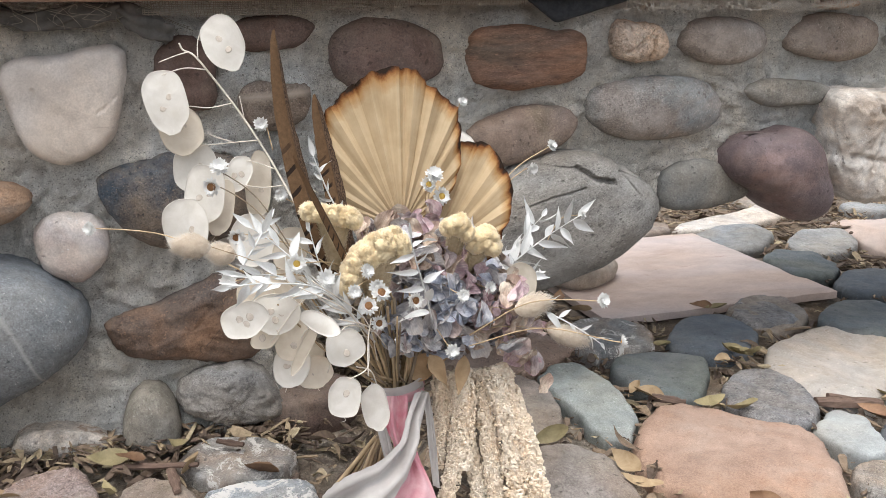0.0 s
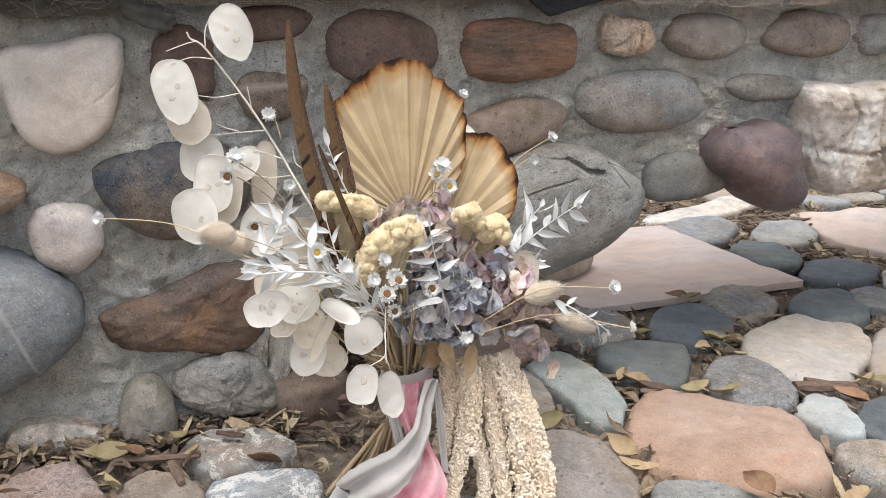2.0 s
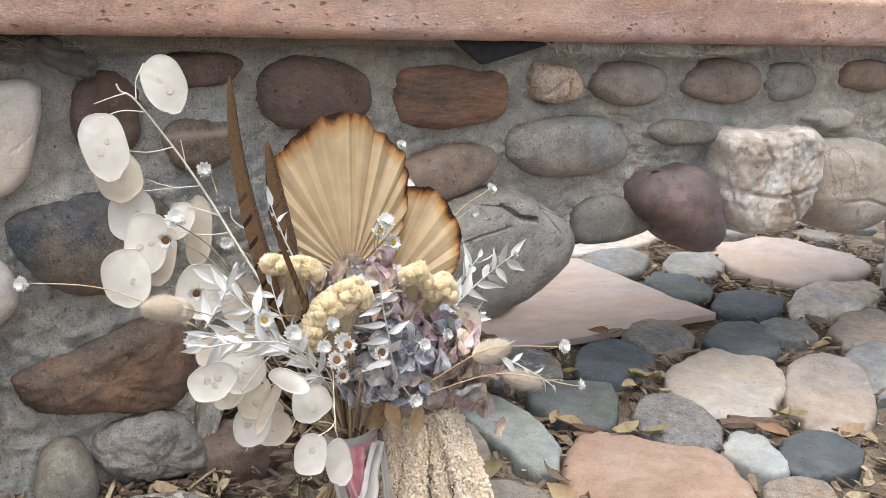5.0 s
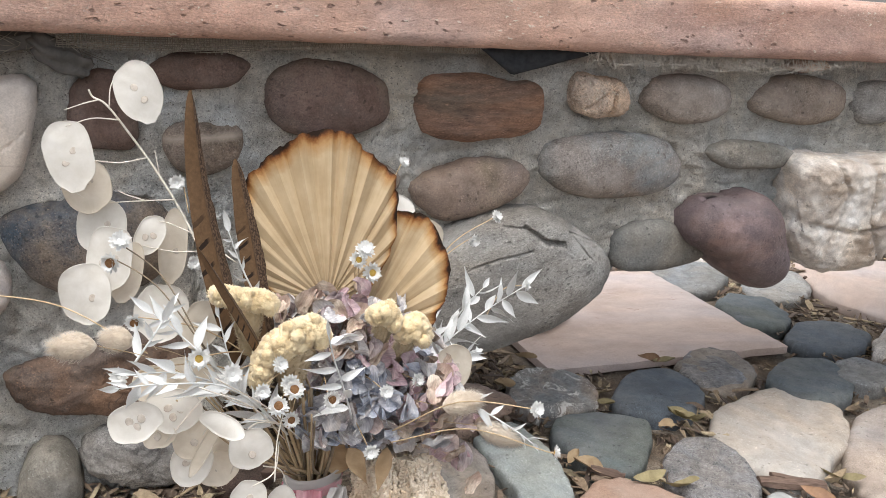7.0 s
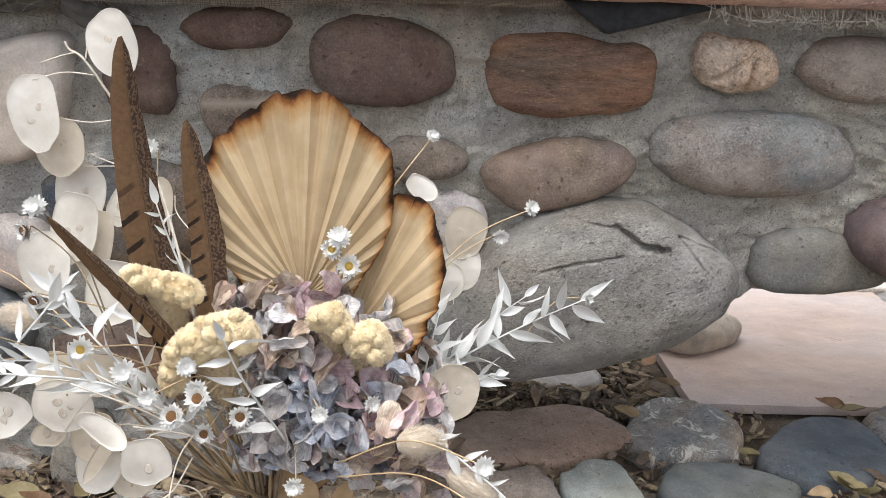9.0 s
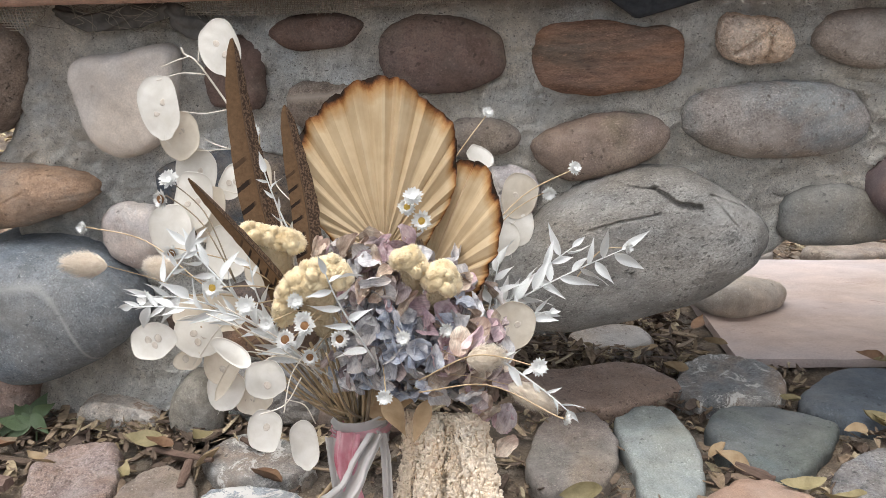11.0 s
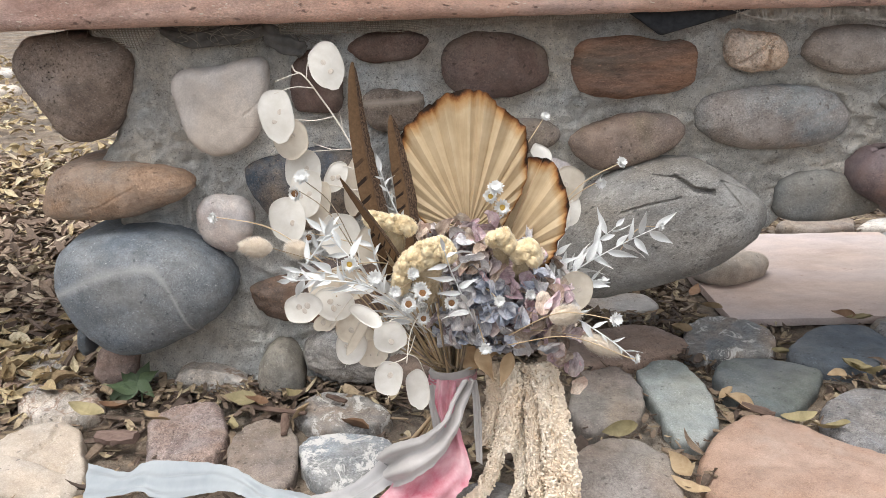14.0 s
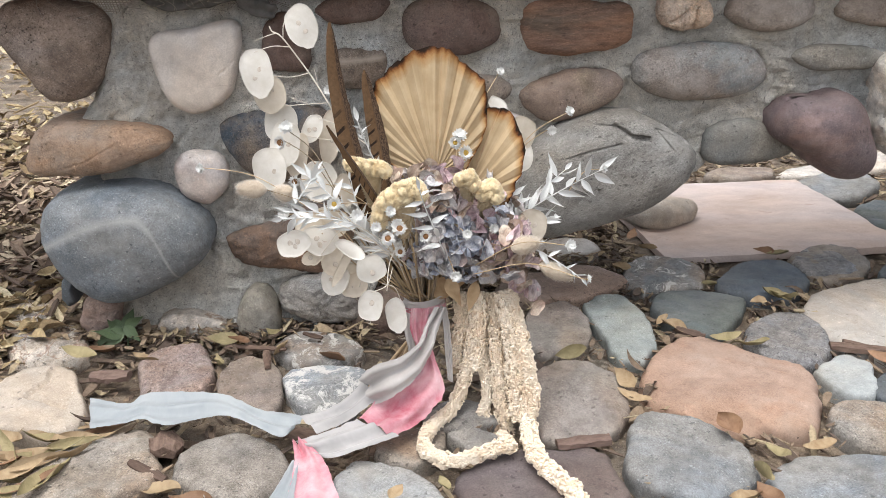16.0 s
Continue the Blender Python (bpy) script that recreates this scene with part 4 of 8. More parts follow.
paving_stone(0.801, 0.701, 0.069, 0.045, 15, 2.13, 0.13, -0.02, 0.018, "darkblue", h=(0.005, -0.004, 0.007, 0.003, -0.007, -0.012, -0.003, 0.009, 0.017, 0.005, -0.02, -0.004))
paving_stone(1.13, 1.064, 0.067, 0.048, 44, 2.08, -0.04, 0.15, 0.015, "bluegrey", h=(0.003, -0, -0.001, -0.007, 0.001, -0.004, 0.002, -0.016, 0.009, 0.028, 0.004, 0.049))
paving_stone(1.289, 1.029, 0.142, 0.056, 28, 1.82, 0.07, 0.12, 0.02, "brownflat", h=(0.001, 0.003, -0.002, -0.007, -0.009, -0.003, -0.013, 0.015, 0.005, 0.016, 0.055, 0.009))
paving_stone(1.148, 0.882, 0.123, 0.053, 34, 1.88, 0.13, -0.16, 0.02, "bluegrey", h=(-0.002, -0.005, -0.002, 0.019, 0.013, 0.006, 0.018, -0.049, -0.05, -0.005, -0.007, 0.004))
paving_stone(1.177, 1.207, 0.1, 0.063, 25, 1.97, 0.08, 0.1, 0.018, "darkblue", h=(-0.003, -0, -0, -0, -0.002, -0.004, 0.009, -0.023, -0.005, -0.003, -0.011, 0.029))
paving_stone(1.119, 1.333, 0.106, 0.065, 59, 2.03, 0, -0.07, 0.02, "slate", h=(-0.002, -0.001, 0.001, 0.007, 0.005, -0.001, 0.013, -0.022, -0.013, 0.005, -0.049, -0.022))
paving_stone(1.272, 1.468, 0.127, 0.066, 38, 1.84, -0.08, 0.11, 0.02, "greywhite", h=(0, 0.003, -0.003, 0.012, -0.005, 0.002, -0.006, -0.016, 0.017, -0.007, 0.032, -0.001))
paving_stone(1.103, 1.527, 0.109, 0.075, 37, 2.04, -0.16, -0.1, 0.02, "bluegrey", h=(-0.002, 0.002, 0.001, 0.002, -0.004, 0, -0.002, 0.005, 0.001, 0.011, 0.029, -0.002))
paving_stone(1.413, 1.193, 0.214, 0.063, 21, 1.8, -0.11, 0.07, 0.03, "sunwhite", facet=0.05, amp=0.08, h=(-0, -0.004, -0.001, -0.008, -0.008, -0.021, 0.012, 0.019, 0.004, 0.034, -0.002, 0.001))
paving_stone(1.53, 1.445, 0.248, 0.18, 44, 1.8, 0.25, -0, 0.02, "sandtile", h=(0.002, 0.002, -0.003, -0.004, -0.004, 0.003, 0.041, 0.004, 0.035, 0.007, 0.011, 0.037))
paving_stone(1.209, 1.681, 0.202, 0.048, 20, 2.6, 0.17, 0.5, 0.02, "sunwhite", h=(-0.003, -0.006, 0.025, -0.04, 0.04, 0.023, -0.037, 0.107, -0.079, -0.047, 0.001, -0.012))
paving_stone(0.882, 1.103, 0.086, 0.057, 45, 1.8, -0.1, -0.05, 0.018, "brownflat", h=(-0, -0.006, 0.001, -0.003, -0.002, 0, -0, 0.014, -0.005, -0.018, 0.042, -0.033))
paving_stone(-0.396, 0.935, 0.07, 0.049, -73, 2.05, -0.13, -0.37, 0.03, "roughwhite", amp=0.07, h=(0, 0.002, 0.007, 0.003, 0, -0.007, 0.014, -0.003, -0.017, 0.016, -0.025, -0.002))
paving_stone(0.927, 1.621, 0.094, 0.045, 18, 1.81, -0.23, 0.08, 0.03, "brownflat", h=(-0.002, -0.004, -0, -0.016, 0.007, -0.016, -0.004, 0.042, -0.021, 0.059, 0.028, -0.016))
# the dark brown stone in the recess behind the stems
paving_stone(0.13, 0.93, 0.06, 0.04, 10, 2.2, 0, 0, 0.05, "darkred", amp=0.08, top=0.055)


groove(cream_stone, [[(-0.330, 0.722, 0.04), (-0.289, 0.713, 0.04), (-0.273, 0.746, 0.04), (-0.278, 0.769, 0.04)], [(-0.289, 0.713, 0.04), (-0.235, 0.690, 0.04)]], 0.0045, 0.005)
groove(salmon_stone, [[(0.505, 0.652, 0.03), (0.523, 0.642, 0.03), (0.533, 0.612, 0.03), (0.544, 0.637, 0.03), (0.565, 0.615, 0.03)]], 0.012, 0.012)


def clear_of(x, y, gap):
    """Whether a spot lies clear of every stone laid so far."""
    for sx, sy, a, b, c, s in laid:
        dx, dy = x - sx, y - sy
        u, w = (dx * c + dy * s) / (a + gap), (-dx * s + dy * c) / (b + gap)
        if u * u + w * w < 1:
            return False
    return True


# the paving goes on around: more of the same stones
rng = random.Random(9)
kinds = ["grey", "bluegrey", "slate", "brownflat", "pale", "granite", "darkblue", "tan", "greywhite", "plumdark"]
for k in range(900):
    x, y = rng.uniform(-1.3, 2.5), rng.uniform(-0.5, 3.2)
    if x < -0.36 and y > 0.86 or (0.9 < y < 1.16 and x < 0.5) or 0.56 < x < 1.06 and 1.1 < y < 1.58:
        continue
    a = rng.uniform(0.05, 0.085)
    b = a * rng.uniform(0.6, 0.85)
    if not clear_of(x, y, a * 0.84 if y > 0.5 else a * 0.75):
        continue
    # far stones use a paler mix: sunlit brightness is in their colour
    far = y > 1.65
    paving_stone(x, y, a, b, rng.uniform(0, 180), rng.uniform(2, 2.8), rng.uniform(-0.2, 0.2), rng.uniform(-0.2, 0.2), rng.uniform(0.012, 0.02),
                 rng.choice(["sunwhite", "greywhite", "pale", "sandtile", "bluegrey"] if far else kinds), n=28, rings=8)


def plate_bm(w, d, h, seed, amp=0.0012):
    bm = bmesh.new()
    nx, ny = 24, 24
    top, low = [], []
    for j in range(ny + 1):
        top.append([])
        low.append([])
        for i in range(nx + 1):
            p = Vector((w * (i / nx - 0.5), d * (j / ny - 0.5), 0))
            rim = 0.0015 if i in (0, nx) or j in (0, ny) else 0
            q = p + Vector((rough(p, seed, amp * 2, 0.03), rough(p, seed + 3, amp * 2, 0.03), 0)) * (1 if rim else 0)
            top[-1].append(bm.verts.new(q + Vector((0, 0, h - rim + rough(p, seed + 1, amp, 0.06)))))
            low[-1].append(bm.verts.new(q))
    for j in range(ny):
        for i in range(nx):
            bm.faces.new((top[j][i], top[j][i + 1], top[j + 1][i + 1], top[j + 1][i]))
            bm.faces.new((low[j][i], low[j + 1][i], low[j + 1][i + 1], low[j][i + 1]))
    for i in range(nx):
        bm.faces.new((low[0][i], low[0][i + 1], top[0][i + 1], top[0][i]))
        bm.faces.new((low[ny][i + 1], low[ny][i], top[ny][i], top[ny][i + 1]))
    for j in range(ny):
        bm.faces.new((low[j + 1][0], low[j][0], top[j][0], top[j + 1][0]))
        bm.faces.new((low[j][nx], low[j + 1][nx], top[j + 1][nx], top[j][nx]))
    return bm


tile = tagged(new("sandstone_tile", mesh_of("sandstone_tile", plate_bm(0.46, 0.4, 0.014, 4), M["sandtile"], False)),
              "pale pink sandstone tile lying under the arch", "stone tile")
tile.matrix_basis = pose(0.815, 1.345, 0.016, 0, 0, 6)

pebble = tagged(new("loose_stone", mesh_of("loose_stone", stone_bm(0.080, 0.052, 1.8, -0.35, 0.1, 0.02, 0.025, 77), M["tan"])),
                "smooth grey-tan stone lying on the sandstone tile", "stone")
pebble.matrix_basis = pose(0.645, 1.31, 0.052, 0, 4, 10)


# ---- the dried bouquet ----
def simple_mat(name, c1, c2, scale=60.0, rough=0.7, bump=0.2, stretch=(1, 1, 1), thin=0.0, vary=0.0, sheen=0.0):
    """Dry plant matter or cloth: two tones in streaks, fine relief; thin lets light through."""
    m = bpy.data.materials.new(name)
    m.use_nodes = True
    n, l = links_of(m)
    b = n["Principled BSDF"]
    v = local_coords(n, l, stretch)
    t = noise_of(n, l, v, scale, 5, 0.65, 0.3)
    r = ramp_of(n, [(0.33, c1), (0.68, c2)])
    l.new(t.outputs[0], r.inputs[0])
    col = r.outputs[0]
    if vary:
        oi = n.new("ShaderNodeObjectInfo")
        hs = n.new("ShaderNodeHueSaturation")
        mr = n.new("ShaderNodeMapRange")
        mr.inputs["To Min"].default_value, mr.inputs["To Max"].default_value = 1 - vary, 1 + vary
        l.new(oi.outputs["Random"], mr.inputs["Value"])
        l.new(mr.outputs[0], hs.inputs["Value"])
        l.new(col, hs.inputs["Color"])
        col = hs.outputs[0]
    l.new(col, b.inputs["Base Color"])
    b.inputs["Roughness"].default_value = rough
    b.inputs["Specular IOR Level"].default_value = 0.3
    if sheen:
        b.inputs["Sheen Weight"].default_value = sheen
    bp = n.new("ShaderNodeBump")
    bp.inputs["Strength"].default_value = bump
    bp.inputs["Distance"].default_value = 0.001
    l.new(t.outputs[0], bp.inputs["Height"])
    l.new(bp.outputs[0], b.inputs["Normal"])
    if thin:
        tr = n.new("ShaderNodeBsdfTranslucent")
        l.new(col, tr.inputs["Color"])
        mx = n.new("ShaderNodeMixShader")
        mx.inputs[0].default_value = thin
        l.new(b.outputs[0], mx.inputs[1])
        l.new(tr.outputs[0], mx.inputs[2])
        l.new(mx.outputs[0], n["Material Output"].inputs["Surface"])
    return m


P_ = {
    "disc": simple_mat("papery_white_seed_disc", (0.72, 0.685, 0.615), (0.83, 0.80, 0.745), 70, 0.4, 0.3, thin=0.22, vary=0.06),
    "disctan": simple_mat("papery_tan_seed_disc", (0.66, 0.585, 0.475), (0.78, 0.71, 0.605), 70, 0.45, 0.35, thin=0.3, vary=0.08),
    "seed": simple_mat("flat_brown_seed", (0.48, 0.415, 0.345), (0.68, 0.615, 0.54), 300, 0.8, 0.3),
    "twig": simple_mat("bleached_twig", (0.62, 0.56, 0.48), (0.76, 0.71, 0.63), 90, 0.7),
    "whiteleaf": simple_mat("bleached_white_leaf", (0.63, 0.64, 0.63), (0.77, 0.78, 0.77), 60, 0.55, 0.25, thin=0.15, vary=0.08),
    "petal": simple_mat("white_papery_petal", (0.69, 0.69, 0.67), (0.80, 0.80, 0.78), 200, 0.6, 0.1),
    "yellow": simple_mat("yellow_flower_centre", (0.50, 0.31, 0.06), (0.68, 0.48, 0.12), 900, 0.8, 0.8),
    "brown": simple_mat("brown_flower_centre", (0.18, 0.085, 0.035), (0.38, 0.2, 0.09), 900, 0.85, 0.9),
    "straw": simple_mat("dry_straw_stem", (0.36, 0.26, 0.15), (0.55, 0.43, 0.28), 70, 0.75, vary=0.2, stretch=(1, 1, 0.2)),
    "darkstem": simple_mat("dark_dry_stem", (0.15, 0.115, 0.08), (0.28, 0.22, 0.15), 70, 0.75, vary=0.2),
    "quill": simple_mat("brown_feather_quill", (0.06, 0.036, 0.022), (0.12, 0.075, 0.045), 70, 0.6),
    "celosia": simple_mat("pale_yellow_celosia", (0.74, 0.575, 0.335), (0.87, 0.745, 0.505), 110, 0.95, 0.8, sheen=0.4),
    "celstem": simple_mat("fuzzy_tan_celosia_neck", (0.44, 0.345, 0.215), (0.64, 0.53, 0.36), 160, 0.95, 0.8, sheen=0.3),
    "bunny": simple_mat("soft_beige_grass_plume", (0.62, 0.51, 0.39), (0.78, 0.69, 0.57), 300, 0.95, 0.6, sheen=0.5),
    "amaranth": simple_mat("cream_amaranth", (0.80, 0.655, 0.495), (0.89, 0.81, 0.69), 26, 0.95, 0.5, vary=0.05),
    "dryleaf": simple_mat("crisp_brown_leaf", (0.33, 0.22, 0.12), (0.5, 0.36, 0.22), 60, 0.7, 0.5, thin=0.1),
    "silkgrey": simple_mat("grey_silk_ribbon", (0.42, 0.395, 0.375), (0.55, 0.525, 0.505), 25, 0.45, 0.1, thin=0.15, sheen=0.3),
    "silkwhite": simple_mat("greyish_white_silk_ribbon", (0.40, 0.39, 0.385), (0.53, 0.515, 0.51), 22, 0.45, 0.1, thin=0.2, sheen=0.3),
    "silkpink": simple_mat("pink_silk_ribbon", (0.53, 0.13, 0.185), (0.72, 0.47, 0.50), 26, 0.42, 0.1, thin=0.15, sheen=0.3),
    "silkpale": simple_mat("pale_blue_white_silk_ribbon", (0.31, 0.345, 0.37), (0.42, 0.45, 0.465), 18, 0.45, 0.1, thin=0.2, sheen=0.3),
}


def fan_mat():
    """Dried palm: straw colour, soft streaks along the ribs, singed brown along the rim (u: rib, v: root to rim)."""
    m = bpy.data.materials.new("singed_palm_leaf")
    m.use_nodes = True
    n, l = links_of(m)
    b = n["Principled BSDF"]
    uv = n.new("ShaderNodeUVMap")
    sep = n.new("ShaderNodeSeparateXYZ")
    l.new(uv.outputs[0], sep.inputs[0])
    mp = n.new("ShaderNodeMapping")
    mp.inputs["Scale"].default_value = (60, 1.1, 1)
    l.new(uv.outputs[0], mp.inputs[0])
    st = noise_of(n, l, mp.outputs[0], 1.0, 4, 0.6)
    base = ramp_of(n, [(0.25, (0.44, 0.335, 0.205)), (0.5, (0.525, 0.412, 0.268)), (0.78, (0.57, 0.458, 0.312))])
    l.new(st.outputs[0], base.inputs[0])
    tc = n.new("ShaderNodeTexCoord")
    patch = ramp_of(n, [(0.35, (0.86, 0.82, 0.76)), (0.65, (1.06, 1.05, 1.03))])
    l.new(noise_of(n, l, tc.outputs["Object"], 28, 4, 0.6).outputs[0], patch.inputs[0])
    col = mix_of(n, l, 1.0, base.outputs[0], patch.outputs[0], "MULTIPLY")
    # the flame bit deeper on some pleats than on others
    mp2 = n.new("ShaderNodeMapping")
    mp2.inputs["Scale"].default_value = (17, 0.6, 1)
    l.new(uv.outputs[0], mp2.inputs[0])
    by_pleat = noise_of(n, l, mp2.outputs[0], 1.0, 2, 0.5)
    ragged = noise_of(n, l, tc.outputs["Object"], 160, 5, 0.7)
    reach = sep.outputs[1]
    for tex, k, mid in ((by_pleat, 0.20, 0.5), (ragged, 0.07, 0.5)):
        off = n.new("ShaderNodeMath")
        off.operation = "SUBTRACT"
        l.new(tex.outputs[0], off.inputs[0])
        off.inputs[1].default_value = mid
        add = n.new("ShaderNodeMath")
        add.operation = "MULTIPLY_ADD"
        l.new(off.outputs[0], add.inputs[0])
        add.inputs[1].default_value = k
        l.new(reach, add.inputs[2])
        reach = add.outputs[0]
    burn = ramp_of(n, [(0.86, (1, 1, 1)), (0.935, (0.80, 0.62, 0.42)), (0.968, (0.45, 0.24, 0.11)), (0.988, (0.16, 0.07, 0.035)), (1.0, (0.035, 0.022, 0.016))])
    l.new(reach, burn.inputs[0])
    col = mix_of(n, l, 1.0, col, burn.outputs[0], "MULTIPLY")
    l.new(col, b.inputs["Base Color"])
    b.inputs["Roughness"].default_value = 0.62
    b.inputs["Specular IOR Level"].default_value = 0.25
    bp = n.new("ShaderNodeBump")
    bp.inputs["Strength"].default_value = 0.25
    bp.inputs["Distance"].default_value = 0.001
    l.new(st.outputs[0], bp.inputs["Height"])
    l.new(bp.outputs[0], b.inputs["Normal"])
    return m


def feather_mat():
    """Brown pheasant feather with dark bars; u across the vane, v from root to tip."""
    m = bpy.data.materials.new("barred_brown_feather")
    m.use_nodes = True
    n, l = links_of(m)
    b = n["Principled BSDF"]
    uv = n.new("ShaderNodeUVMap")
    sep = n.new("ShaderNodeSeparateXYZ")
    l.new(uv.outputs[0], sep.inputs[0])
    tc = n.new("ShaderNodeTexCoord")
    ns = noise_of(n, l, tc.outputs["Object"], 260, 4, 0.7)
    base = ramp_of(n, [(0.3, (0.098, 0.057, 0.030)), (0.7, (0.160, 0.096, 0.052))])
    l.new(ns.outputs[0], base.inputs[0])
    # mottled grey-brown on one side of the shaft
    sp = noise_of(n, l, tc.outputs["Object"], 520, 3, 0.6)
    spr = ramp_of(n, [(0.46, (0.050, 0.032, 0.022)), (0.58, (0.150, 0.098, 0.065))])
    l.new(sp.outputs[0], spr.inputs[0])
    side = ramp_of(n, [(0.52, (0, 0, 0)), (0.56, (1, 1, 1))])
    l.new(sep.outputs[0], side.inputs[0])
    col = mix_of(n, l, side.outputs[0], base.outputs[0], spr.outputs[0])
    # dark bars on the lower half
    wv = n.new("ShaderNodeMath")
    wv.operation = "SINE"
    ml = n.new("ShaderNodeMath")
    ml.operation = "MULTIPLY_ADD"
    ml.inputs[1].default_value = 80.0
    l.new(sep.outputs[1], ml.inputs[0])
    l.new(ns.outputs[0], ml.inputs[2])
    l.new(ml.outputs[0], wv.inputs[0])
    bar = ramp_of(n, [(0.72, (0, 0, 0)), (0.82, (1, 1, 1))])
    l.new(wv.outputs[0], bar.inputs[0])
    low = ramp_of(n, [(0.52, (1, 1, 1)), (0.62, (0, 0, 0))])
    l.new(sep.outputs[1], low.inputs[0])
    across = ramp_of(n, [(0.0, (1, 1, 1)), (0.30, (1, 1, 1)), (0.40, (0, 0, 0))])
    l.new(sep.outputs[0], across.inputs[0])
    gate = mix_of(n, l, 1.0, bar.outputs[0], low.outputs[0], "MULTIPLY")
    gate = mix_of(n, l, 1.0, gate, across.outputs[0], "MULTIPLY")
    col = mix_of(n, l, gate, col, (0.022, 0.014, 0.010))
    l.new(col, b.inputs["Base Color"])
    b.inputs["Specular IOR Level"].default_value = 0.15
    b.inputs["Roughness"].default_value = 0.75
    return m


def hydrangea_mat(name, deep, mid, light, edge):
    """A faded petal: blotches of three tones, pale veins, a dry edge."""
    m = simple_mat(name, deep, light, 2.6, 0.78, 0.4, thin=0.12)
    n, l = links_of(m)
    b = n["Principled BSDF"]
    v = local_coords(n, l)
    r = ramp_of(n, [(0.34, deep), (0.5, mid), (0.66, light)])
    l.new(noise_of(n, l, v, 2.6, 5, 0.6, 0.5).outputs[0], r.inputs[0])
    tc, sep = n.new("ShaderNodeTexCoord"), n.new("ShaderNodeSeparateXYZ")
    l.new(tc.outputs["Object"], sep.inputs[0])
    dry = n.new("ShaderNodeMath")
    dry.operation = "MULTIPLY_ADD"
    l.new(noise_of(n, l, v, 7, 4, 0.7).outputs[0], dry.inputs[0])
    dry.inputs[1].default_value = 0.6
    l.new(sep.outputs[1], dry.inputs[2])
    rim = ramp_of(n, [(0.55, (0, 0, 0)), (0.92, (0.75, 0.75, 0.75))])
    half = n.new("ShaderNodeMath")
    half.operation = "MULTIPLY"
    half.inputs[1].default_value = 0.68
    l.new(dry.outputs[0], half.inputs[0])
    l.new(half.outputs[0], rim.inputs[0])
    col = mix_of(n, l, rim.outputs[0], r.outputs[0], edge)
    stretched = n.new("ShaderNodeMapping")
    stretched.inputs["Scale"].default_value = (26, 2.5, 8)
    l.new(v, stretched.inputs[0])
    vein = ramp_of(n, [(0.4, (0.82, 0.82, 0.82)), (0.6, (1.12, 1.11, 1.10))])
    l.new(noise_of(n, l, stretched.outputs[0], 1.0, 4, 0.6).outputs[0], vein.inputs[0])
    col = mix_of(n, l, 1.0, col, vein.outputs[0], "MULTIPLY")
    oi, hs, mr = n.new("ShaderNodeObjectInfo"), n.new("ShaderNodeHueSaturation"), n.new("ShaderNodeMapRange")
    mr.inputs["To Min"].default_value, mr.inputs["To Max"].default_value = 0.72, 1.2
    l.new(oi.outputs["Random"], mr.inputs["Value"])
    l.new(mr.outputs[0], hs.inputs["Value"])
    l.new(col, hs.inputs["Color"])
    l.new(hs.outputs[0], b.inputs["Base Color"])
    for q in n:
        if q.type == "BSDF_TRANSLUCENT":
            l.new(hs.outputs[0], q.inputs["Color"])
    return m


P_["hydblue"] = hydrangea_mat("faded_blue_hydrangea_petal", (0.30, 0.335, 0.43), (0.49, 0.525, 0.61), (0.70, 0.72, 0.75), (0.66, 0.63, 0.64))
P_["hydpurple"] = hydrangea_mat("faded_purple_hydrangea_petal", (0.30, 0.235, 0.245), (0.47, 0.395, 0.405), (0.64, 0.575, 0.565), (0.50, 0.40, 0.35))
P_["hydpink"] = hydrangea_mat("dusty_pink_hydrangea_petal", (0.40, 0.26, 0.29), (0.57, 0.43, 0.45), (0.70, 0.60, 0.59), (0.45, 0.33, 0.37))
P_["hydtan"] = hydrangea_mat("dry_tan_hydrangea_petal", (0.33, 0.235, 0.185), (0.53, 0.43, 0.345), (0.70, 0.61, 0.51), (0.44, 0.31, 0.26))
P_["hydgrey"] = hydrangea_mat("grey_hydrangea_petal", (0.33, 0.325, 0.35), (0.52, 0.51, 0.525), (0.71, 0.70, 0.69), (0.58, 0.52, 0.48))
P_["fan"], P_["feather"] = fan_mat(), feather_mat()

bouquet = tagged(new("dried_bouquet"), "dried flower bouquet tied with pink and grey ribbon before the wall", "bouquet")
bouquet.location = (0.17, 0.70, 0.02)
UNDO = Matrix.Translation((-0.17, -0.70, -0.02))


def piece(name, bm, mat, parent=None, label="", smooth=True):
    """A part of the bouquet built in the place's own coordinates."""
    ob = part(name, bm, mat, parent or bouquet, label, smooth)
    if parent is None:
        ob.matrix_parent_inverse = UNDO
    return ob


def at_part(name, bm, mat, m, label="", smooth=True):
    ob = piece(name, bm, mat, None, label, smooth)
    ob.matrix_basis = m
    return ob


def under(name, me, parent, m):
    ob = new(name, me)
    ob.parent = parent
    ob.matrix_basis = m
    return ob


def facing(p, toward=(0, -0.97, 0.25), spin=0.0):
    """A pose at p whose z axis points along toward and whose y axis is as upright as can be, spun clockwise by spin degrees."""
    z = Vector(toward).normalized()
    x = Vector((0, 0, 1)).cross(z).normalized()
    y = z.cross(x)
    m = Matrix((x, y, z)).transposed().to_4x4()
    return Matrix.Translation(p) @ m @ pose(0, 0, 0, 0, 0, -spin)


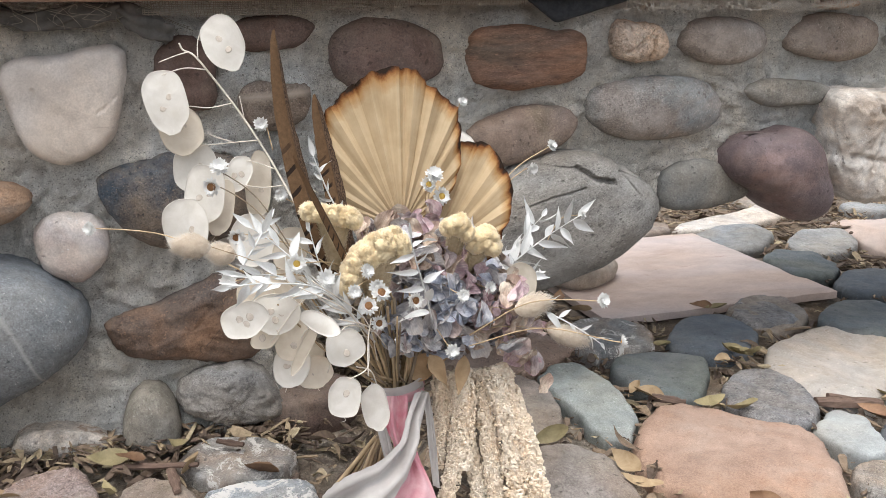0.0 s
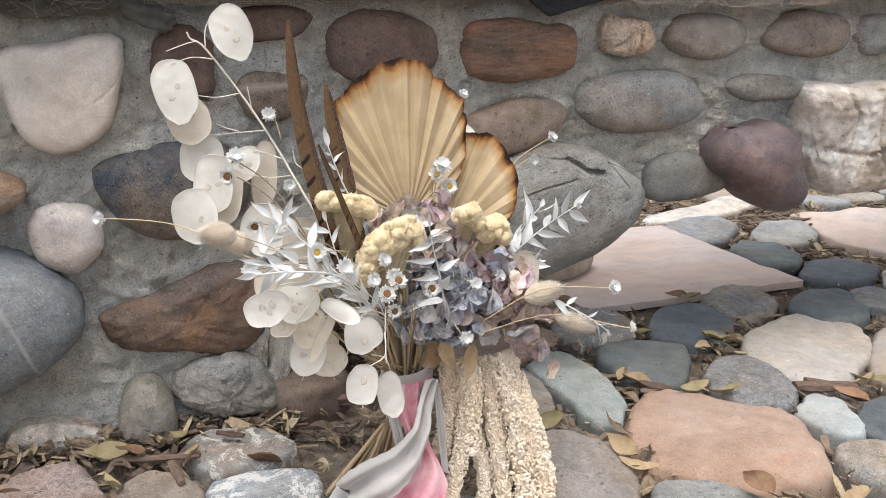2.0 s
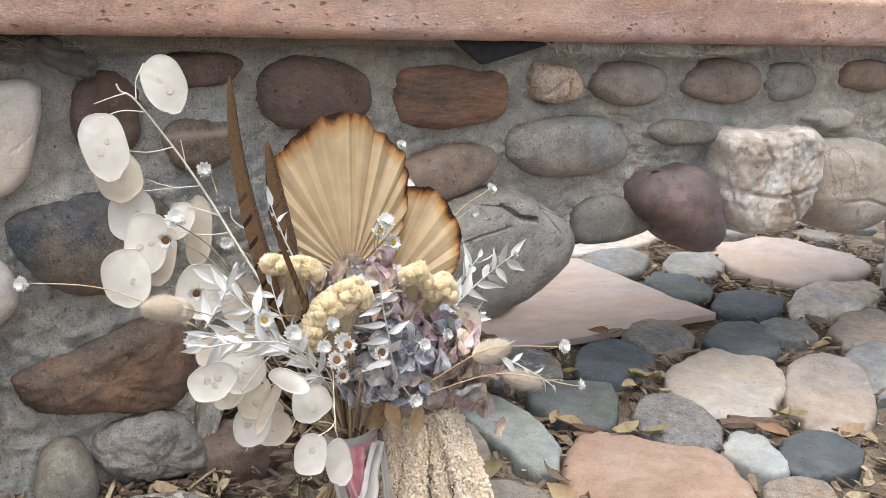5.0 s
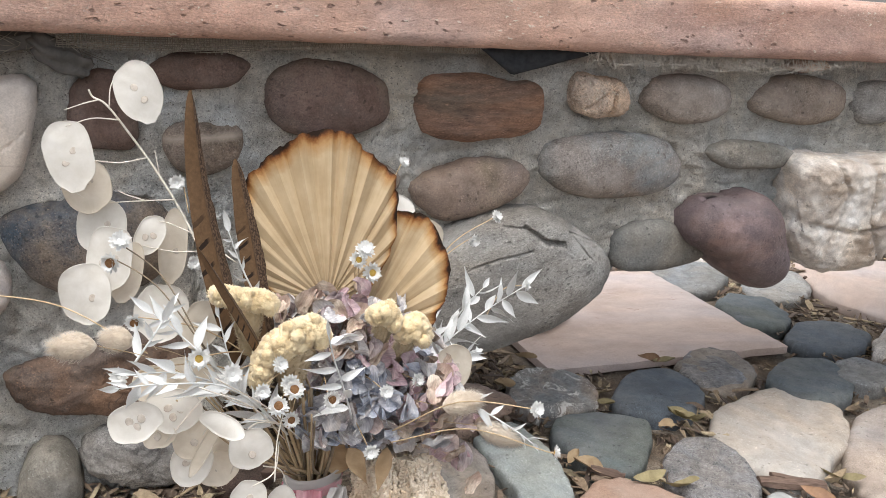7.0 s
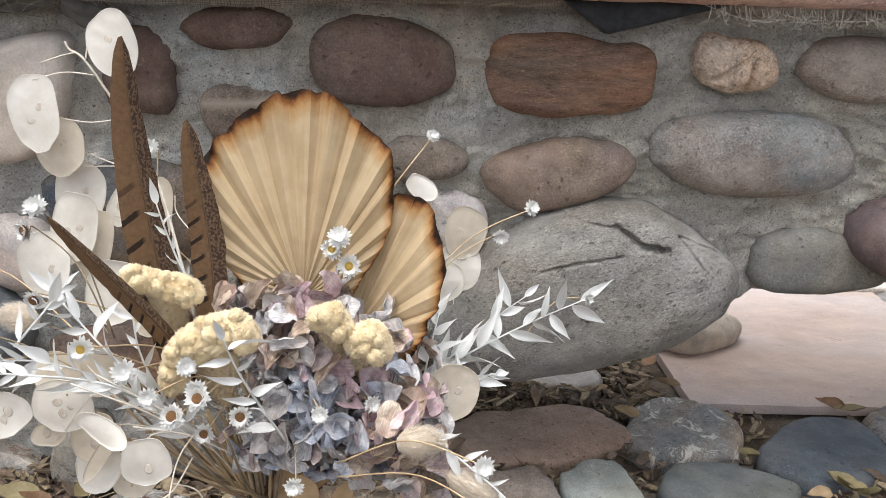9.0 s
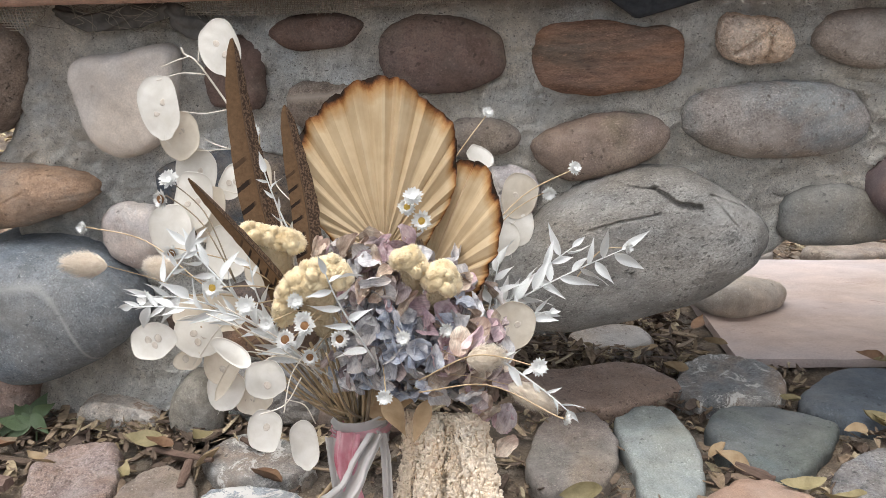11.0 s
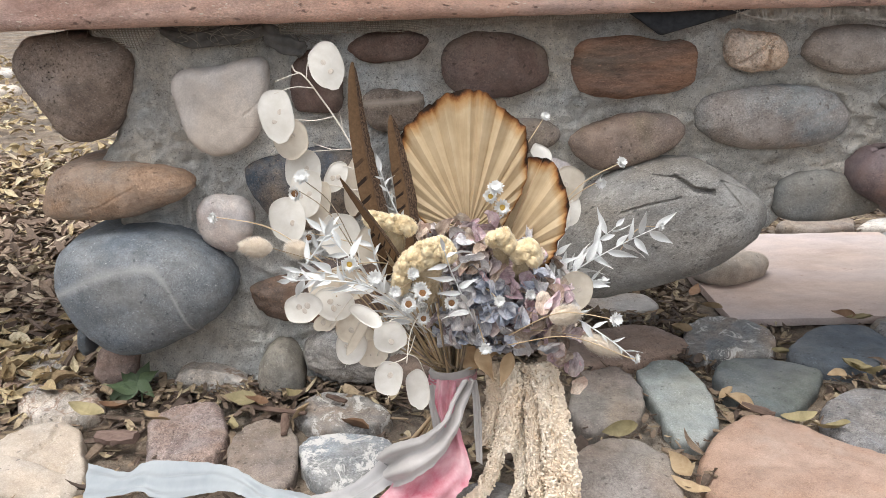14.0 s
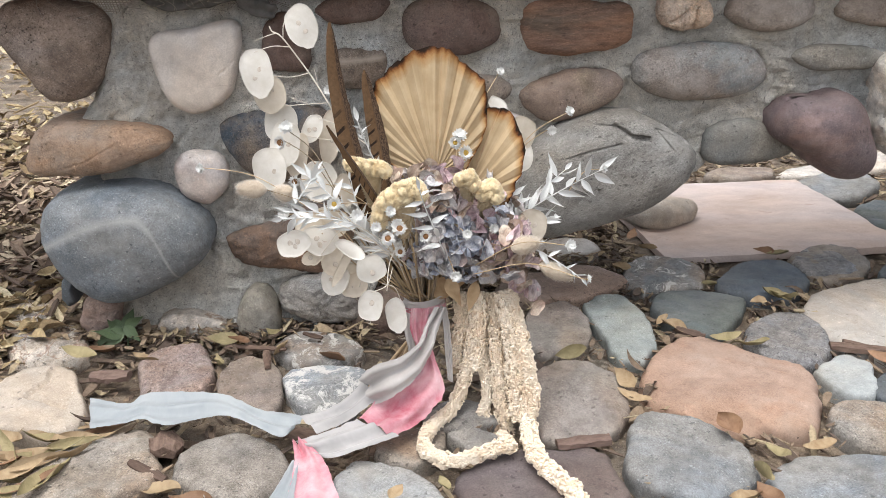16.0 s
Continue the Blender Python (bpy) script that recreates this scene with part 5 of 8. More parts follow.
def smooth_path(pts, n=8):
    pts = [Vector(p) for p in pts]
    if len(pts) == 2:
        return [pts[0].lerp(pts[1], k / n) for k in range(n + 1)]
    out = []
    ext = [pts[0] * 2 - pts[1], *pts, pts[-1] * 2 - pts[-2]]
    for a, b, c, d in zip(ext, ext[1:], ext[2:], ext[3:]):
        for k in range(n):
            t = k / n
            out.append(0.5 * (2 * b + (c - a) * t + (2 * a - 5 * b + 4 * c - d) * t * t + (3 * b - a - 3 * c + d) * t ** 3))
    out.append(pts[-1])
    return out


def tube(bm, pts, r0, r1, sides=6, n=6):
    path = smooth_path(pts, n)
    last = None
    for i, p in enumerate(path):
        d = (path[min(i + 1, len(path) - 1)] - path[max(i - 1, 0)]).normalized()
        u = d.orthogonal().normalized() if last is None else (last - d * last.dot(d)).normalized()
        last = u
        w = d.cross(u)
        r = r0 + (r1 - r0) * i / (len(path) - 1)
        ring = [bm.verts.new(p + r * (math.cos(2 * math.pi * k / sides) * u + math.sin(2 * math.pi * k / sides) * w)) for k in range(sides)]
        if i:
            for k in range(sides):
                bm.faces.new((prev[k], prev[(k + 1) % sides], ring[(k + 1) % sides], ring[k]))
        else:
            bm.faces.new(ring[::-1])
        prev = ring
    bm.faces.new(prev)
    return bm


def stem(name, pts, r0=0.0012, r1=0.0008, mat="straw", label=""):
    return piece(name, tube(bmesh.new(), pts, r0, r1), P_[mat], None, label)


# -- palm fans
def along(x, table):
    """Straight pieces through (x, value) pairs."""
    for (x0, v0), (x1, v1) in zip(table, table[1:]):
        if x <= x1:
            return v0 + (v1 - v0) * (x - x0) / (x1 - x0)
    return table[-1][1]


def palm_fan(root, toward, radii, folds, label, seed, split=None):
    """radii: how far the rim lies from the root in millimetres, by angle from upright; folded like a paper fan."""
    bm = bmesh.new()
    uvl = bm.loops.layers.uv.new("UVMap")
    a0, a1 = radii[0][0], radii[-1][0]
    per, rings = 8, 18
    n = folds * per
    cols = []
    info = {}
    rn = random.Random(seed)
    jag = [rn.uniform(-0.014, 0.010) for _ in range(folds + 1)]
    skew = [rn.uniform(0.55, 1.35) for _ in range(folds + 1)]
    peak = [rn.choice((0.3, 0.36, 0.64, 0.7, 0.5)) for _ in range(folds + 1)]
    for i in range(n + 1):
        ang = a0 + (a1 - a0) * i / n
        k = min(i // per, folds)
        u = i / per - k
        ridge = 1 - (u / peak[k] if u < peak[k] else (1 - u) / (1 - peak[k]))
        R = along(ang, radii) * 0.001015 * (1 + jag[k] - 0.012 * ridge + rn.uniform(-0.006, 0.006))
        col = []
        for j in range(rings + 1):
            v = j / rings
            r = R * (0.03 + 0.97 * v)
            t = radians(ang)
            pleat = 0.0058 * (v ** 0.85) * (R / 0.13) * skew[k]
            if split is not None and abs(ang - split) < 1.6:
                pleat *= 2.6
            deep = pleat * (0.5 - ridge) - 0.005 * v * v * math.cos(t * 0.7) + 0.0035 * noise.noise(Vector((ang * 0.03, v * 1.6, seed)))
            deep += 0.0022 * max(0, v - 0.9) * 10 * noise.noise(Vector((ang * 0.35, v * 3, seed)))
            vert = bm.verts.new((r * math.sin(t), r * math.cos(t), deep))
            info[vert] = (i / n, v)
            col.append(vert)
        cols.append(col)
    for A, B in zip(cols, cols[1:]):
        for j in range(rings):
            f = bm.faces.new((A[j], B[j], B[j + 1], A[j + 1]))
            for lp in f.loops:
                lp[uvl].uv = info[lp.vert]
    ob = at_part("palm_fan", bm, P_["fan"], facing(root, toward), label, smooth=False)
    sol = ob.modifiers.new("thickness", "SOLIDIFY")
    sol.thickness = 0.0007
    return ob


palm_fan((0.2005, 0.741, 0.2915), (0.03, -0.98, 0.12),
         [(-92, 40), (-76, 48), (-66, 66), (-54, 81), (-46, 98), (-39, 117), (-31, 125), (-26, 126), (-20, 130.5), (-10, 140.5), (-2, 144), (6, 139), (9, 134.5), (13, 130), (22, 123), (28, 117.5), (32, 110), (37, 97), (41, 90), (48, 77), (56, 62), (64, 47), (72, 40), (88, 32)],
         19, "pleated straw-coloured palm fan with a singed brown rim", 3, 5.5)
palm_fan((0.2305, 0.755, 0.255), (-0.66, -0.72, 0.22),
         [(-30, 80), (-8, 100), (7, 112), (14, 119), (20, 123), (28, 118), (36, 111), (46, 102), (54, 92), (62, 77), (80, 64), (90, 56), (102, 46), (122, 31)],
         14, "smaller pleated palm fan with a singed rim", 8)


# -- feathers
def feather(pts, width, toward, label):
    bm = bmesh.new()
    uvl = bm.loops.layers.uv.new("UVMap")
    path = smooth_path(pts, 10)
    z = Vector(toward).normalized()
    n = len(path) - 1
    rows, info = [], {}
    for i, p in enumerate(path):
        v = i / n
        d = (path[min(i + 1, n)] - path[max(i - 1, 0)]).normalized()
        x = d.cross(z).normalized()
        w = width * (1.002 - v) ** 0.41 * (0.72 + 0.28 * min(1, v * 2.2))
        row = []
        for k in range(9):
            u = k / 8
            s = (u - 0.5) * 2
            jag = 1 + (0.11 * noise.noise(Vector((v * 34, u, width * 99))) if k in (0, 8) else 0)
            vert = bm.verts.new(p + x * s * w * jag - d * abs(s) * w * 0.6 + z * (-0.22 * w * s * s + 0.0012 * (1 - abs(s))))
            info[vert] = (u, v)
            row.append(vert)
        rows.append(row)
    for A, B in zip(rows, rows[1:]):
        for k in range(8):
            f = bm.faces.new((A[k], A[k + 1], B[k + 1], B[k]))
            for lp in f.loops:
                lp[uvl].uv = info[lp.vert]
    vane = piece("feather", bm, P_["feather"], None, label)
    shaft = bmesh.new()
    tube(shaft, [p + z * 0.0012 for p in path[:-2:4]] + [path[-2]], 0.0007, 0.0002, 5, 3)
    sh = part("shaft", shaft, P_["quill"], vane)
    sh.matrix_basis = Matrix()
    return vane


feather([(0.1310, 0.69, 0.270), (0.1125, 0.70, 0.3300), (0.0975, 0.712, 0.4000), (0.0900, 0.7205, 0.4650)], 0.0205, (0.8, -0.6, 0.1), "tall brown barred pheasant feather")
feather([(0.1490, 0.705, 0.270), (0.1400, 0.725, 0.3282), (0.1305, 0.733, 0.377), (0.1232, 0.737, 0.4125)], 0.0150, (0.6, -0.8, 0.1), "short mottled brown feather")
feather([(0.1480, 0.668, 0.2680), (0.129, 0.648, 0.3090), (0.111, 0.627, 0.3460), (0.0923, 0.606, 0.3835)], 0.0082, (0.75, -0.5, 0.4), "narrow dark barred feather")


# -- papery seed discs
def disc_bm(w, h, seed):
    bm = bmesh.new()
    rn = random.Random(seed)
    e, tip = rn.uniform(2.1, 2.6), rn.uniform(0.02, 0.10)
    n, rings = 36, 8
    loops = [[bm.verts.new((0, 0, 0))]]
    for j in range(1, rings + 1):
        r = (j / rings) ** 0.8
        ring = []
        for k in range(n):
            t = 2 * math.pi * k / n
            c, s = math.cos(t), math.sin(t)
            x = w * math.copysign(abs(c) ** (2 / e), c)
            y = h * math.copysign(abs(s) ** (2 / e), s) * (1 + (tip if s < -0.97 else 0))
            wob = 1 + 0.10 * noise.noise(Vector((c * 1.3, s * 1.3, seed * 3.3)))
            q = Vector((x, y, 0)) * r * wob
            q.z = 0.10 * w * (r * r) * math.sin(t * 2 + seed) + 0.0006 * noise.noise(Vector((x * r * 130, y * r * 130, seed))) + (0.0006 if j == rings else 0)
            ring.append(bm.verts.new(q))
        loops.append(ring)
    for k in range(n):
        bm.faces.new((loops[0][0], loops[1][k], loops[1][(k + 1) % n]))
    for A, B in zip(loops[1:], loops[2:]):
        for k in range(n):
            bm.faces.new((A[k], B[k], B[(k + 1) % n], A[(k + 1) % n]))
    # the dry style at the foot of the disc
    if rn.random() < 0.6:
        tube(bm, [(0, -h * 1.0, 0), (w * rn.uniform(-0.1, 0.1), -h * 1.15, 0.0006), (w * rn.uniform(-0.25, 0.25), -h * rn.uniform(1.2, 1.38), 0.001)], 0.00035, 0.00015, 4, 2)
    # thickened rim
    rim = loops[-1]
    pts = [v.co.copy() for v in rim]
    tube_ring = []
    for k in range(n):
        o = pts[k].normalized() * 0.0003
        tube_ring.append([bm.verts.new(pts[k] + o * math.cos(a) + Vector((0, 0, 0.0003 * math.sin(a)))) for a in (0, 1.57, 3.14, 4.71)])
    for k in range(n):
        A, B = tube_ring[k], tube_ring[(k + 1) % n]
        for q in range(4):
            bm.faces.new((A[q], A[(q + 1) % 4], B[(q + 1) % 4], B[q]))
    return bm


def seed_bm(r):
    bm = bmesh.new()
    bmesh.ops.create_uvsphere(bm, u_segments=10, v_segments=6, radius=r)
    for v in bm.verts:
        v.co.z *= 0.03
        v.co.y *= 1.2
    return bm


seed_mesh = mesh_of("seed", seed_bm(0.0026), P_["seed"])
disc_count = [0]


def seed_disc(p, w, h, spin=0.0, yaw=0.0, tan=False, nod=0.0, seeds=2):
    disc_count[0] += 1
    s = disc_count[0]
    toward = (math.sin(radians(yaw)), -math.cos(radians(yaw)), 0.22 + nod)
    ob = at_part("seed_disc", disc_bm(w, h, s), P_["disctan" if tan else "disc"], facing(p, toward, spin), "papery tan seed disc" if tan else "papery white seed disc")
    rn = random.Random(s * 7)
    turn = rn.uniform(0, 6.28)
    for k in range(seeds):
        a = turn + k * 6.28 / max(seeds, 1)
        q = (math.cos(a) * 0.26 * w, math.sin(a) * 0.26 * h - 0.08 * h, 0.0001)
        under("seed", seed_mesh, ob, pose(*q, 0, 0, rn.uniform(0, 180)))
    return ob


seed_disc((0.0520, 0.800, 0.4510), 0.0181, 0.0239, -20, 0, False, 0.0, 2)
seed_disc((0.0020, 0.780, 0.4030), 0.0180, 0.0257, -12, 0, False, 0.0, 2)
seed_disc((0.0130, 0.790, 0.3760), 0.0189, 0.0202, -10, 0, True, 0.0, 1)
seed_disc((0.0230, 0.795, 0.3410), 0.0198, 0.0218, 0, 0, False, 0.0, 1)
seed_disc((0.0300, 0.765, 0.3240), 0.0173, 0.0257, 8, 0, False, 0.0, 2)
seed_disc((0.0420, 0.772, 0.3110), 0.0130, 0.0246, 10, 0, True, 0.0, 1)
seed_disc((0.0600, 0.785, 0.3370), 0.0111, 0.0163, 25, 0, False, 0.0, 2)
seed_disc((0.0780, 0.800, 0.3230), 0.0119, 0.0304, 5, 0, True, 0.0, 1)
seed_disc((0.0130, 0.753, 0.2990), 0.0186, 0.0243, -5, 0, False, 0.0, 2)
seed_disc((0.0690, 0.735, 0.2890), 0.0200, 0.0219, 12, 0, False, 0.0, 0)
seed_disc((0.1000, 0.730, 0.2800), 0.0150, 0.0187, 20, 0, True, 0.0, 0)
seed_disc((0.0550, 0.608, 0.2640), 0.0166, 0.0127, -18, 0, False, 0.0, 3)
seed_disc((0.0790, 0.632, 0.2580), 0.0182, 0.0153, 8, 0, False, 0.0, 3)
seed_disc((0.0700, 0.630, 0.2390), 0.0109, 0.0074, -20, 0, True, 0.0, 1)
seed_disc((0.0910, 0.640, 0.2320), 0.0127, 0.0162, 10, 0, True, 0.0, 1)
seed_disc((0.0910, 0.645, 0.2080), 0.0141, 0.0165, 15, 0, False, 0.0, 1)
seed_disc((0.1000, 0.632, 0.2270), 0.0046, 0.0218, 28, 0, True, 0.0, 0)
seed_disc((0.1090, 0.652, 0.1980), 0.0155, 0.0131, -15, 0, True, 0.0, 1)
seed_disc((0.1100, 0.660, 0.2110), 0.0089, 0.0089, 0, 0, True, 0.0, 0)
seed_disc((0.1300, 0.623, 0.2290), 0.0153, 0.0136, -12, 0, False, 0.0, 1)
seed_disc((0.1100, 0.612, 0.2550), 0.0166, 0.0072, 32, 0, False, 0.0, 0)
seed_disc((0.1290, 0.617, 0.1900), 0.0127, 0.0161, 5, 0, False, 0.0, 1)
seed_disc((0.1550, 0.628, 0.1730), 0.0106, 0.0188, -8, 0, False, 0.0, 0)
seed_disc((0.0870, 0.660, 0.2670), 0.0198, 0.0152, 10, 0, True, 0.0, 0)
seed_disc((0.0660, 0.655, 0.2670), 0.0151, 0.0128, 0, 0, True, 0.0, 0)
seed_disc((0.3119, 0.839, 0.3162), 0.0165, 0.0205, 10, 10, True, 0.0, 1)
seed_disc((0.3069, 0.833, 0.2893), 0.0185, 0.0190, 20, 10, False, 0.0, 0)
seed_disc((0.2980, 0.828, 0.2790), 0.0150, 0.0170, -25, 10, False, 0.0, 0)
seed_disc((0.3093, 0.72, 0.2382), 0.0181, 0.0200, 10, 10, True)
seed_disc((0.276, 0.805, 0.360), 0.0085, 0.0125, -55, 25, False, 0.2, 0)

# the bare branch that carries the discs, with its side twigs
branch = piece("branch", tube(bmesh.new(), [(0.015, 0.806, 0.4495), (0.018, 0.806, 0.4437), (0.027, 0.805, 0.439), (0.040, 0.803, 0.4229), (0.063, 0.797, 0.3907), (0.086, 0.785, 0.3534), (0.1061, 0.76, 0.3157), (0.127, 0.73, 0.2774)], 0.0008, 0.0012), P_["twig"], None, "thin bleached branch")
for pts in ([(0.030, 0.804, 0.4371), (0.031, 0.81, 0.452), (0.038, 0.818, 0.4661)], [(0.037, 0.803, 0.4269), (0.018, 0.795, 0.4287), (0.000, 0.784, 0.4236)],
            [(0.058, 0.797, 0.3983), (0.038, 0.79, 0.3952), (0.020, 0.784, 0.3975)], [(0.079, 0.788, 0.366), (0.057, 0.792, 0.3639), (0.019, 0.796, 0.36)],
            [(0.056, 0.79, 0.3647), (0.044, 0.79, 0.3685), (0.036, 0.79, 0.3722)], [(0.022, 0.805, 0.4419), (0.012, 0.804, 0.4389), (-0.003, 0.803, 0.433)],
            [(0.068, 0.795, 0.3797), (0.066, 0.796, 0.3933), (0.064, 0.797, 0.4044)], [(0.098, 0.768, 0.3284), (0.079, 0.775, 0.3257), (0.054, 0.78, 0.3293)],
            [(0.092, 0.775, 0.3419), (0.075, 0.785, 0.3469), (0.067, 0.787, 0.3479)], [(0.1261, 0.75, 0.3247), (0.1039, 0.77, 0.3372), (0.1008, 0.775, 0.3494)]):
    tw = part("twig", tube(bmesh.new(), pts, 0.0006, 0.0004, 5), P_["twig"], branch)

# thin stalks of the lower discs
for a, b, c in (((0.073, 0.63, 0.2342), (0.1091, 0.63, 0.273), (0.1521, 0.66, 0.2307)), ((0.093, 0.65, 0.2002), (0.1059, 0.64, 0.2418), (0.1594, 0.67, 0.2163)),
                ((0.1174, 0.63, 0.2059), (0.1313, 0.63, 0.2431), (0.1618, 0.66, 0.2248)), ((0.098, 0.625, 0.289), (0.1179, 0.63, 0.2631), (0.1521, 0.66, 0.2382)),
                ((0.1306, 0.604, 0.2106), (0.1463, 0.615, 0.2139), (0.1522, 0.64, 0.2231)), ((0.1604, 0.644, 0.182), (0.1537, 0.64, 0.1996), (0.1408, 0.635, 0.2068)),
                ((0.1462, 0.61, 0.2092), (0.1488, 0.625, 0.232), (0.1559, 0.65, 0.2414)), ((0.1248, 0.62, 0.2542), (0.1521, 0.64, 0.2378), (0.1745, 0.67, 0.2045)),
                ((0.095, 0.61, 0.285), (0.1328, 0.63, 0.2566), (0.1605, 0.67, 0.2067)), ((0.1053, 0.62, 0.2863), (0.1486, 0.64, 0.2455), (0.168, 0.68, 0.1859))):
    stem("disc_stalk", [a, b, c], 0.0005, 0.0005, "twig")


# -- celosia crests
BALL = bmesh.new()
bmesh.ops.create_icosphere(BALL, subdivisions=3, radius=1.0)
BALL_V = [v.co.normalized() for v in BALL.verts]
BALL_F = [tuple(v.index for v in f.verts) for f in BALL.faces]
BALL.free()


def fuzz(bm, pts_normals, length, r, rn, bend=0.35):
    """Short soft hairs."""
    for p, nrm in pts_normals:
        d = (nrm + Vector((rn.uniform(-1, 1), rn.uniform(-1, 1), rn.uniform(-1, 1))) * bend).normalized()
        u = d.orthogonal().normalized()
        w = d.cross(u)
        L = length * rn.uniform(0.6, 1.2)
        base = [bm.verts.new(p + r * (math.cos(a) * u + math.sin(a) * w)) for a in (0, 2.09, 4.19)]
        tip = bm.verts.new(p + d * L)
        for k in range(3):
            bm.faces.new((base[k], base[(k + 1) % 3], tip))


def clumps(centres, radius, seed, hairs=60, hair=0.0022):
    """A velvety mass of rounded clumps, covered in down."""
    bm = bmesh.new()
    rn = random.Random(seed)
    for c, k in centres:
        c = Vector(c)
        vs = []
        for nrm in BALL_V:
            vs.append(bm.verts.new(nrm * (radius * k) * (1 + 0.30 * noise.noise(nrm * 2.6 + Vector((seed, k * 9, c.x * 90))) + 0.22 * noise.noise(nrm * 6 + Vector((seed, k * 5, c.z * 90)))) + c))
        for f in BALL_F:
            bm.faces.new([vs[i] for i in f])
        hp = []
        for _ in range(hairs):
            nrm = Vector((rn.gauss(0, 1), rn.gauss(0, 1), rn.gauss(0, 1))).normalized()
            hp.append((c + nrm * radius * k * 0.97, nrm))
        fuzz(bm, hp, hair, 0.00035, rn)
    return bm


def celosia(arc, radius, neck, label, seed):
    """A crested head: a rope of velvety lobes over a fuzzy, fan-shaped neck."""
    rn = random.Random(seed)
    path = smooth_path(arc, 3)
    cs = []
    for i, p in enumerate(path):
        cs.append((p + Vector((0, 0.003, 0)), 0.8))
        for dy, dz in ((-0.9, -0.35), (-0.75, 0.30), (-0.25, 0.75), (0.4, 0.8)):
            if rn.random() < 0.8:
                jit = Vector((rn.uniform(-1, 1), rn.uniform(-1, 1), rn.uniform(-1, 1))) * 0.28
                cs.append((p + (Vector((0, dy, dz)) + jit) * radius * 0.62, rn.uniform(0.30, 0.46)))
    middle = sum(path, Vector()) / len(path)
    for p in path[1::2]:
        for f in (0.4, 0.75):
            cs.append((p.lerp(middle, f) + Vector((rn.uniform(-0.2, 0.2) * radius, -0.002, -0.1 * radius)), rn.uniform(0.5, 0.62)))
    head = piece("celosia_head", clumps(cs, radius, seed, 340, 0.0020), P_["celosia"], None, label)
    nb = bmesh.new()
    mid = sum((Vector(a) for a in arc), Vector()) / len(arc)
    axis = Vector(neck) - mid
    wide = max(radius * 0.9, (Vector(arc[-1]) - Vector(arc[0])).length * 0.40)
    rows = []
    for j in range(9):
        t = j / 8
        c = mid + axis * t + Vector((0, 0.002, 0))
        rx, ry = wide + (radius * 0.45 - wide) * t ** 0.8, radius * (0.75 - 0.35 * t)
        rows.append([nb.verts.new(c + Vector((math.cos(k * 0.3927) * rx, math.sin(k * 0.3927) * ry, 0))) for k in range(16)])
    for A, B in zip(rows, rows[1:]):
        for k in range(16):
            nb.faces.new((A[k], A[(k + 1) % 16], B[(k + 1) % 16], B[k]))
    hp = []
    for _ in range(2200):
        j, k = rn.randrange(8), rn.randrange(16)
        a, b = rows[j][k].co.lerp(rows[j][(k + 1) % 16].co, rn.random()), rows[j + 1][k].co
        p = a.lerp(b, rn.random())
        out = Vector((math.cos(k * 0.3927), math.sin(k * 0.3927), 0))
        hp.append((p, (out - axis.normalized() * 0.9).normalized()))
    fuzz(nb, hp, 0.0034, 0.00022, rn, 0.25)
    part("neck", nb, P_["celstem"], head, "fuzzy tan neck")
    return head


celosia([(0.1383, 0.65, 0.2686), (0.143, 0.65, 0.2884), (0.158, 0.652, 0.3012), (0.1752, 0.655, 0.3054), (0.1814, 0.655, 0.2973)], 0.01133, (0.1643, 0.67, 0.2437), "pale yellow celosia crest", 11)
celosia([(0.1093, 0.667, 0.3274), (0.123, 0.668, 0.3245), (0.1394, 0.668, 0.3224), (0.1453, 0.668, 0.3191)], 0.00921, (0.1321, 0.68, 0.2751), "pale yellow celosia crest", 12)
celosia([(0.2241, 0.664, 0.3098), (0.2329, 0.664, 0.3124), (0.2389, 0.664, 0.3038)], 0.00949, (0.2328, 0.69, 0.2636), "small pale yellow celosia tuft", 13)
celosia([(0.2481, 0.664, 0.2953), (0.256, 0.664, 0.3023), (0.2621, 0.664, 0.2926)], 0.01091, (0.2475, 0.69, 0.2588), "small pale yellow celosia tuft", 14)


# -- hydrangea
def petal_bm(kind, seed):
    """A dry petal: rounded, creased, cupped (0), folded (1) or rolled to a tube (2)."""
    bm = bmesh.new()
    rn = random.Random(seed)
    n, m = 8, 9
    rows = []
    for j in range(m + 1):
        v = j / m
        half = 0.5 * (math.sin(math.pi * min(1, v * 0.93 + 0.05)) ** 0.6)
        row = []
        for i in range(n + 1):
            s = (i / n - 0.5) * 2
            x, y = s * half * (0.9 if kind < 2 else 0.75), v * 1.1
            if kind == 0:
                p = Vector((x, y, 0.22 * x * x * 4 * (0.5 + v) + 0.18 * v * v))
            elif kind == 1:
                p = Vector((x * 0.75, y, abs(x) * 0.95 - 0.15 * v * v))
            else:
                a = s * 2.5 * (half / 0.5)
                p = Vector((0.17 * math.sin(a) * (1 + 0.15 * s), y * 1.05, 0.17 * (1 - math.cos(a)) + 0.15 * v * v))
            p.z += 0.16 * noise.noise(Vector((x * 3.2, y * 3.2, seed))) + 0.05 * noise.noise(Vector((x * 9, y * 9, seed)))
            p.x += 0.06 * noise.noise(Vector((y * 5, seed, x * 3)))
            p.z += 0.07 * math.sin(v * 9 + seed + s * 2) * abs(s) ** 2
            p.y += 0.05 * noise.noise(Vector((x * 6, seed, 2.0)))
            row.append(bm.verts.new(p))
        rows.append(row)
    for A, B in zip(rows, rows[1:]):
        for i in range(n):
            bm.faces.new((A[i], A[i + 1], B[i + 1], B[i]))
    return bm


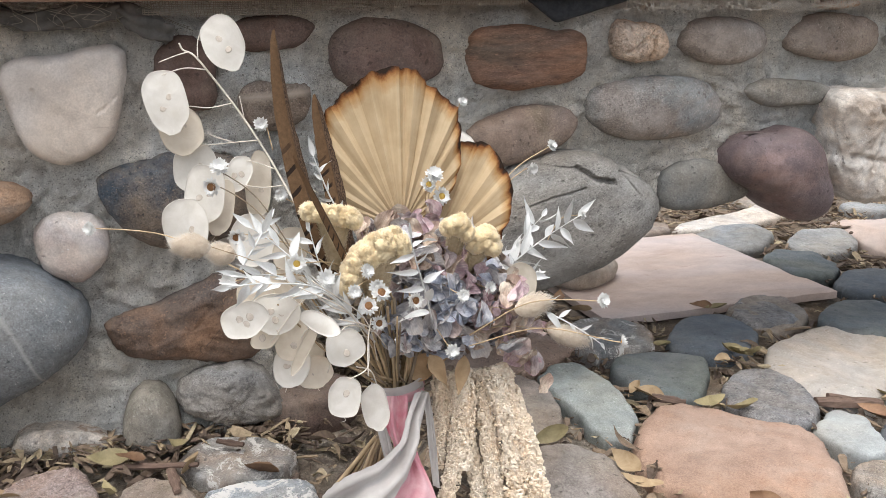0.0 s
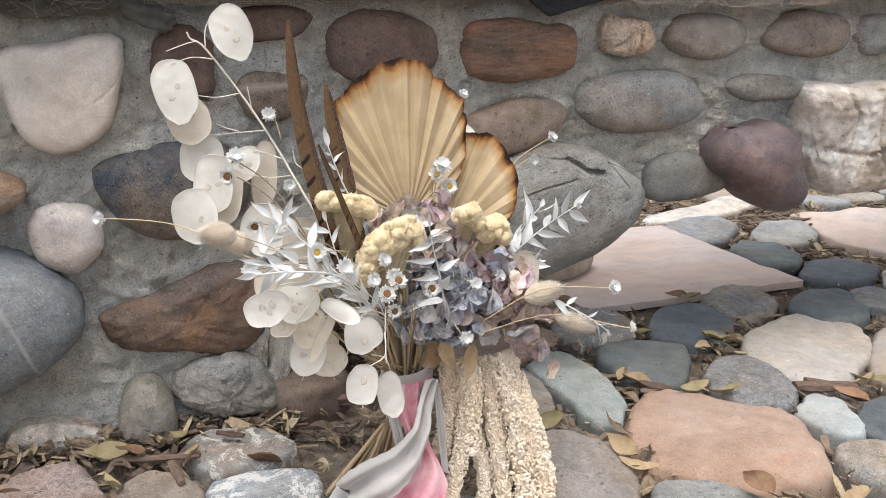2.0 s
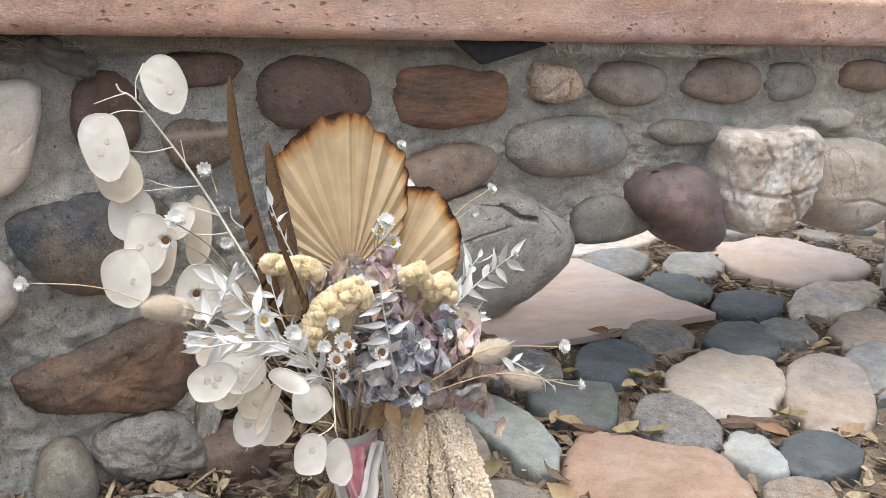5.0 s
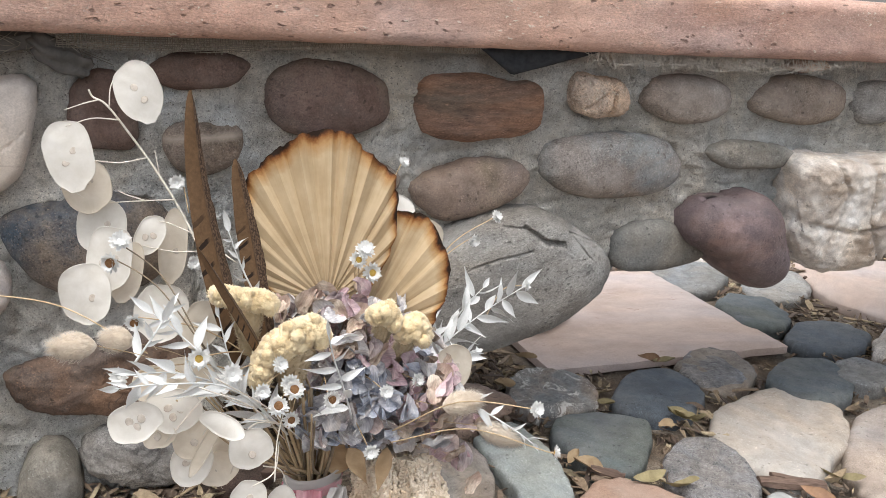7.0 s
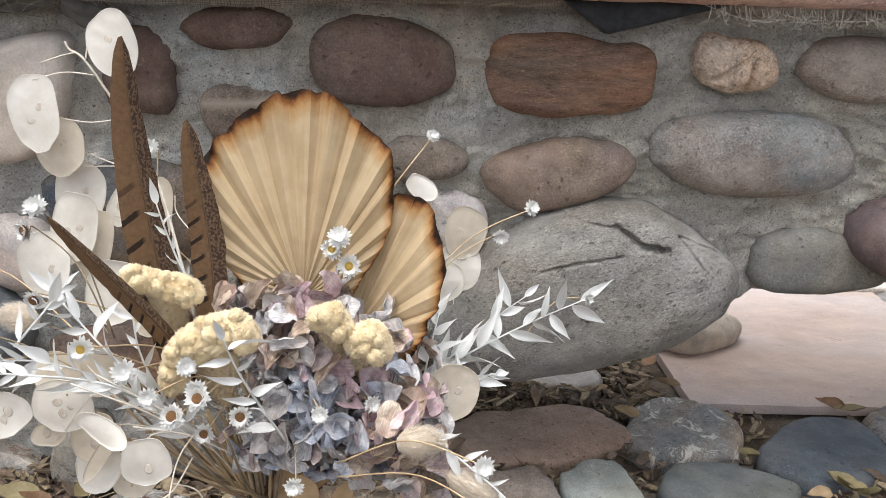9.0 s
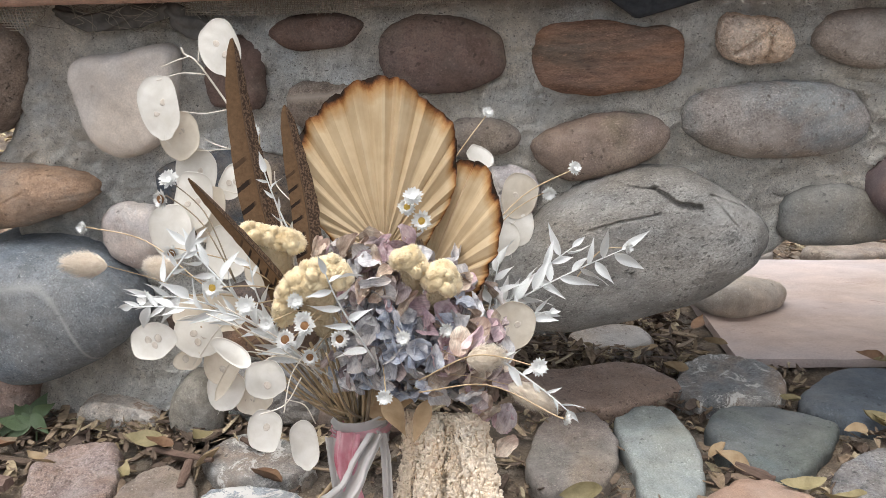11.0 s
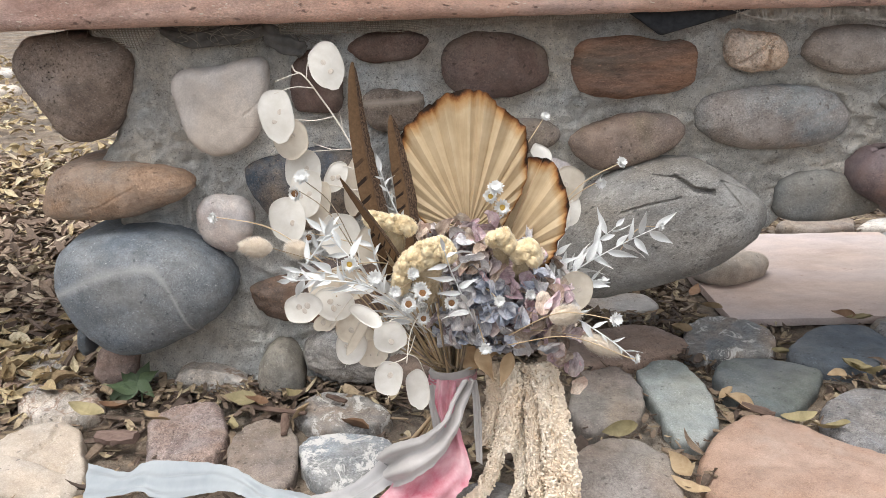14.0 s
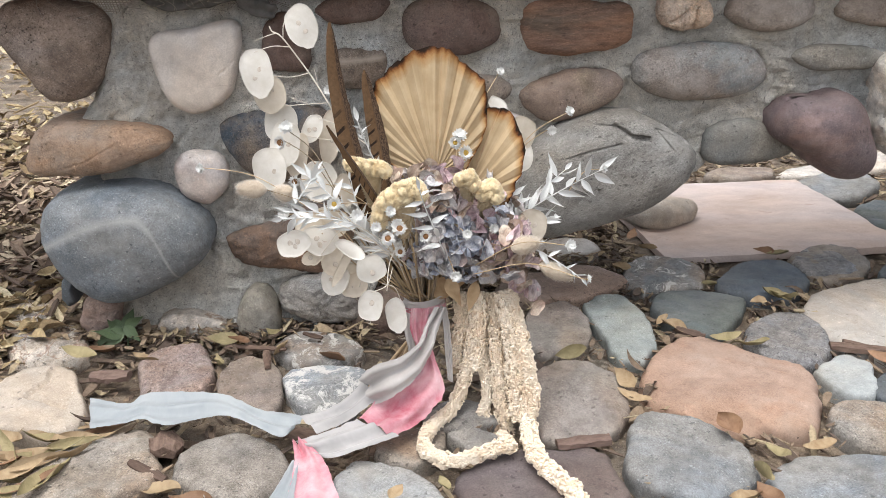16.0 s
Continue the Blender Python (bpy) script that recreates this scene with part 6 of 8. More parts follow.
hyd_kinds = ("hydblue", "hydpurple", "hydpink", "hydtan", "hydgrey")
petal_meshes = {(h, k, s): mesh_of("petal", petal_bm(k, 10 * s + k), P_[h]) for h in hyd_kinds for k in range(3) for s in range(4)}
hydrangea = new("hydrangea")
hydrangea.parent = bouquet
hydrangea.matrix_parent_inverse = UNDO
tagged(hydrangea, "faded hydrangea head, dusty blue, purple, pink and tan petals")
HC = Vector((0.2383, 0.715, 0.2383))
rn = random.Random(21)
for i in range(400):
    u = Vector((rn.gauss(0, 1), rn.gauss(0, 1) - 0.55, rn.gauss(0, 1))).normalized()
    if u.y > 0.35:
        u.y *= -1
    shell = rn.uniform(0.72, 1.0) if i % 3 else rn.uniform(0.45, 0.75)
    wide = Vector((0.069, 0.062, 0.074))
    p = HC + Vector((u.x * wide.x, u.y * wide.y, u.z * wide.z)) * shell
    fx, fz = u.x * shell, u.z * shell
    p.x -= 0.03 * max(0, fz) + 0.012 * min(0, fz)
    if fz > 0.35 and fx > 0.1:
        p.y += 0.02
    p.z = max(p.z, 0.184 + 0.02 * rn.random())
    if fz > 0.45:
        bag = ["hydpurple", "hydtan", "hydgrey", "hydtan", "hydpink", "hydgrey"]
    elif fx < 0.05:
        bag = ["hydblue", "hydblue", "hydgrey", "hydgrey", "hydpurple", "hydblue"]
    elif fz < -0.35:
        bag = ["hydgrey", "hydtan", "hydgrey", "hydblue", "hydpurple"]
    else:
        bag = ["hydpurple", "hydpink", "hydtan", "hydtan", "hydgrey", "hydpink", "hydblue"]
    kind = rn.choice((0, 0, 1, 1, 2, 2, 2))
    size = rn.uniform(0.013, 0.024)
    spin = rn.uniform(0, 360)
    lean = (u + Vector((rn.uniform(-1, 1), rn.uniform(-1, 1), rn.uniform(-1, 1))) * 0.7).normalized()
    if abs(lean.z) > 0.97:
        lean.x += 0.3
    me = petal_meshes[rn.choice(bag), kind, rn.randrange(4)]
    under("petal", me, hydrangea, facing(p, lean, spin) @ Matrix.Translation((0, -size * 0.5, 0)) @ Matrix.Scale(size, 4))


# looser dry petals on the outer side
for i in range(46):
    p = Vector((0.2862, 0.68, 0.2244)) + Vector((rn.gauss(0, 0.014), rn.gauss(0, 0.014), rn.gauss(0, 0.022)))
    size = rn.uniform(0.015, 0.025)
    lean = Vector((rn.uniform(-0.5, 0.9), -0.7, rn.uniform(-0.5, 0.8))).normalized()
    me = petal_meshes[rn.choice(["hydtan", "hydpink", "hydtan", "hydgrey", "hydpurple"]), rn.choice((0, 0, 1, 2)), rn.randrange(4)]
    under("petal", me, hydrangea, facing(p, lean, rn.uniform(0, 360)) @ Matrix.Translation((0, -size * 0.5, 0)) @ Matrix.Scale(size, 4))

# and on the inner side, down to the stems
for i in range(60):
    p = Vector((0.196, 0.668, 0.226)) + Vector((rn.gauss(0, 0.013), rn.gauss(0, 0.010), rn.gauss(0, 0.011)))
    size = rn.uniform(0.014, 0.024)
    lean = Vector((rn.uniform(-0.9, 0.4), -0.7, rn.uniform(-0.5, 0.7))).normalized()
    me = petal_meshes[rn.choice(["hydblue", "hydblue", "hydgrey", "hydpurple", "hydgrey"]), rn.choice((0, 1, 1, 2)), rn.randrange(4)]
    under("petal", me, hydrangea, facing(p, lean, rn.uniform(0, 360)) @ Matrix.Translation((0, -size * 0.5, 0)) @ Matrix.Scale(size, 4))

# petals that reach up over the roots of the fans
for i in range(46):
    f = rn.random()
    p = Vector((0.1527, 0.705, 0.2971)).lerp(Vector((0.2245, 0.705, 0.3088)), f) + Vector((rn.gauss(0, 0.006), rn.uniform(-0.012, 0.012), rn.gauss(-0.006, 0.009)))
    size = rn.uniform(0.013, 0.022)
    lean = Vector((rn.uniform(-0.8, 0.8), -0.7, rn.uniform(-0.3, 0.9))).normalized()
    me = petal_meshes[rn.choice(["hydpurple", "hydpink", "hydpink", "hydtan", "hydtan", "hydgrey"]), rn.choice((0, 1, 1, 2)), rn.randrange(4)]
    under("petal", me, hydrangea, facing(p, lean, rn.uniform(0, 360)) @ Matrix.Translation((0, -size * 0.5, 0)) @ Matrix.Scale(size, 4))


# -- daisies
def daisy_petals(seed, count=15, layers=3):
    bm = bmesh.new()
    rn = random.Random(seed)
    for lay in range(layers):
        for k in range(count):
            a = 2 * math.pi * (k + 0.5 * lay) / count + rn.uniform(-0.12, 0.12)
            R = (1.0 - 0.17 * lay) * rn.uniform(0.88, 1.06)
            up = 0.12 + 0.24 * lay + rn.uniform(-0.08, 0.12)
            d, s = Vector((math.cos(a), math.sin(a), 0)), Vector((-math.sin(a), math.cos(a), 0))
            prof = [(0.15, 0.08), (0.5, 0.16), (0.8, 0.13), (1.0, 0.015)]
            rows = []
            for r, w in prof:
                z = up * r * r + 0.04 * lay
                rows.append((bm.verts.new(d * R * r - s * w + Vector((0, 0, z + 0.04))), bm.verts.new(d * R * r + Vector((0, 0, z))), bm.verts.new(d * R * r + s * w + Vector((0, 0, z + 0.04)))))
            for A, B in zip(rows, rows[1:]):
                bm.faces.new((A[0], A[1], B[1], B[0]))
                bm.faces.new((A[1], A[2], B[2], B[1]))
    return bm


def centre_bm():
    bm = bmesh.new()
    bmesh.ops.create_uvsphere(bm, u_segments=16, v_segments=10, radius=0.36)
    for v in bm.verts:
        v.co.z = v.co.z * 0.62 + 0.16
        v.co *= 1 + 0.09 * noise.noise(v.co * 14)
    return bm


daisy_meshes = [mesh_of("petals", daisy_petals(s), P_["petal"]) for s in range(4)]
centre_meshes = {k: mesh_of("centre", centre_bm(), P_[k]) for k in ("yellow", "brown", "petal")}
KNOT = Vector((0.1867, 0.69, 0.1579))
daisy_count = [0]


def daisy(p, r, toward, centre="petal", root=None, mat="straw"):
    daisy_count[0] += 1
    p = Vector(p)
    z = Vector(toward).normalized()
    root = Vector(root) if root else KNOT + Vector((0, 0, 0.06)) + (p - KNOT) * 0.25
    mid = p.lerp(root, 0.5) + Vector((0, 0.01, 0.01))
    ob = piece("daisy", tube(bmesh.new(), [p - z * 0.002, p - z * 0.006, mid, root], 0.0004, 0.0006, 5), P_[mat], None, "small white everlasting daisy on a thin stem")
    m = facing(p, toward, daisy_count[0] * 47) @ Matrix.Scale(r, 4)
    under("petals", daisy_meshes[daisy_count[0] % 4], ob, m)
    under("centre", centre_meshes[centre], ob, m @ Matrix.Scale({"petal": 0.75, "brown": 1.3}.get(centre, 1.05), 4))
    return ob


daisy((0.281, 0.831, 0.394), 0.0057, (0.3, -0.7, 0.6))
daisy((0.356, 0.776, 0.358), 0.0065, (0.4, -0.7, 0.5), root=(0.27, 0.74, 0.29))
daisy((0.336, 0.772, 0.337), 0.0065, (0.1, -0.9, -0.1), root=(0.27, 0.74, 0.28))
daisy((0.327, 0.584, 0.268), 0.0065, (0.2, -0.9, 0.4), root=(0.24, 0.65, 0.22))
daisy((0.346, 0.583, 0.232), 0.0057, (0.9, -0.3, 0.0), "yellow", root=(0.24, 0.65, 0.21))
daisy((0.095, 0.627, 0.298), 0.0080, (0, -0.95, 0.3), "yellow")
daisy((0.2335, 0.728, 0.3225), 0.0088, (0.1, -0.9, 0.3), "yellow", root=(0.225, 0.74, 0.27))
daisy((0.41, 0.812, 0.278), 0.0057, (0.7, -0.6, 0.2), root=(0.36, 0.79, 0.25))
daisy((-0.063, 0.748, 0.301), 0.0065, (-0.5, -0.8, 0.2), root=(0.06, 0.70, 0.27))
daisy((0.043, 0.69, 0.361), 0.0080, (0, -0.8, 0.6), mat="darkstem", root=(0.10, 0.66, 0.29))
daisy((0.037, 0.688, 0.346), 0.0080, (-0.5, -0.85, 0.0), "brown", mat="darkstem", root=(0.10, 0.66, 0.29))
daisy((0.2265, 0.728, 0.3420), 0.0088, (0, -0.7, 0.7), root=(0.225, 0.74, 0.27))
daisy((0.2215, 0.729, 0.3330), 0.0080, (0.1, -0.8, 0.5), "yellow", root=(0.225, 0.74, 0.27))
daisy((0.053, 0.66, 0.3124), 0.0072, (-0.1, -0.95, -0.2), "brown")
daisy((0.117, 0.63, 0.2838), 0.0080, (0.2, -0.85, 0.4))
daisy((0.1365, 0.615, 0.2771), 0.0061, (0.1, -0.95, 0.3))
daisy((0.1481, 0.62, 0.2626), 0.0080, (0, -0.8, 0.6), "brown")
daisy((0.16, 0.63, 0.2695), 0.0080, (0, -0.75, 0.6), "brown")
daisy((0.1601, 0.64, 0.2408), 0.0068, (0, -0.95, 0.2), "brown")
daisy((0.186, 0.625, 0.2635), 0.0072, (0.2, -0.95, 0.2), "brown")
daisy((0.23, 0.64, 0.2591), 0.0061, (0, -0.95, 0.3))
daisy((0.2178, 0.625, 0.2181), 0.0065, (0, -0.95, 0.2), root=(0.2, 0.69, 0.22))
daisy((0.081, 0.785, 0.3807), 0.0072, (0, -0.95, 0.3), root=(0.09, 0.77, 0.36))
daisy((0.045, 0.625, 0.2878), 0.0068, (-0.3, -0.9, 0.3))
daisy((0.1504, 0.64, 0.2849), 0.0068, (0.4, -0.8, 0.4))
daisy((0.1578, 0.635, 0.2726), 0.0072, (0, -0.9, 0.4))
daisy((0.2596, 0.66, 0.2577), 0.0061, (0.3, -0.9, 0.3))
daisy((0.095, 0.76, 0.3213), 0.0065, (0, -0.95, 0.3))


# -- bleached leaf sprays
def leaf_bm(seed, slim=0.26, fold=0.35, curl=0.3):
    bm = bmesh.new()
    rn = random.Random(seed)
    rows = []
    tw = rn.uniform(-1.8, 1.8)
    for j in range(11):
        v = j / 10
        w = slim * 0.5 * (math.sin(math.pi * v ** 0.72) ** 1.05) * (1.06 - 0.2 * v) + 0.006
        a = tw * v
        row = []
        for s in (-1, -0.5, 0, 0.5, 1):
            x, z = s * w, fold * w * abs(s) + curl * v * v * 0.5 * (1 if seed % 2 else -1) + 0.025 * noise.noise(Vector((v * 5, s, seed)))
            row.append(bm.verts.new((x * math.cos(a) - z * math.sin(a) * 0.3, v, z + x * math.sin(a))))
        rows.append(row)
    for A, B in zip(rows, rows[1:]):
        for k in range(4):
            bm.faces.new((A[k], A[k + 1], B[k + 1], B[k]))
    return bm


leaf_meshes = [mesh_of("leaf", leaf_bm(s, 0.22 + 0.045 * (s % 3), 0.55, 0.6), P_["whiteleaf"]) for s in range(7)]


def spray(pts, leaves, length, seed, spread=40, r=0.0009, toward=(0, -0.97, 0.25), start=0.12, least=0.5):
    rn = random.Random(seed)
    ob = piece("leaf_spray", tube(bmesh.new(), pts, r, r * 0.5, 5), P_["whiteleaf"], None, "spray of bleached white pointed leaves")
    path = smooth_path(pts, 12)
    z = Vector(toward).normalized()
    for k in range(leaves):
        f = start + (0.98 - start) * k / max(1, leaves - 1)
        i = min(int(f * (len(path) - 1)), len(path) - 2)
        d = (path[i + 1] - path[i]).normalized()
        sd = 1 if k % 2 else -1
        ang = radians(spread * rn.uniform(0.35, 1.5)) * sd * (0.15 if k == leaves - 1 else 1)
        side = d.cross(z).normalized()
        y = (d * math.cos(ang) + side * math.sin(ang) + z * rn.uniform(-0.5, 0.55)).normalized()
        zz = (z + side * rn.uniform(-1.1, 1.1) + Vector((0, 0, rn.uniform(-0.6, 1.0)))).normalized()
        x = y.cross(zz).normalized()
        zz = x.cross(y)
        m = Matrix((x, y, zz)).transposed().to_4x4()
        L = length * rn.uniform(least, least * 0.5 + 0.8) * (1 - 0.2 * f)
        under("leaf", leaf_meshes[rn.randrange(7)], ob, Matrix.Translation(path[i]) @ m @ Matrix.Scale(L, 4))
    return ob


spray([(0.2863, 0.735, 0.2362), (0.3228, 0.76, 0.2513), (0.3668, 0.79, 0.2649), (0.4075, 0.81, 0.2780)], 15, 0.0365, 31, 52, least=0.7)
spray([(0.2904, 0.74, 0.2383), (0.3097, 0.76, 0.2482), (0.3393, 0.785, 0.2688), (0.3616, 0.8, 0.282)], 11, 0.0350, 32, 52, least=0.7)
spray([(0.2874, 0.73, 0.2337), (0.291, 0.75, 0.2541), (0.2958, 0.77, 0.2754)], 8, 0.0330, 33, 50, least=0.7)
spray([(0.2918, 0.72, 0.2267), (0.3198, 0.735, 0.2409), (0.3413, 0.75, 0.2385)], 7, 0.0330, 38, 50, least=0.7)
spray([(0.1617, 0.665, 0.2143), (0.1261, 0.64, 0.2623), (0.083, 0.62, 0.2908), (0.050, 0.61, 0.2960)], 17, 0.0310, 34, 42)
spray([(0.1442, 0.66, 0.2369), (0.1075, 0.645, 0.282), (0.080, 0.65, 0.3088), (0.064, 0.66, 0.3190)], 13, 0.0300, 35)
spray([(0.158, 0.66, 0.2217), (0.1168, 0.625, 0.2752), (0.075, 0.605, 0.2911), (0.044, 0.6, 0.2918)], 15, 0.0300, 36, 40)
spray([(0.1437, 0.66, 0.2265), (0.1188, 0.655, 0.2787), (0.109, 0.665, 0.3145)], 8, 0.03223, 42)
spray([(0.2077, 0.65, 0.2327), (0.1949, 0.63, 0.2704), (0.1852, 0.62, 0.2975), (0.1796, 0.615, 0.3174)], 9, 0.03251, 37, 60)
spray([(0.1451, 0.685, 0.3072), (0.1320, 0.69, 0.3289), (0.1225, 0.693, 0.3510), (0.1165, 0.695, 0.368)], 8, 0.0218, 39)
spray([(0.2918, 0.66, 0.2409), (0.3152, 0.645, 0.2329), (0.3381, 0.635, 0.2205), (0.3518, 0.63, 0.2108)], 8, 0.02589, 40)
spray([(0.054, 0.63, 0.2949), (0.068, 0.64, 0.3135), (0.078, 0.65, 0.3284)], 7, 0.02751, 41)


# -- soft grass plumes
def plume(p, q, r, seed, root):
    """A bunny-tail plume from its neck p to its tip q."""
    p, q = Vector(p), Vector(q)
    rn = random.Random(seed)
    ax = (q - p)
    L = ax.length
    ax.normalize()
    u = ax.orthogonal().normalized()
    w = ax.cross(u)
    bm = bmesh.new()
    rows = []
    for j in range(13):
        v = j / 12
        rr = r * 0.8 * max(0.03, math.sin(math.pi * min(0.985, v ** 0.8)) ** 0.7)
        rows.append([bm.verts.new(p + ax * L * v + rr * (math.cos(k * 0.5236) * u + math.sin(k * 0.5236) * w)) for k in range(12)])
    for A, B in zip(rows, rows[1:]):
        for k in range(12):
            bm.faces.new((A[k], A[(k + 1) % 12], B[(k + 1) % 12], B[k]))
    hp = []
    for _ in range(1500):
        v = rn.random()
        rr = r * 0.8 * max(0.03, math.sin(math.pi * min(0.985, v ** 0.8)) ** 0.7)
        a = rn.uniform(0, 6.283)
        o = math.cos(a) * u + math.sin(a) * w
        hp.append((p + ax * L * v + o * rr * 0.95, (o * 0.55 + ax).normalized()))
    fuzz(bm, hp, r * 0.75, 0.00016, rn, 0.3)
    ob = piece("grass_plume", bm, P_["bunny"], None, "soft beige bunny-tail grass plume")
    part("stalk", tube(bmesh.new(), [p, p.lerp(Vector(root), 0.5) + Vector((0, 0, 0.006)), root], 0.0003, 0.0003, 5), P_["straw"], ob)
    return ob


plume((0.2772, 0.645, 0.2409), (0.3017, 0.632, 0.252), 0.01027, 51, (0.23, 0.67, 0.23))
plume((0.3076, 0.645, 0.2225), (0.3408, 0.635, 0.2105), 0.00937, 52, (0.23, 0.67, 0.21))
plume((0.0340, 0.597, 0.3230), (0.0110, 0.585, 0.3280), 0.0088, 53, (0.1, 0.64, 0.27))
plume((0.0520, 0.665, 0.2950), (0.0330, 0.660, 0.3010), 0.0092, 54, (0.12, 0.66, 0.26))



# -- hanging amaranth
ICO = bmesh.new()
bmesh.ops.create_icosphere(ICO, subdivisions=0 + 1, radius=1.0)
ICO_V = [v.co.copy() for v in ICO.verts]
ICO_F = [tuple(v.index for v in f.verts) for f in ICO.faces]
ICO.free()


def grain(bm, c, k, rn):
    """One small knobbly grain."""
    q = Vector((rn.uniform(0.55, 1.25), rn.uniform(0.55, 1.25), rn.uniform(0.55, 1.25))) * k
    vs = [bm.verts.new(c + Vector((v.x * q.x, v.y * q.y, v.z * q.z)) * rn.uniform(0.7, 1.3)) for v in ICO_V]
    for f in ICO_F:
        bm.faces.new([vs[i] for i in f])


def strand(pts, r, seed):
    """A hanging tail of tiny dry flowers, clustered in knots along its stalk."""
    r *= 0.74
    rn = random.Random(seed)
    path = smooth_path(pts, 10)
    bm = bmesh.new()
    along = 0.0
    hp = []
    for a, b in zip(path, path[1:]):
        L = (b - a).length
        ax = (b - a).normalized()
        for _ in range(max(1, int(L / (r * 0.0055)))):
            t = rn.random()
            d = Vector((rn.gauss(0, 1), rn.gauss(0, 1), rn.gauss(0, 1)))
            d = (d - ax * d.dot(ax)).normalized()
            p = a.lerp(b, t)
            lump = noise.noise(Vector((d.x * 1.9, d.y * 1.9, (along + L * t) / r * 1.05 + seed * 7)) + d * 0.5)
            c = p + d * r * (0.86 + 0.55 * lump + rn.uniform(-0.10, 0.08))
            grain(bm, c, r * rn.uniform(0.11, 0.20), rn)
            if rn.random() < 0.25:
                hp.append((c, d))
        along += L
    fuzz(bm, hp, r * 0.22, r * 0.03, rn, 0.6)
    tube(bm, pts, r * 0.70, r * 0.58, 10, 8)
    return piece("amaranth_strand", bm, P_["amaranth"], None, "hanging knobbly cream amaranth strand", smooth=False)


strand([(0.2282, 0.7, 0.1656), (0.228, 0.69, 0.129), (0.2241, 0.685, 0.1026), (0.2202, 0.683, 0.080)], 0.01016, 61)
strand([(0.2383, 0.695, 0.1655), (0.2406, 0.68, 0.1121), (0.2311, 0.665, 0.069), (0.2164, 0.65, 0.042), (0.1936, 0.6124, 0.045), (0.1834, 0.5844, 0.042), (0.1942, 0.5582, 0.042), (0.2201, 0.5495, 0.044), (0.2502, 0.5617, 0.046), (0.2778, 0.5714, 0.050)], 0.01033, 62)
strand([(0.2529, 0.7, 0.1596), (0.2528, 0.685, 0.1021), (0.26, 0.665, 0.054), (0.2537, 0.655, 0.034), (0.2704, 0.64, 0.013), (0.272, 0.5622, 0.050)], 0.00997, 63)
strand([(0.264, 0.695, 0.1673), (0.2686, 0.675, 0.1142), (0.2719, 0.655, 0.060), (0.2771, 0.645, 0.025), (0.2822, 0.64, 0.009)], 0.01088, 64)
strand([(0.2744, 0.69, 0.1707), (0.2839, 0.665, 0.1262), (0.2889, 0.65, 0.077), (0.2918, 0.635, 0.035)], 0.01423, 65)
strand([(0.2808, 0.69, 0.1707), (0.2943, 0.655, 0.124), (0.3051, 0.635, 0.071), (0.3013, 0.62, 0.036), (0.2987, 0.5491, 0.048), (0.316, 0.511, 0.046), (0.3279, 0.4926, 0.046), (0.3289, 0.4684, 0.046)], 0.01209, 66)
strand([(0.2456, 0.69, 0.1697), (0.2466, 0.68, 0.1406), (0.2456, 0.675, 0.1002), (0.2423, 0.67, 0.081)], 0.01281, 67)
strand([(0.2757, 0.685, 0.1729), (0.2826, 0.67, 0.1448), (0.2935, 0.655, 0.1099), (0.3002, 0.65, 0.084)], 0.01347, 68)


# -- stems
rn = random.Random(71)
FOOT = Vector((0.176, 0.7929, 0.030))
for k in range(34):
    a, rr = rn.uniform(0, 6.283), rn.uniform(0.2, 1.0) ** 0.5
    kn = KNOT + Vector((math.cos(a) * 0.017 * rr, math.sin(a) * 0.012 * rr, rn.uniform(-0.003, 0.003)))
    ft = Vector((0.168, 0.715, 0.03)) + Vector((-math.cos(a) * 0.036 * rr + rn.uniform(-0.008, 0.008) - 0.012, -math.sin(a) * 0.02 * rr, rn.uniform(-0.004, 0.006)))
    tp = KNOT + Vector((math.cos(a) * 0.055 * rr, math.sin(a) * 0.025 * rr - 0.005, rn.uniform(0.06, 0.1)))
    stem("stalk", [ft, kn.lerp(ft, 0.45) + Vector((0, 0, 0)), kn, tp], rn.uniform(0.0013, 0.0026), rn.uniform(0.0008, 0.0016), rn.choice(["straw", "straw", "straw", "darkstem"]), "dry straw-coloured stem")
for k in range(16):
    e = KNOT + Vector((rn.uniform(-0.11, -0.01), rn.uniform(-0.07, 0.0), rn.uniform(0.06, 0.13)))
    stem("stalk", [KNOT + Vector((rn.uniform(-0.014, 0.01), -0.005, 0.005)), KNOT.lerp(e, 0.5) + Vector((0, 0, -0.012)), e], 0.0012, 0.0007, rn.choice(["straw", "darkstem", "straw"]), "dry straw-coloured stem")


def broad_leaf(p, toward, spin, L, slim, mat, label):
    bm = leaf_bm(int(L * 9000), slim, 0.25, 0.35)
    bmesh.ops.scale(bm, vec=(L, L, L), verts=bm.verts)
    return at_part("dry_leaf", bm, P_[mat], facing(p, toward, spin), label)


broad_leaf((0.1903, 0.68, 0.1777), (0, -0.9, 0.4), 80, 0.05, 0.55, "dryleaf", "large crisp brown leaf under the flowers")
broad_leaf((0.2439, 0.675, 0.1906), (0.2, -0.9, 0.2), 200, 0.035, 0.4, "dryleaf", "small crisp brown leaf")
broad_leaf((0.2104, 0.67, 0.1958), (0, -0.9, 0.3), 150, 0.04, 0.45, "dryleaf", "small crisp brown leaf")


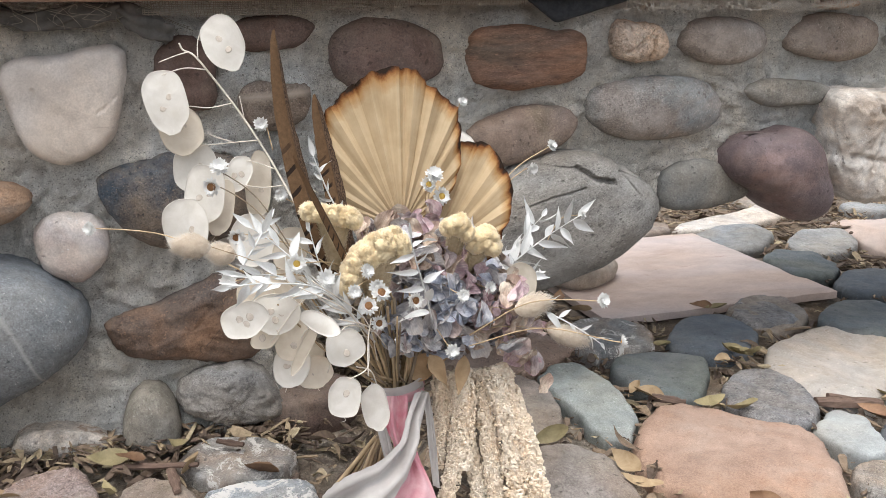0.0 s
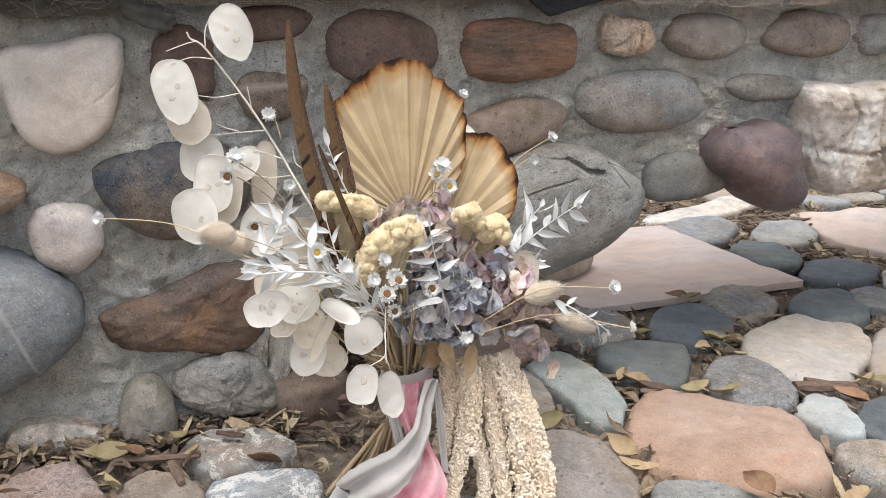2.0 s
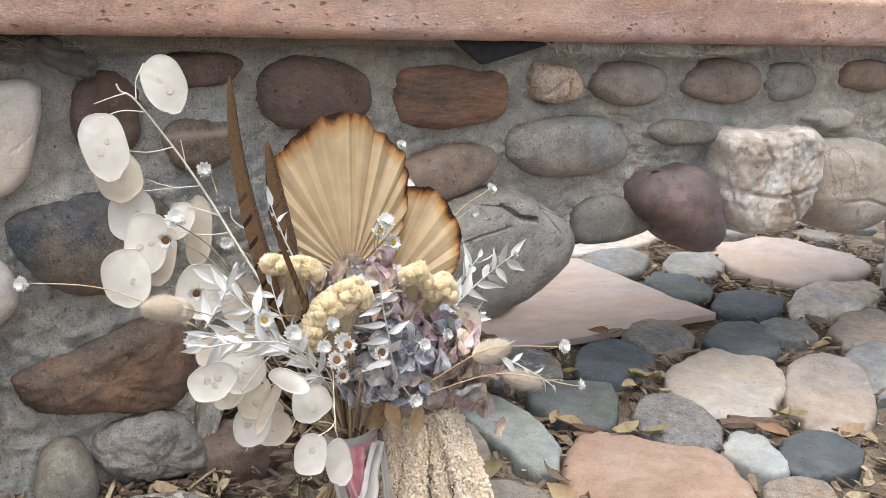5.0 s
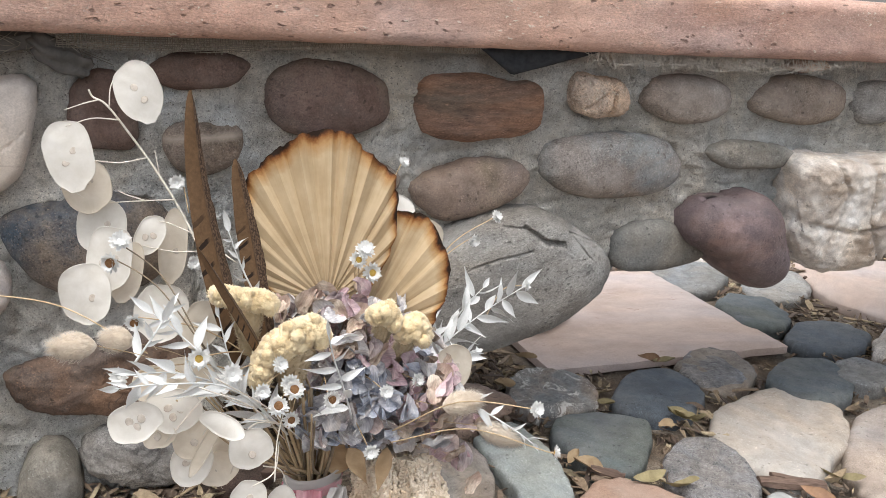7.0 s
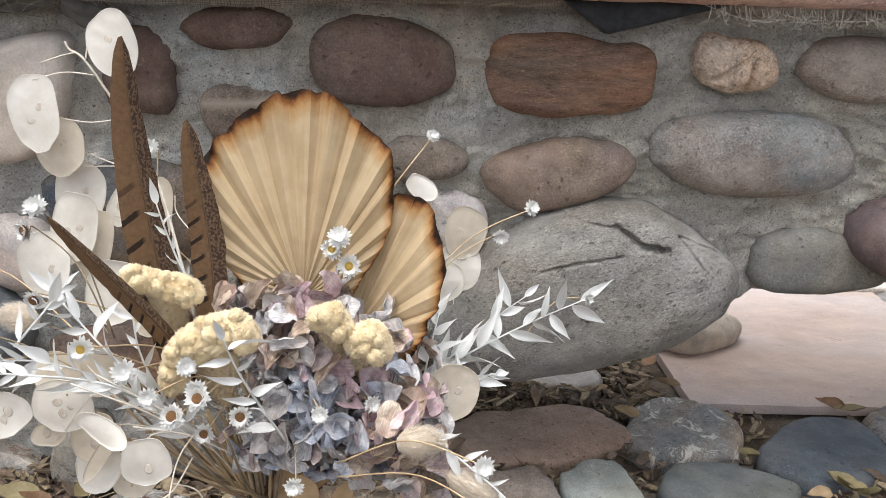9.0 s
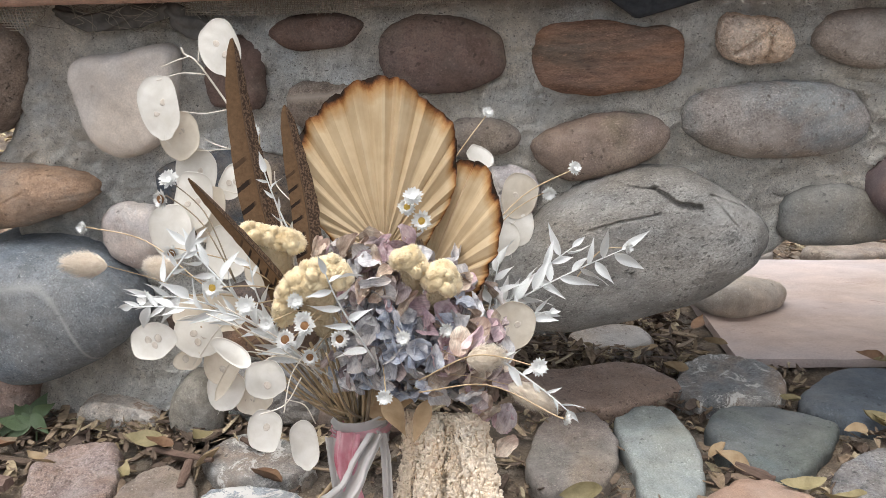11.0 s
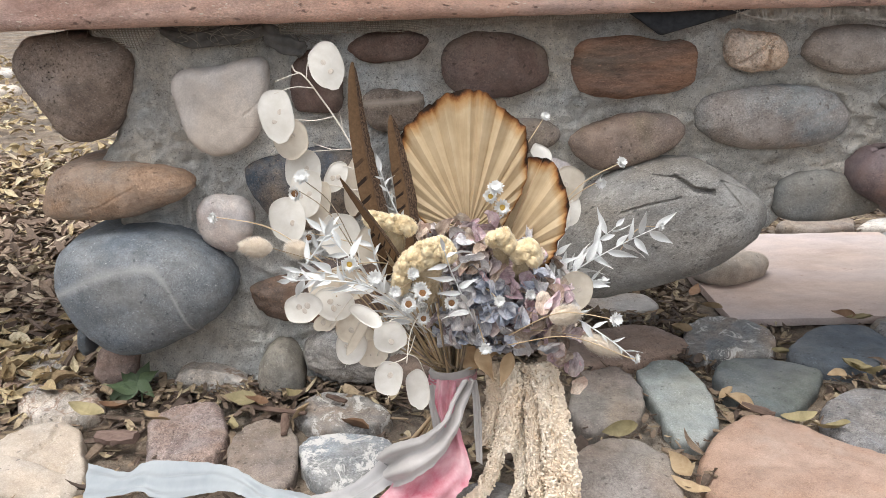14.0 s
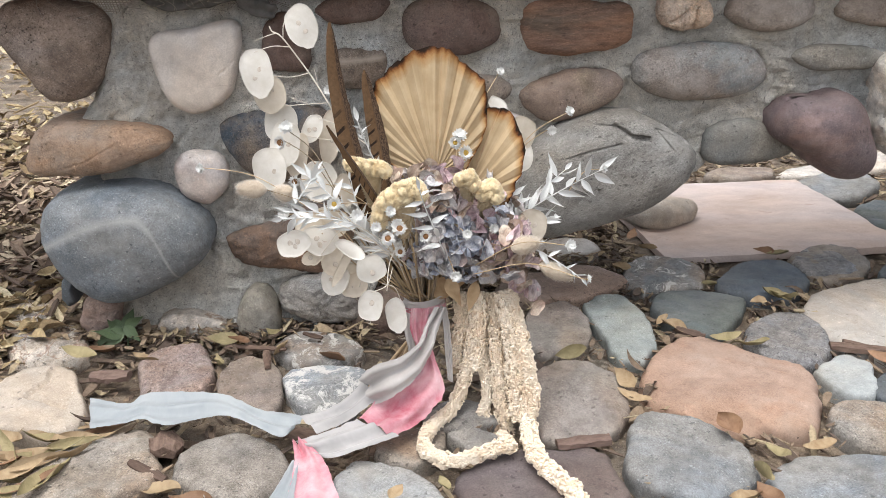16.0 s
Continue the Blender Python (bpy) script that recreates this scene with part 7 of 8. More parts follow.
# -- silk ribbon
def wrap(z, r, h, mat, label, seed):
    bm = bmesh.new()
    rows = []
    for i in range(41):
        a = 2 * math.pi * i / 40
        rows.append([bm.verts.new(KNOT + Vector((math.cos(a) * (r + 0.0035 * noise.noise(Vector((math.cos(a) * 2, k * 0.9, seed + math.sin(a)))) + 0.0012 * math.sin(k * 2.4 + a * 2 + seed)), math.sin(a) * r * 0.8,
                                                 z + h * (k / 10 - 0.5) + 0.004 * math.sin(a + seed)))) for k in range(11)])
    for A, B in zip(rows, rows[1:]):
        for k in range(10):
            bm.faces.new((A[k], B[k], B[k + 1], A[k + 1]))
    return piece("ribbon_wrap", bm, P_[mat], None, label)


wrap(0.006, 0.0225, 0.012, "silkgrey", "grey silk ribbon wound round the stems", 1)
wrap(-0.004, 0.0238, 0.009, "silkpink", "pink silk ribbon wound round the stems", 2)
wrap(-0.012, 0.0222, 0.011, "silkgrey", "grey silk ribbon wound round the stems", 3)
def draped(pairs, mat, label, seed, ripple=0.003, n=14, across=12):
    """A ribbon between two edges, given side by side along its length."""
    bm = bmesh.new()
    A = smooth_path([p for p, q in pairs], n)
    B = smooth_path([q for p, q in pairs], n)
    rows = []
    L = 0.0
    for i, (p, q) in enumerate(zip(A, B)):
        d = (A[min(i + 1, len(A) - 1)] - A[max(i - 1, 0)])
        nrm = (q - p).cross(d)
        nrm = nrm.normalized() if nrm.length > 1e-9 else Vector((0, -1, 0))
        L += (p - A[max(i - 1, 0)]).length
        row = []
        for k in range(across + 1):
            f = k / across
            fold = ripple * (math.sin(f * 11 + seed + L * 16) * 0.9 + 1.3 * noise.noise(Vector((f * 4.0, L * 16, seed))) + 0.5 * noise.noise(Vector((f * 9, L * 60, seed))))
            frayed = 0.05 * noise.noise(Vector((L * 120, seed * 3, f))) if k in (0, across) else 0
            row.append(bm.verts.new(p.lerp(q, f + frayed) + nrm * fold * math.sin(math.pi * min(1, max(0, f))) ** 0.3))
        rows.append(row)
    for R, S in zip(rows, rows[1:]):
        for k in range(across):
            bm.faces.new((R[k], R[k + 1], S[k + 1], S[k]))
    return piece("ribbon_tail", bm, P_[mat], None, label)


draped([((0.1710, 0.6700, 0.1610), (0.1910, 0.6650, 0.1620)), ((0.1700, 0.6600, 0.1390), (0.1900, 0.6550, 0.1340)), ((0.1780, 0.6500, 0.1160), (0.1970, 0.6450, 0.1120)), ((0.1730, 0.6380, 0.1010), (0.2070, 0.6250, 0.0830)),
        ((0.1450, 0.6260, 0.0900), (0.1950, 0.6120, 0.0680)), ((0.1270, 0.6240, 0.0660), (0.1740, 0.6020, 0.0520)), ((0.1130, 0.6070, 0.0590), (0.1480, 0.5810, 0.0520))], "silkpink", "pink silk ribbon tail in soft folds", 1, 0.0065)
draped([((0.1970, 0.6650, 0.1640), (0.2100, 0.6680, 0.1610)), ((0.1860, 0.6500, 0.1480), (0.2010, 0.6550, 0.1410)), ((0.1790, 0.6400, 0.1340), (0.1930, 0.6400, 0.1220)), ((0.1580, 0.6320, 0.1200), (0.1770, 0.6230, 0.1010)),
        ((0.1310, 0.6280, 0.1130), (0.1530, 0.6110, 0.0850)), ((0.1130, 0.6420, 0.0900), (0.1300, 0.6180, 0.0690))], "silkgrey", "grey silk ribbon tail in soft folds", 2, 0.0065)
draped([((0.1160, 0.6500, 0.0820), (0.1330, 0.6260, 0.0710)), ((0.1030, 0.6480, 0.0660), (0.1190, 0.6240, 0.0610)), ((0.0790, 0.6330, 0.0570), (0.0990, 0.6110, 0.0530)), ((0.0470, 0.6230, 0.0535), (0.0700, 0.5920, 0.0510))], "silkwhite", "grey-white silk ribbon lying on the stones", 9, 0.002)
draped([((0.2030, 0.6690, 0.1640), (0.2110, 0.6710, 0.1600)), ((0.2070, 0.6660, 0.1420), (0.2145, 0.6690, 0.1390)), ((0.2090, 0.6600, 0.1100), (0.2170, 0.6620, 0.1080)), ((0.2120, 0.6520, 0.0790), (0.2180, 0.6540, 0.0740))], "silkgrey", "narrow grey silk ribbon end", 5, 0.002)
draped([((0.16, 0.672, 0.154), (0.1701, 0.668, 0.1557)), ((0.1647, 0.664, 0.1285), (0.1736, 0.66, 0.129)), ((0.1707, 0.655, 0.098), (0.1795, 0.652, 0.098))], "silkgrey", "narrow grey silk ribbon end", 7, 0.002)
draped([((0.0530, 0.6230, 0.0520), (0.0420, 0.6040, 0.0500)), ((0.0370, 0.6300, 0.0530), (0.0300, 0.5890, 0.0500)), ((0.0020, 0.6370, 0.0545), (-0.0020, 0.6150, 0.0480)), ((-0.0440, 0.6620, 0.0600), (-0.0400, 0.6330, 0.0500)), ((-0.1070, 0.6690, 0.0600), (-0.0960, 0.6190, 0.0480)),
        ((-0.1340, 0.6680, 0.0580), (-0.1260, 0.6320, 0.0480)), ((-0.1510, 0.6600, 0.0510), (-0.1470, 0.6270, 0.0460)), ((-0.1980, 0.6760, 0.0500), (-0.1800, 0.6200, 0.0450))], "silkpale", "pale blue-white silk ribbon tail across the stones", 3, 0.0032)
draped([((0.1110, 0.6030, 0.0620), (0.1570, 0.5790, 0.0550)), ((0.0880, 0.5890, 0.0590), (0.1240, 0.5640, 0.0530)), ((0.0630, 0.5780, 0.0570), (0.0880, 0.5480, 0.0510)), ((0.0480, 0.5780, 0.0520), (0.0670, 0.5600, 0.0490))], "silkwhite", "pale silk ribbon fold", 6, 0.0035)
draped([((0.0450, 0.5750, 0.0540), (0.0570, 0.5760, 0.0560)), ((0.0500, 0.5490, 0.0500), (0.0810, 0.5430, 0.0520)), ((0.0500, 0.5230, 0.0460), (0.0910, 0.5150, 0.0480)), ((0.0500, 0.4830, 0.0440), (0.1040, 0.4780, 0.0440)), ((0.0560, 0.4400, 0.0430), (0.1180, 0.4330, 0.0430))], "silkpink", "pink silk ribbon end lying on the stones", 4, 0.004)
draped([((0.047, 0.5517, 0.047), (0.055, 0.5431, 0.049)), ((0.037, 0.5174, 0.043), (0.055, 0.5131, 0.045)), ((0.023, 0.4737, 0.040), (0.056, 0.4681, 0.042))], "silkpale", "pale silk ribbon end", 8, 0.002)


# ---- fallen leaves, bark and twigs ----
def litter_mat(name, stops, rough=0.85):
    """Dry litter: each flake takes its own tone."""
    m = bpy.data.materials.new(name)
    m.use_nodes = True
    n, l = links_of(m)
    b = n["Principled BSDF"]
    ge = n.new("ShaderNodeNewGeometry")
    r = ramp_of(n, stops)
    r.color_ramp.interpolation = "LINEAR"
    l.new(ge.outputs["Random Per Island"], r.inputs[0])
    tc = n.new("ShaderNodeTexCoord")
    t = noise_of(n, l, tc.outputs["Object"], 190, 4, 0.7)
    rr = ramp_of(n, [(0.3, (0.62, 0.6, 0.56)), (0.7, (1.2, 1.2, 1.18))])
    l.new(t.outputs[0], rr.inputs[0])
    l.new(mix_of(n, l, 1.0, r.outputs[0], rr.outputs[0], "MULTIPLY"), b.inputs["Base Color"])
    b.inputs["Roughness"].default_value = rough
    return m


L_ = {
    "litter": litter_mat("mixed_leaf_litter", [(0.0, (0.085, 0.06, 0.048)), (0.4, (0.155, 0.112, 0.082)), (0.68, (0.25, 0.185, 0.13)), (0.88, (0.35, 0.275, 0.18)), (1.0, (0.46, 0.39, 0.27))]),
    "mulch": litter_mat("bark_mulch", [(0.0, (0.10, 0.07, 0.052)), (0.4, (0.20, 0.14, 0.105)), (0.7, (0.33, 0.25, 0.185)), (0.9, (0.50, 0.42, 0.31)), (1.0, (0.58, 0.50, 0.36))]),
    "yellow": litter_mat("pale_yellow_leaves", [(0.0, (0.22, 0.15, 0.085)), (0.4, (0.38, 0.29, 0.165)), (0.8, (0.52, 0.43, 0.27)), (1.0, (0.62, 0.55, 0.40))]),
}


def leaf_shape(L, slim, fold, curl, twist, rn, m=6):
    vs, fs = [], []
    for j in range(m + 1):
        v = j / m
        w = slim * L * 0.5 * (math.sin(math.pi * min(1, v ** 0.85 + 0.02)) ** 0.8)
        a = twist * (v - 0.5)
        for s in (-1, 0, 1):
            x, z = s * w, fold * w * abs(s) + curl * L * (v - 0.5) ** 2 + L * 0.05 * noise.noise(Vector((v * 4, s * 2, L * 900)))
            vs.append((x * math.cos(a) - z * math.sin(a), (v - 0.5) * L, z * math.cos(a) + x * math.sin(a)))
    for j in range(m):
        for k in range(2):
            q = j * 3 + k
            fs.append((q, q + 1, q + 4, q + 3))
    return vs, fs


def chip_shape(L, w, h, rn):
    vs = []
    for y, k in ((-0.5, 0.6), (-0.3, 1.0), (0.25, 0.9), (0.5, 0.45)):
        for x, z in ((-1, -1), (1, -1), (1, 1), (-1, 1)):
            vs.append((x * w * 0.5 * k * rn.uniform(0.75, 1.2), y * L + rn.uniform(-0.08, 0.08) * L, z * h * 0.5 * rn.uniform(0.7, 1.2)))
    fs = [(3, 2, 1, 0), (12, 13, 14, 15)]
    for j in range(3):
        for k in range(4):
            a, b = j * 4 + k, j * 4 + (k + 1) % 4
            fs.append((a, b, b + 4, a + 4))
    return vs, fs


def heap(name, spots, rn, mat, label, chips=0.35, size=(0.018, 0.045), slim=(0.2, 0.42), tilt=28, thick=1.0, grade=(1.0,)):
    """One loose layer of leaves and bark flakes at the spots (x, y, z)."""
    V, Fc = [], []
    for x, y, z in spots:
        L = rn.uniform(*size) * rn.choice(grade)
        if rn.random() < chips:
            vs, fs = chip_shape(L * rn.uniform(0.7, 1.5), L * rn.uniform(0.10, 0.36), L * 0.07 * thick, rn)
        else:
            vs, fs = leaf_shape(L, rn.uniform(*slim), rn.uniform(0, 1.1), rn.uniform(-1.5, 1.5), rn.uniform(-2.2, 2.2), rn)
        m = pose(x, y, z, rn.uniform(-tilt, tilt), rn.uniform(-tilt, tilt), rn.uniform(0, 360))
        o = len(V)
        V += [tuple(m @ Vector(v)) for v in vs]
        Fc += [tuple(i + o for i in f) for f in fs]
    me = bpy.data.meshes.new(name)
    me.from_pydata(V, [], Fc)
    me.materials.append(mat)
    return tagged(new(name, me), label, "leaf litter", kind="stuff")


rn = random.Random(33)
spots = []
for k in range(30000):
    x, y = rn.uniform(-0.75, 1.9), rn.uniform(0.3, 1.95)
    if clear_of(x, y, -0.002) and not (0.57 < x < 1.08 and 1.12 < y < 1.58):
        spots.append((x, y, rn.uniform(0.008, 0.03)))
heap("leaf_litter", spots, rn, L_["litter"], "dry leaves and bark flakes caught between the paving stones", 0.5, (0.016, 0.046), (0.16, 0.42), 22, 1.0, (0.25, 0.35, 0.45, 0.6, 1.0))
# deeper drift under the boulder and against the wall's foot
spots = [(rn.uniform(0.1, 0.6), rn.uniform(1.0, 1.28), rn.uniform(0.012, 0.04)) for k in range(3200)]
spots = [s for s in spots if clear_of(s[0], s[1], 0.004) and not (s[0] > 0.55 and s[1] > 1.1)]
spots += [(rn.uniform(-0.32, 0.12), rn.gauss(0.885, 0.02), rn.uniform(0.012, 0.035)) for k in range(900)]
heap("leaf_drift", spots, rn, L_["litter"], "drift of dry leaves and bark under the wall", 0.5, (0.018, 0.042), (0.2, 0.45), 24, 0.7, (0.3, 0.4, 0.55, 0.75, 1.0))
# mulch bed beyond the wall's end
spots = [(rn.uniform(-1.6, -0.30), rn.uniform(0.84, 2.1), rn.uniform(0.01, 0.035)) for k in range(9000)]
spots = [s for s in spots if clear_of(s[0], s[1], -0.01)]
heap("bark_mulch", spots, rn, L_["mulch"], "bed of brown bark mulch mixed with pale dry leaves", 0.55, (0.02, 0.06), (0.18, 0.4))
spots = [(rn.uniform(-2.6, -0.30), rn.uniform(1.62, 4.2) if k % 3 else rn.gauss(1.85, 0.15), rn.uniform(0.015, 0.045)) for k in range(4200)] + [(rn.uniform(-0.75, -0.32), rn.gauss(0.93, 0.07), rn.uniform(0.015, 0.04)) for k in range(520)]
heap("pale_leaf_litter", spots, rn, L_["yellow"], "pale yellow fallen leaves over the mulch", 0.08, (0.025, 0.055), (0.25, 0.45))
# far stones in the mulch, sunlight painted in by the white tone
for x, y, a, b in ((-0.8, 2.95, 0.09, 0.06), (-1.15, 3.1, 0.1, 0.07), (-0.5, 3.2, 0.1, 0.07), (-1.7, 3.2, 0.12, 0.08), (-0.95, 3.5, 0.13, 0.09), (-1.45, 3.6, 0.14, 0.09), (-2.0, 3.7, 0.15, 0.1), (-0.45, 3.7, 0.12, 0.08), (-1.1, 4.1, 0.2, 0.13), (-1.8, 4.3, 0.2, 0.14), (-0.7, 3.35, 0.1, 0.07), (-1.25, 3.35, 0.1, 0.08), (-0.95, 3.15, 0.09, 0.06), (-0.75, 3.8, 0.14, 0.1), (-1.05, 3.8, 0.13, 0.09)):
    paving_stone(x, y, a, b, x * 90, 2.3, 0.1, 0.1, 0.06, "sunwhite", "pale sunlit stone in the mulch", top=0.04, n=30, rings=9)

# single leaves and pieces of bark that lie on top
leaf_cols = {
    "olive": simple_mat("olive_yellow_fallen_leaf", (0.21, 0.175, 0.09), (0.38, 0.32, 0.18), 60, 0.65, 0.4, thin=0.1, vary=0.15),
    "tan": simple_mat("tan_fallen_leaf", (0.27, 0.185, 0.105), (0.44, 0.335, 0.21), 60, 0.7, 0.4, thin=0.1, vary=0.15),
    "brown": simple_mat("brown_fallen_leaf", (0.15, 0.08, 0.045), (0.28, 0.17, 0.10), 60, 0.6, 0.4, vary=0.2),
    "bark": simple_mat("brown_bark_piece", (0.085, 0.055, 0.042), (0.18, 0.125, 0.098), 60, 0.9, 1.0, stretch=(3, 0.6, 3), vary=0.2),
    "red": simple_mat("red_brown_bark_piece", (0.12, 0.08, 0.065), (0.21, 0.145, 0.12), 60, 0.8, 0.8, stretch=(3, 0.6, 3)),
}
leaf_n = [0]


def fallen_leaf(p, L, spin, col="tan", slim=0.36, tip=12, curl=0.5):
    leaf_n[0] += 1
    r2 = random.Random(leaf_n[0])
    vs, fs = leaf_shape(L * 0.85, slim * 1.2, r2.uniform(0.3, 1.1), curl * r2.uniform(0.6, 1.9), r2.uniform(-1.2, 1.2), r2, 12)
    me = bpy.data.meshes.new("fallen_leaf")
    me.from_pydata(vs, [], fs)
    me.materials.append(leaf_cols[col])
    for q in me.polygons:
        q.use_smooth = True
    words = {"olive": "olive-yellow", "tan": "tan", "brown": "brown"}[col]
    ob = tagged(new("fallen_leaf", me), "curled dry %s fallen leaf between the stones" % words, "leaf", "fallen leaves")
    ob.matrix_basis = Matrix.Translation(p) @ pose(0, 0, -0.001, r2.uniform(-tip, tip), r2.uniform(-tip * 2, tip * 2), spin)
    return ob


def bark_piece(p, L, w, spin, col="bark"):
    leaf_n[0] += 1
    r2 = random.Random(leaf_n[0])
    bm = bmesh.new()
    rows = []
    for j in range(9):
        v = j / 8
        k = 0.55 + 0.45 * math.sin(math.pi * min(max(v, 0.06), 0.94)) + r2.uniform(-0.08, 0.08)
        rows.append([bm.verts.new((x * w * 0.5 * k + r2.uniform(-0.06, 0.06) * w, (v - 0.5) * L, z * w * 0.2 + r2.uniform(-0.05, 0.05) * w)) for x, z in
                     ((-1, -1), (0, -1), (1, -1), (1, 0.4), (0.5, 0.9), (0, 1.1), (-0.5, 0.8), (-1, 0.4))])
    for A, B in zip(rows, rows[1:]):
        for k in range(8):
            bm.faces.new((A[k], A[(k + 1) % 8], B[(k + 1) % 8], B[k]))
    bm.faces.new(rows[0][::-1])
    bm.faces.new(rows[-1])
    ob = tagged(new("bark_piece", mesh_of("bark_piece", bm, leaf_cols[col], False)), "splintered brown piece of bark between the stones", "bark", "bark pieces")
    ob.matrix_basis = Matrix.Translation(p) @ pose(0, 0, 0.003, r2.uniform(-8, 8), r2.uniform(-12, 12), spin)
    return ob


fallen_leaf((-0.2376, 0.5928, 0.030), 0.075, -60, "tan", 0.16)
fallen_leaf((-0.215, 0.6187, 0.030), 0.085, -70, "olive", 0.14)
fallen_leaf((-0.2182, 0.567, 0.030), 0.07, -50, "tan", 0.2)
fallen_leaf((-0.2303, 0.5481, 0.030), 0.06, -80, "olive", 0.25)
fallen_leaf((-0.1618, 0.6428, 0.030), 0.08, -75, "brown", 0.12)
fallen_leaf((-0.2667, 0.6258, 0.030), 0.06, 60, "tan", 0.22)
fallen_leaf((-0.085, 0.5344, 0.025), 0.06, 70, "tan", 0.4)
fallen_leaf((-0.050, 0.517, 0.025), 0.05, 100, "brown", 0.4)
fallen_leaf((0.039, 0.514, 0.025), 0.035, 30, "olive", 0.4)
fallen_leaf((0.1533, 0.4961, 0.045), 0.032, -30, "tan", 0.42, 6)
fallen_leaf((0.2015, 0.5156, 0.040), 0.028, 10, "olive", 0.4)
fallen_leaf((0.3806, 0.7917, 0.035), 0.05, 100, "olive", 0.36, 25)
fallen_leaf((0.4342, 0.7131, 0.040), 0.045, 10, "tan", 0.45, 30)
fallen_leaf((0.437, 0.6873, 0.030), 0.05, 60, "tan", 0.3)
fallen_leaf((0.5258, 0.5238, 0.040), 0.045, -10, "olive", 0.4, 25)
fallen_leaf((0.5236, 0.492, 0.035), 0.045, 20, "brown", 0.45, 20)
fallen_leaf((0.5014, 0.4941, 0.030), 0.04, 80, "tan", 0.45)
fallen_leaf((0.5617, 0.5627, 0.035), 0.04, 30, "olive", 0.4)
fallen_leaf((0.6123, 0.5758, 0.030), 0.05, 100, "tan", 0.3)
fallen_leaf((0.5244, 0.6096, 0.040), 0.04, 10, "brown", 0.6, 25)
fallen_leaf((0.5973, 0.8239, 0.035), 0.055, 95, "olive", 0.3)
fallen_leaf((0.5386, 0.8603, 0.035), 0.045, 60, "tan", 0.4)
fallen_leaf((0.527, 0.875, 0.035), 0.035, 120, "tan", 0.4)
fallen_leaf((0.7194, 0.9626, 0.035), 0.045, 80, "olive", 0.4, 20)
fallen_leaf((0.7343, 0.9386, 0.040), 0.035, 60, "olive", 0.5, 20)
fallen_leaf((0.6878, 0.9369, 0.035), 0.035, 110, "tan", 0.4)
fallen_leaf((0.6421, 1.013, 0.030), 0.03, 40, "olive", 0.4)
fallen_leaf((0.021, 0.9194, 0.030), 0.036, 80, "tan", 0.55, 25)
fallen_leaf((-0.012, 0.8364, 0.045), 0.042, -20, "olive", 0.5, 40)
fallen_leaf((0.003, 0.8146, 0.035), 0.04, -25, "tan", 0.4, 30)
fallen_leaf((-0.080, 0.845, 0.035), 0.05, 90, "olive", 0.4, 20)
fallen_leaf((-0.058, 0.8312, 0.040), 0.035, 100, "brown", 0.5, 25)
fallen_leaf((-0.074, 0.7784, 0.035), 0.05, 10, "olive", 0.25, 30)
fallen_leaf((-0.1725, 0.7983, 0.030), 0.045, 70, "tan", 0.4)
fallen_leaf((-0.2493, 0.7879, 0.045), 0.055, 70, "olive", 0.35, 20)
fallen_leaf((-0.235, 0.8237, 0.030), 0.04, 90, "brown", 0.4)
fallen_leaf((0.069, 0.786, 0.035), 0.042, 80, "brown", 0.5, 20)
fallen_leaf((0.083, 0.9463, 0.030), 0.05, 85, "tan", 0.3, 20)
fallen_leaf((0.056, 0.9484, 0.045), 0.05, 100, "tan", 0.35, 20)
fallen_leaf((0.6287, 0.8032, 0.035), 0.05, 85, "olive", 0.3)
fallen_leaf((0.7287, 0.9538, 0.035), 0.04, 60, "olive", 0.5, 20)
fallen_leaf((1.113, 0.9733, 0.030), 0.05, 95, "tan", 0.4)
fallen_leaf((0.8483, 0.7945, 0.030), 0.06, 60, "olive", 0.35, 20)
fallen_leaf((0.8862, 0.728, 0.030), 0.06, 85, "tan", 0.35)
fallen_leaf((0.7777, 1.136, 0.035), 0.04, 70, "brown", 0.4)
fallen_leaf((0.7846, 0.762, 0.030), 0.05, 30, "brown", 0.4)
fallen_leaf((0.4838, 1.132, 0.030), 0.05, 100, "tan", 0.3)
fallen_leaf((0.5831, 1.169, 0.030), 0.05, 40, "tan", 0.3, 25)
fallen_leaf((0.576, 1.233, 0.030), 0.045, -20, "brown", 0.4, 25)
fallen_leaf((0.7965, 1.123, 0.035), 0.045, 80, "olive", 0.35, 15)
fallen_leaf((0.5182, 1.087, 0.030), 0.04, 80, "tan", 0.4)
fallen_leaf((-0.1911, 0.6056, 0.036), 0.069, -72, "olive", 0.17, 16)
fallen_leaf((-0.2091, 0.5934, 0.036), 0.079, -66, "olive", 0.12, 16)
fallen_leaf((-0.219, 0.5713, 0.036), 0.076, -58, "tan", 0.18, 16)
fallen_leaf((-0.2418, 0.5842, 0.036), 0.091, -80, "tan", 0.16, 16)
fallen_leaf((-0.2327, 0.5522, 0.036), 0.074, -50, "tan", 0.18, 16)
fallen_leaf((-0.2283, 0.5242, 0.036), 0.070, -70, "olive", 0.18, 16)
fallen_leaf((-0.1932, 0.5826, 0.036), 0.092, -78, "tan", 0.13, 16)
fallen_leaf((-0.1805, 0.6183, 0.036), 0.072, -84, "tan", 0.12, 16)
fallen_leaf((-0.2133, 0.5328, 0.036), 0.084, -62, "brown", 0.16, 16)
fallen_leaf((-0.2504, 0.5693, 0.036), 0.067, -40, "brown", 0.14, 16)
fallen_leaf((-0.1985, 0.5416, 0.036), 0.098, -20, "olive", 0.19, 16)
fallen_leaf((-0.1733, 0.6383, 0.036), 0.060, -60, "tan", 0.16, 16)
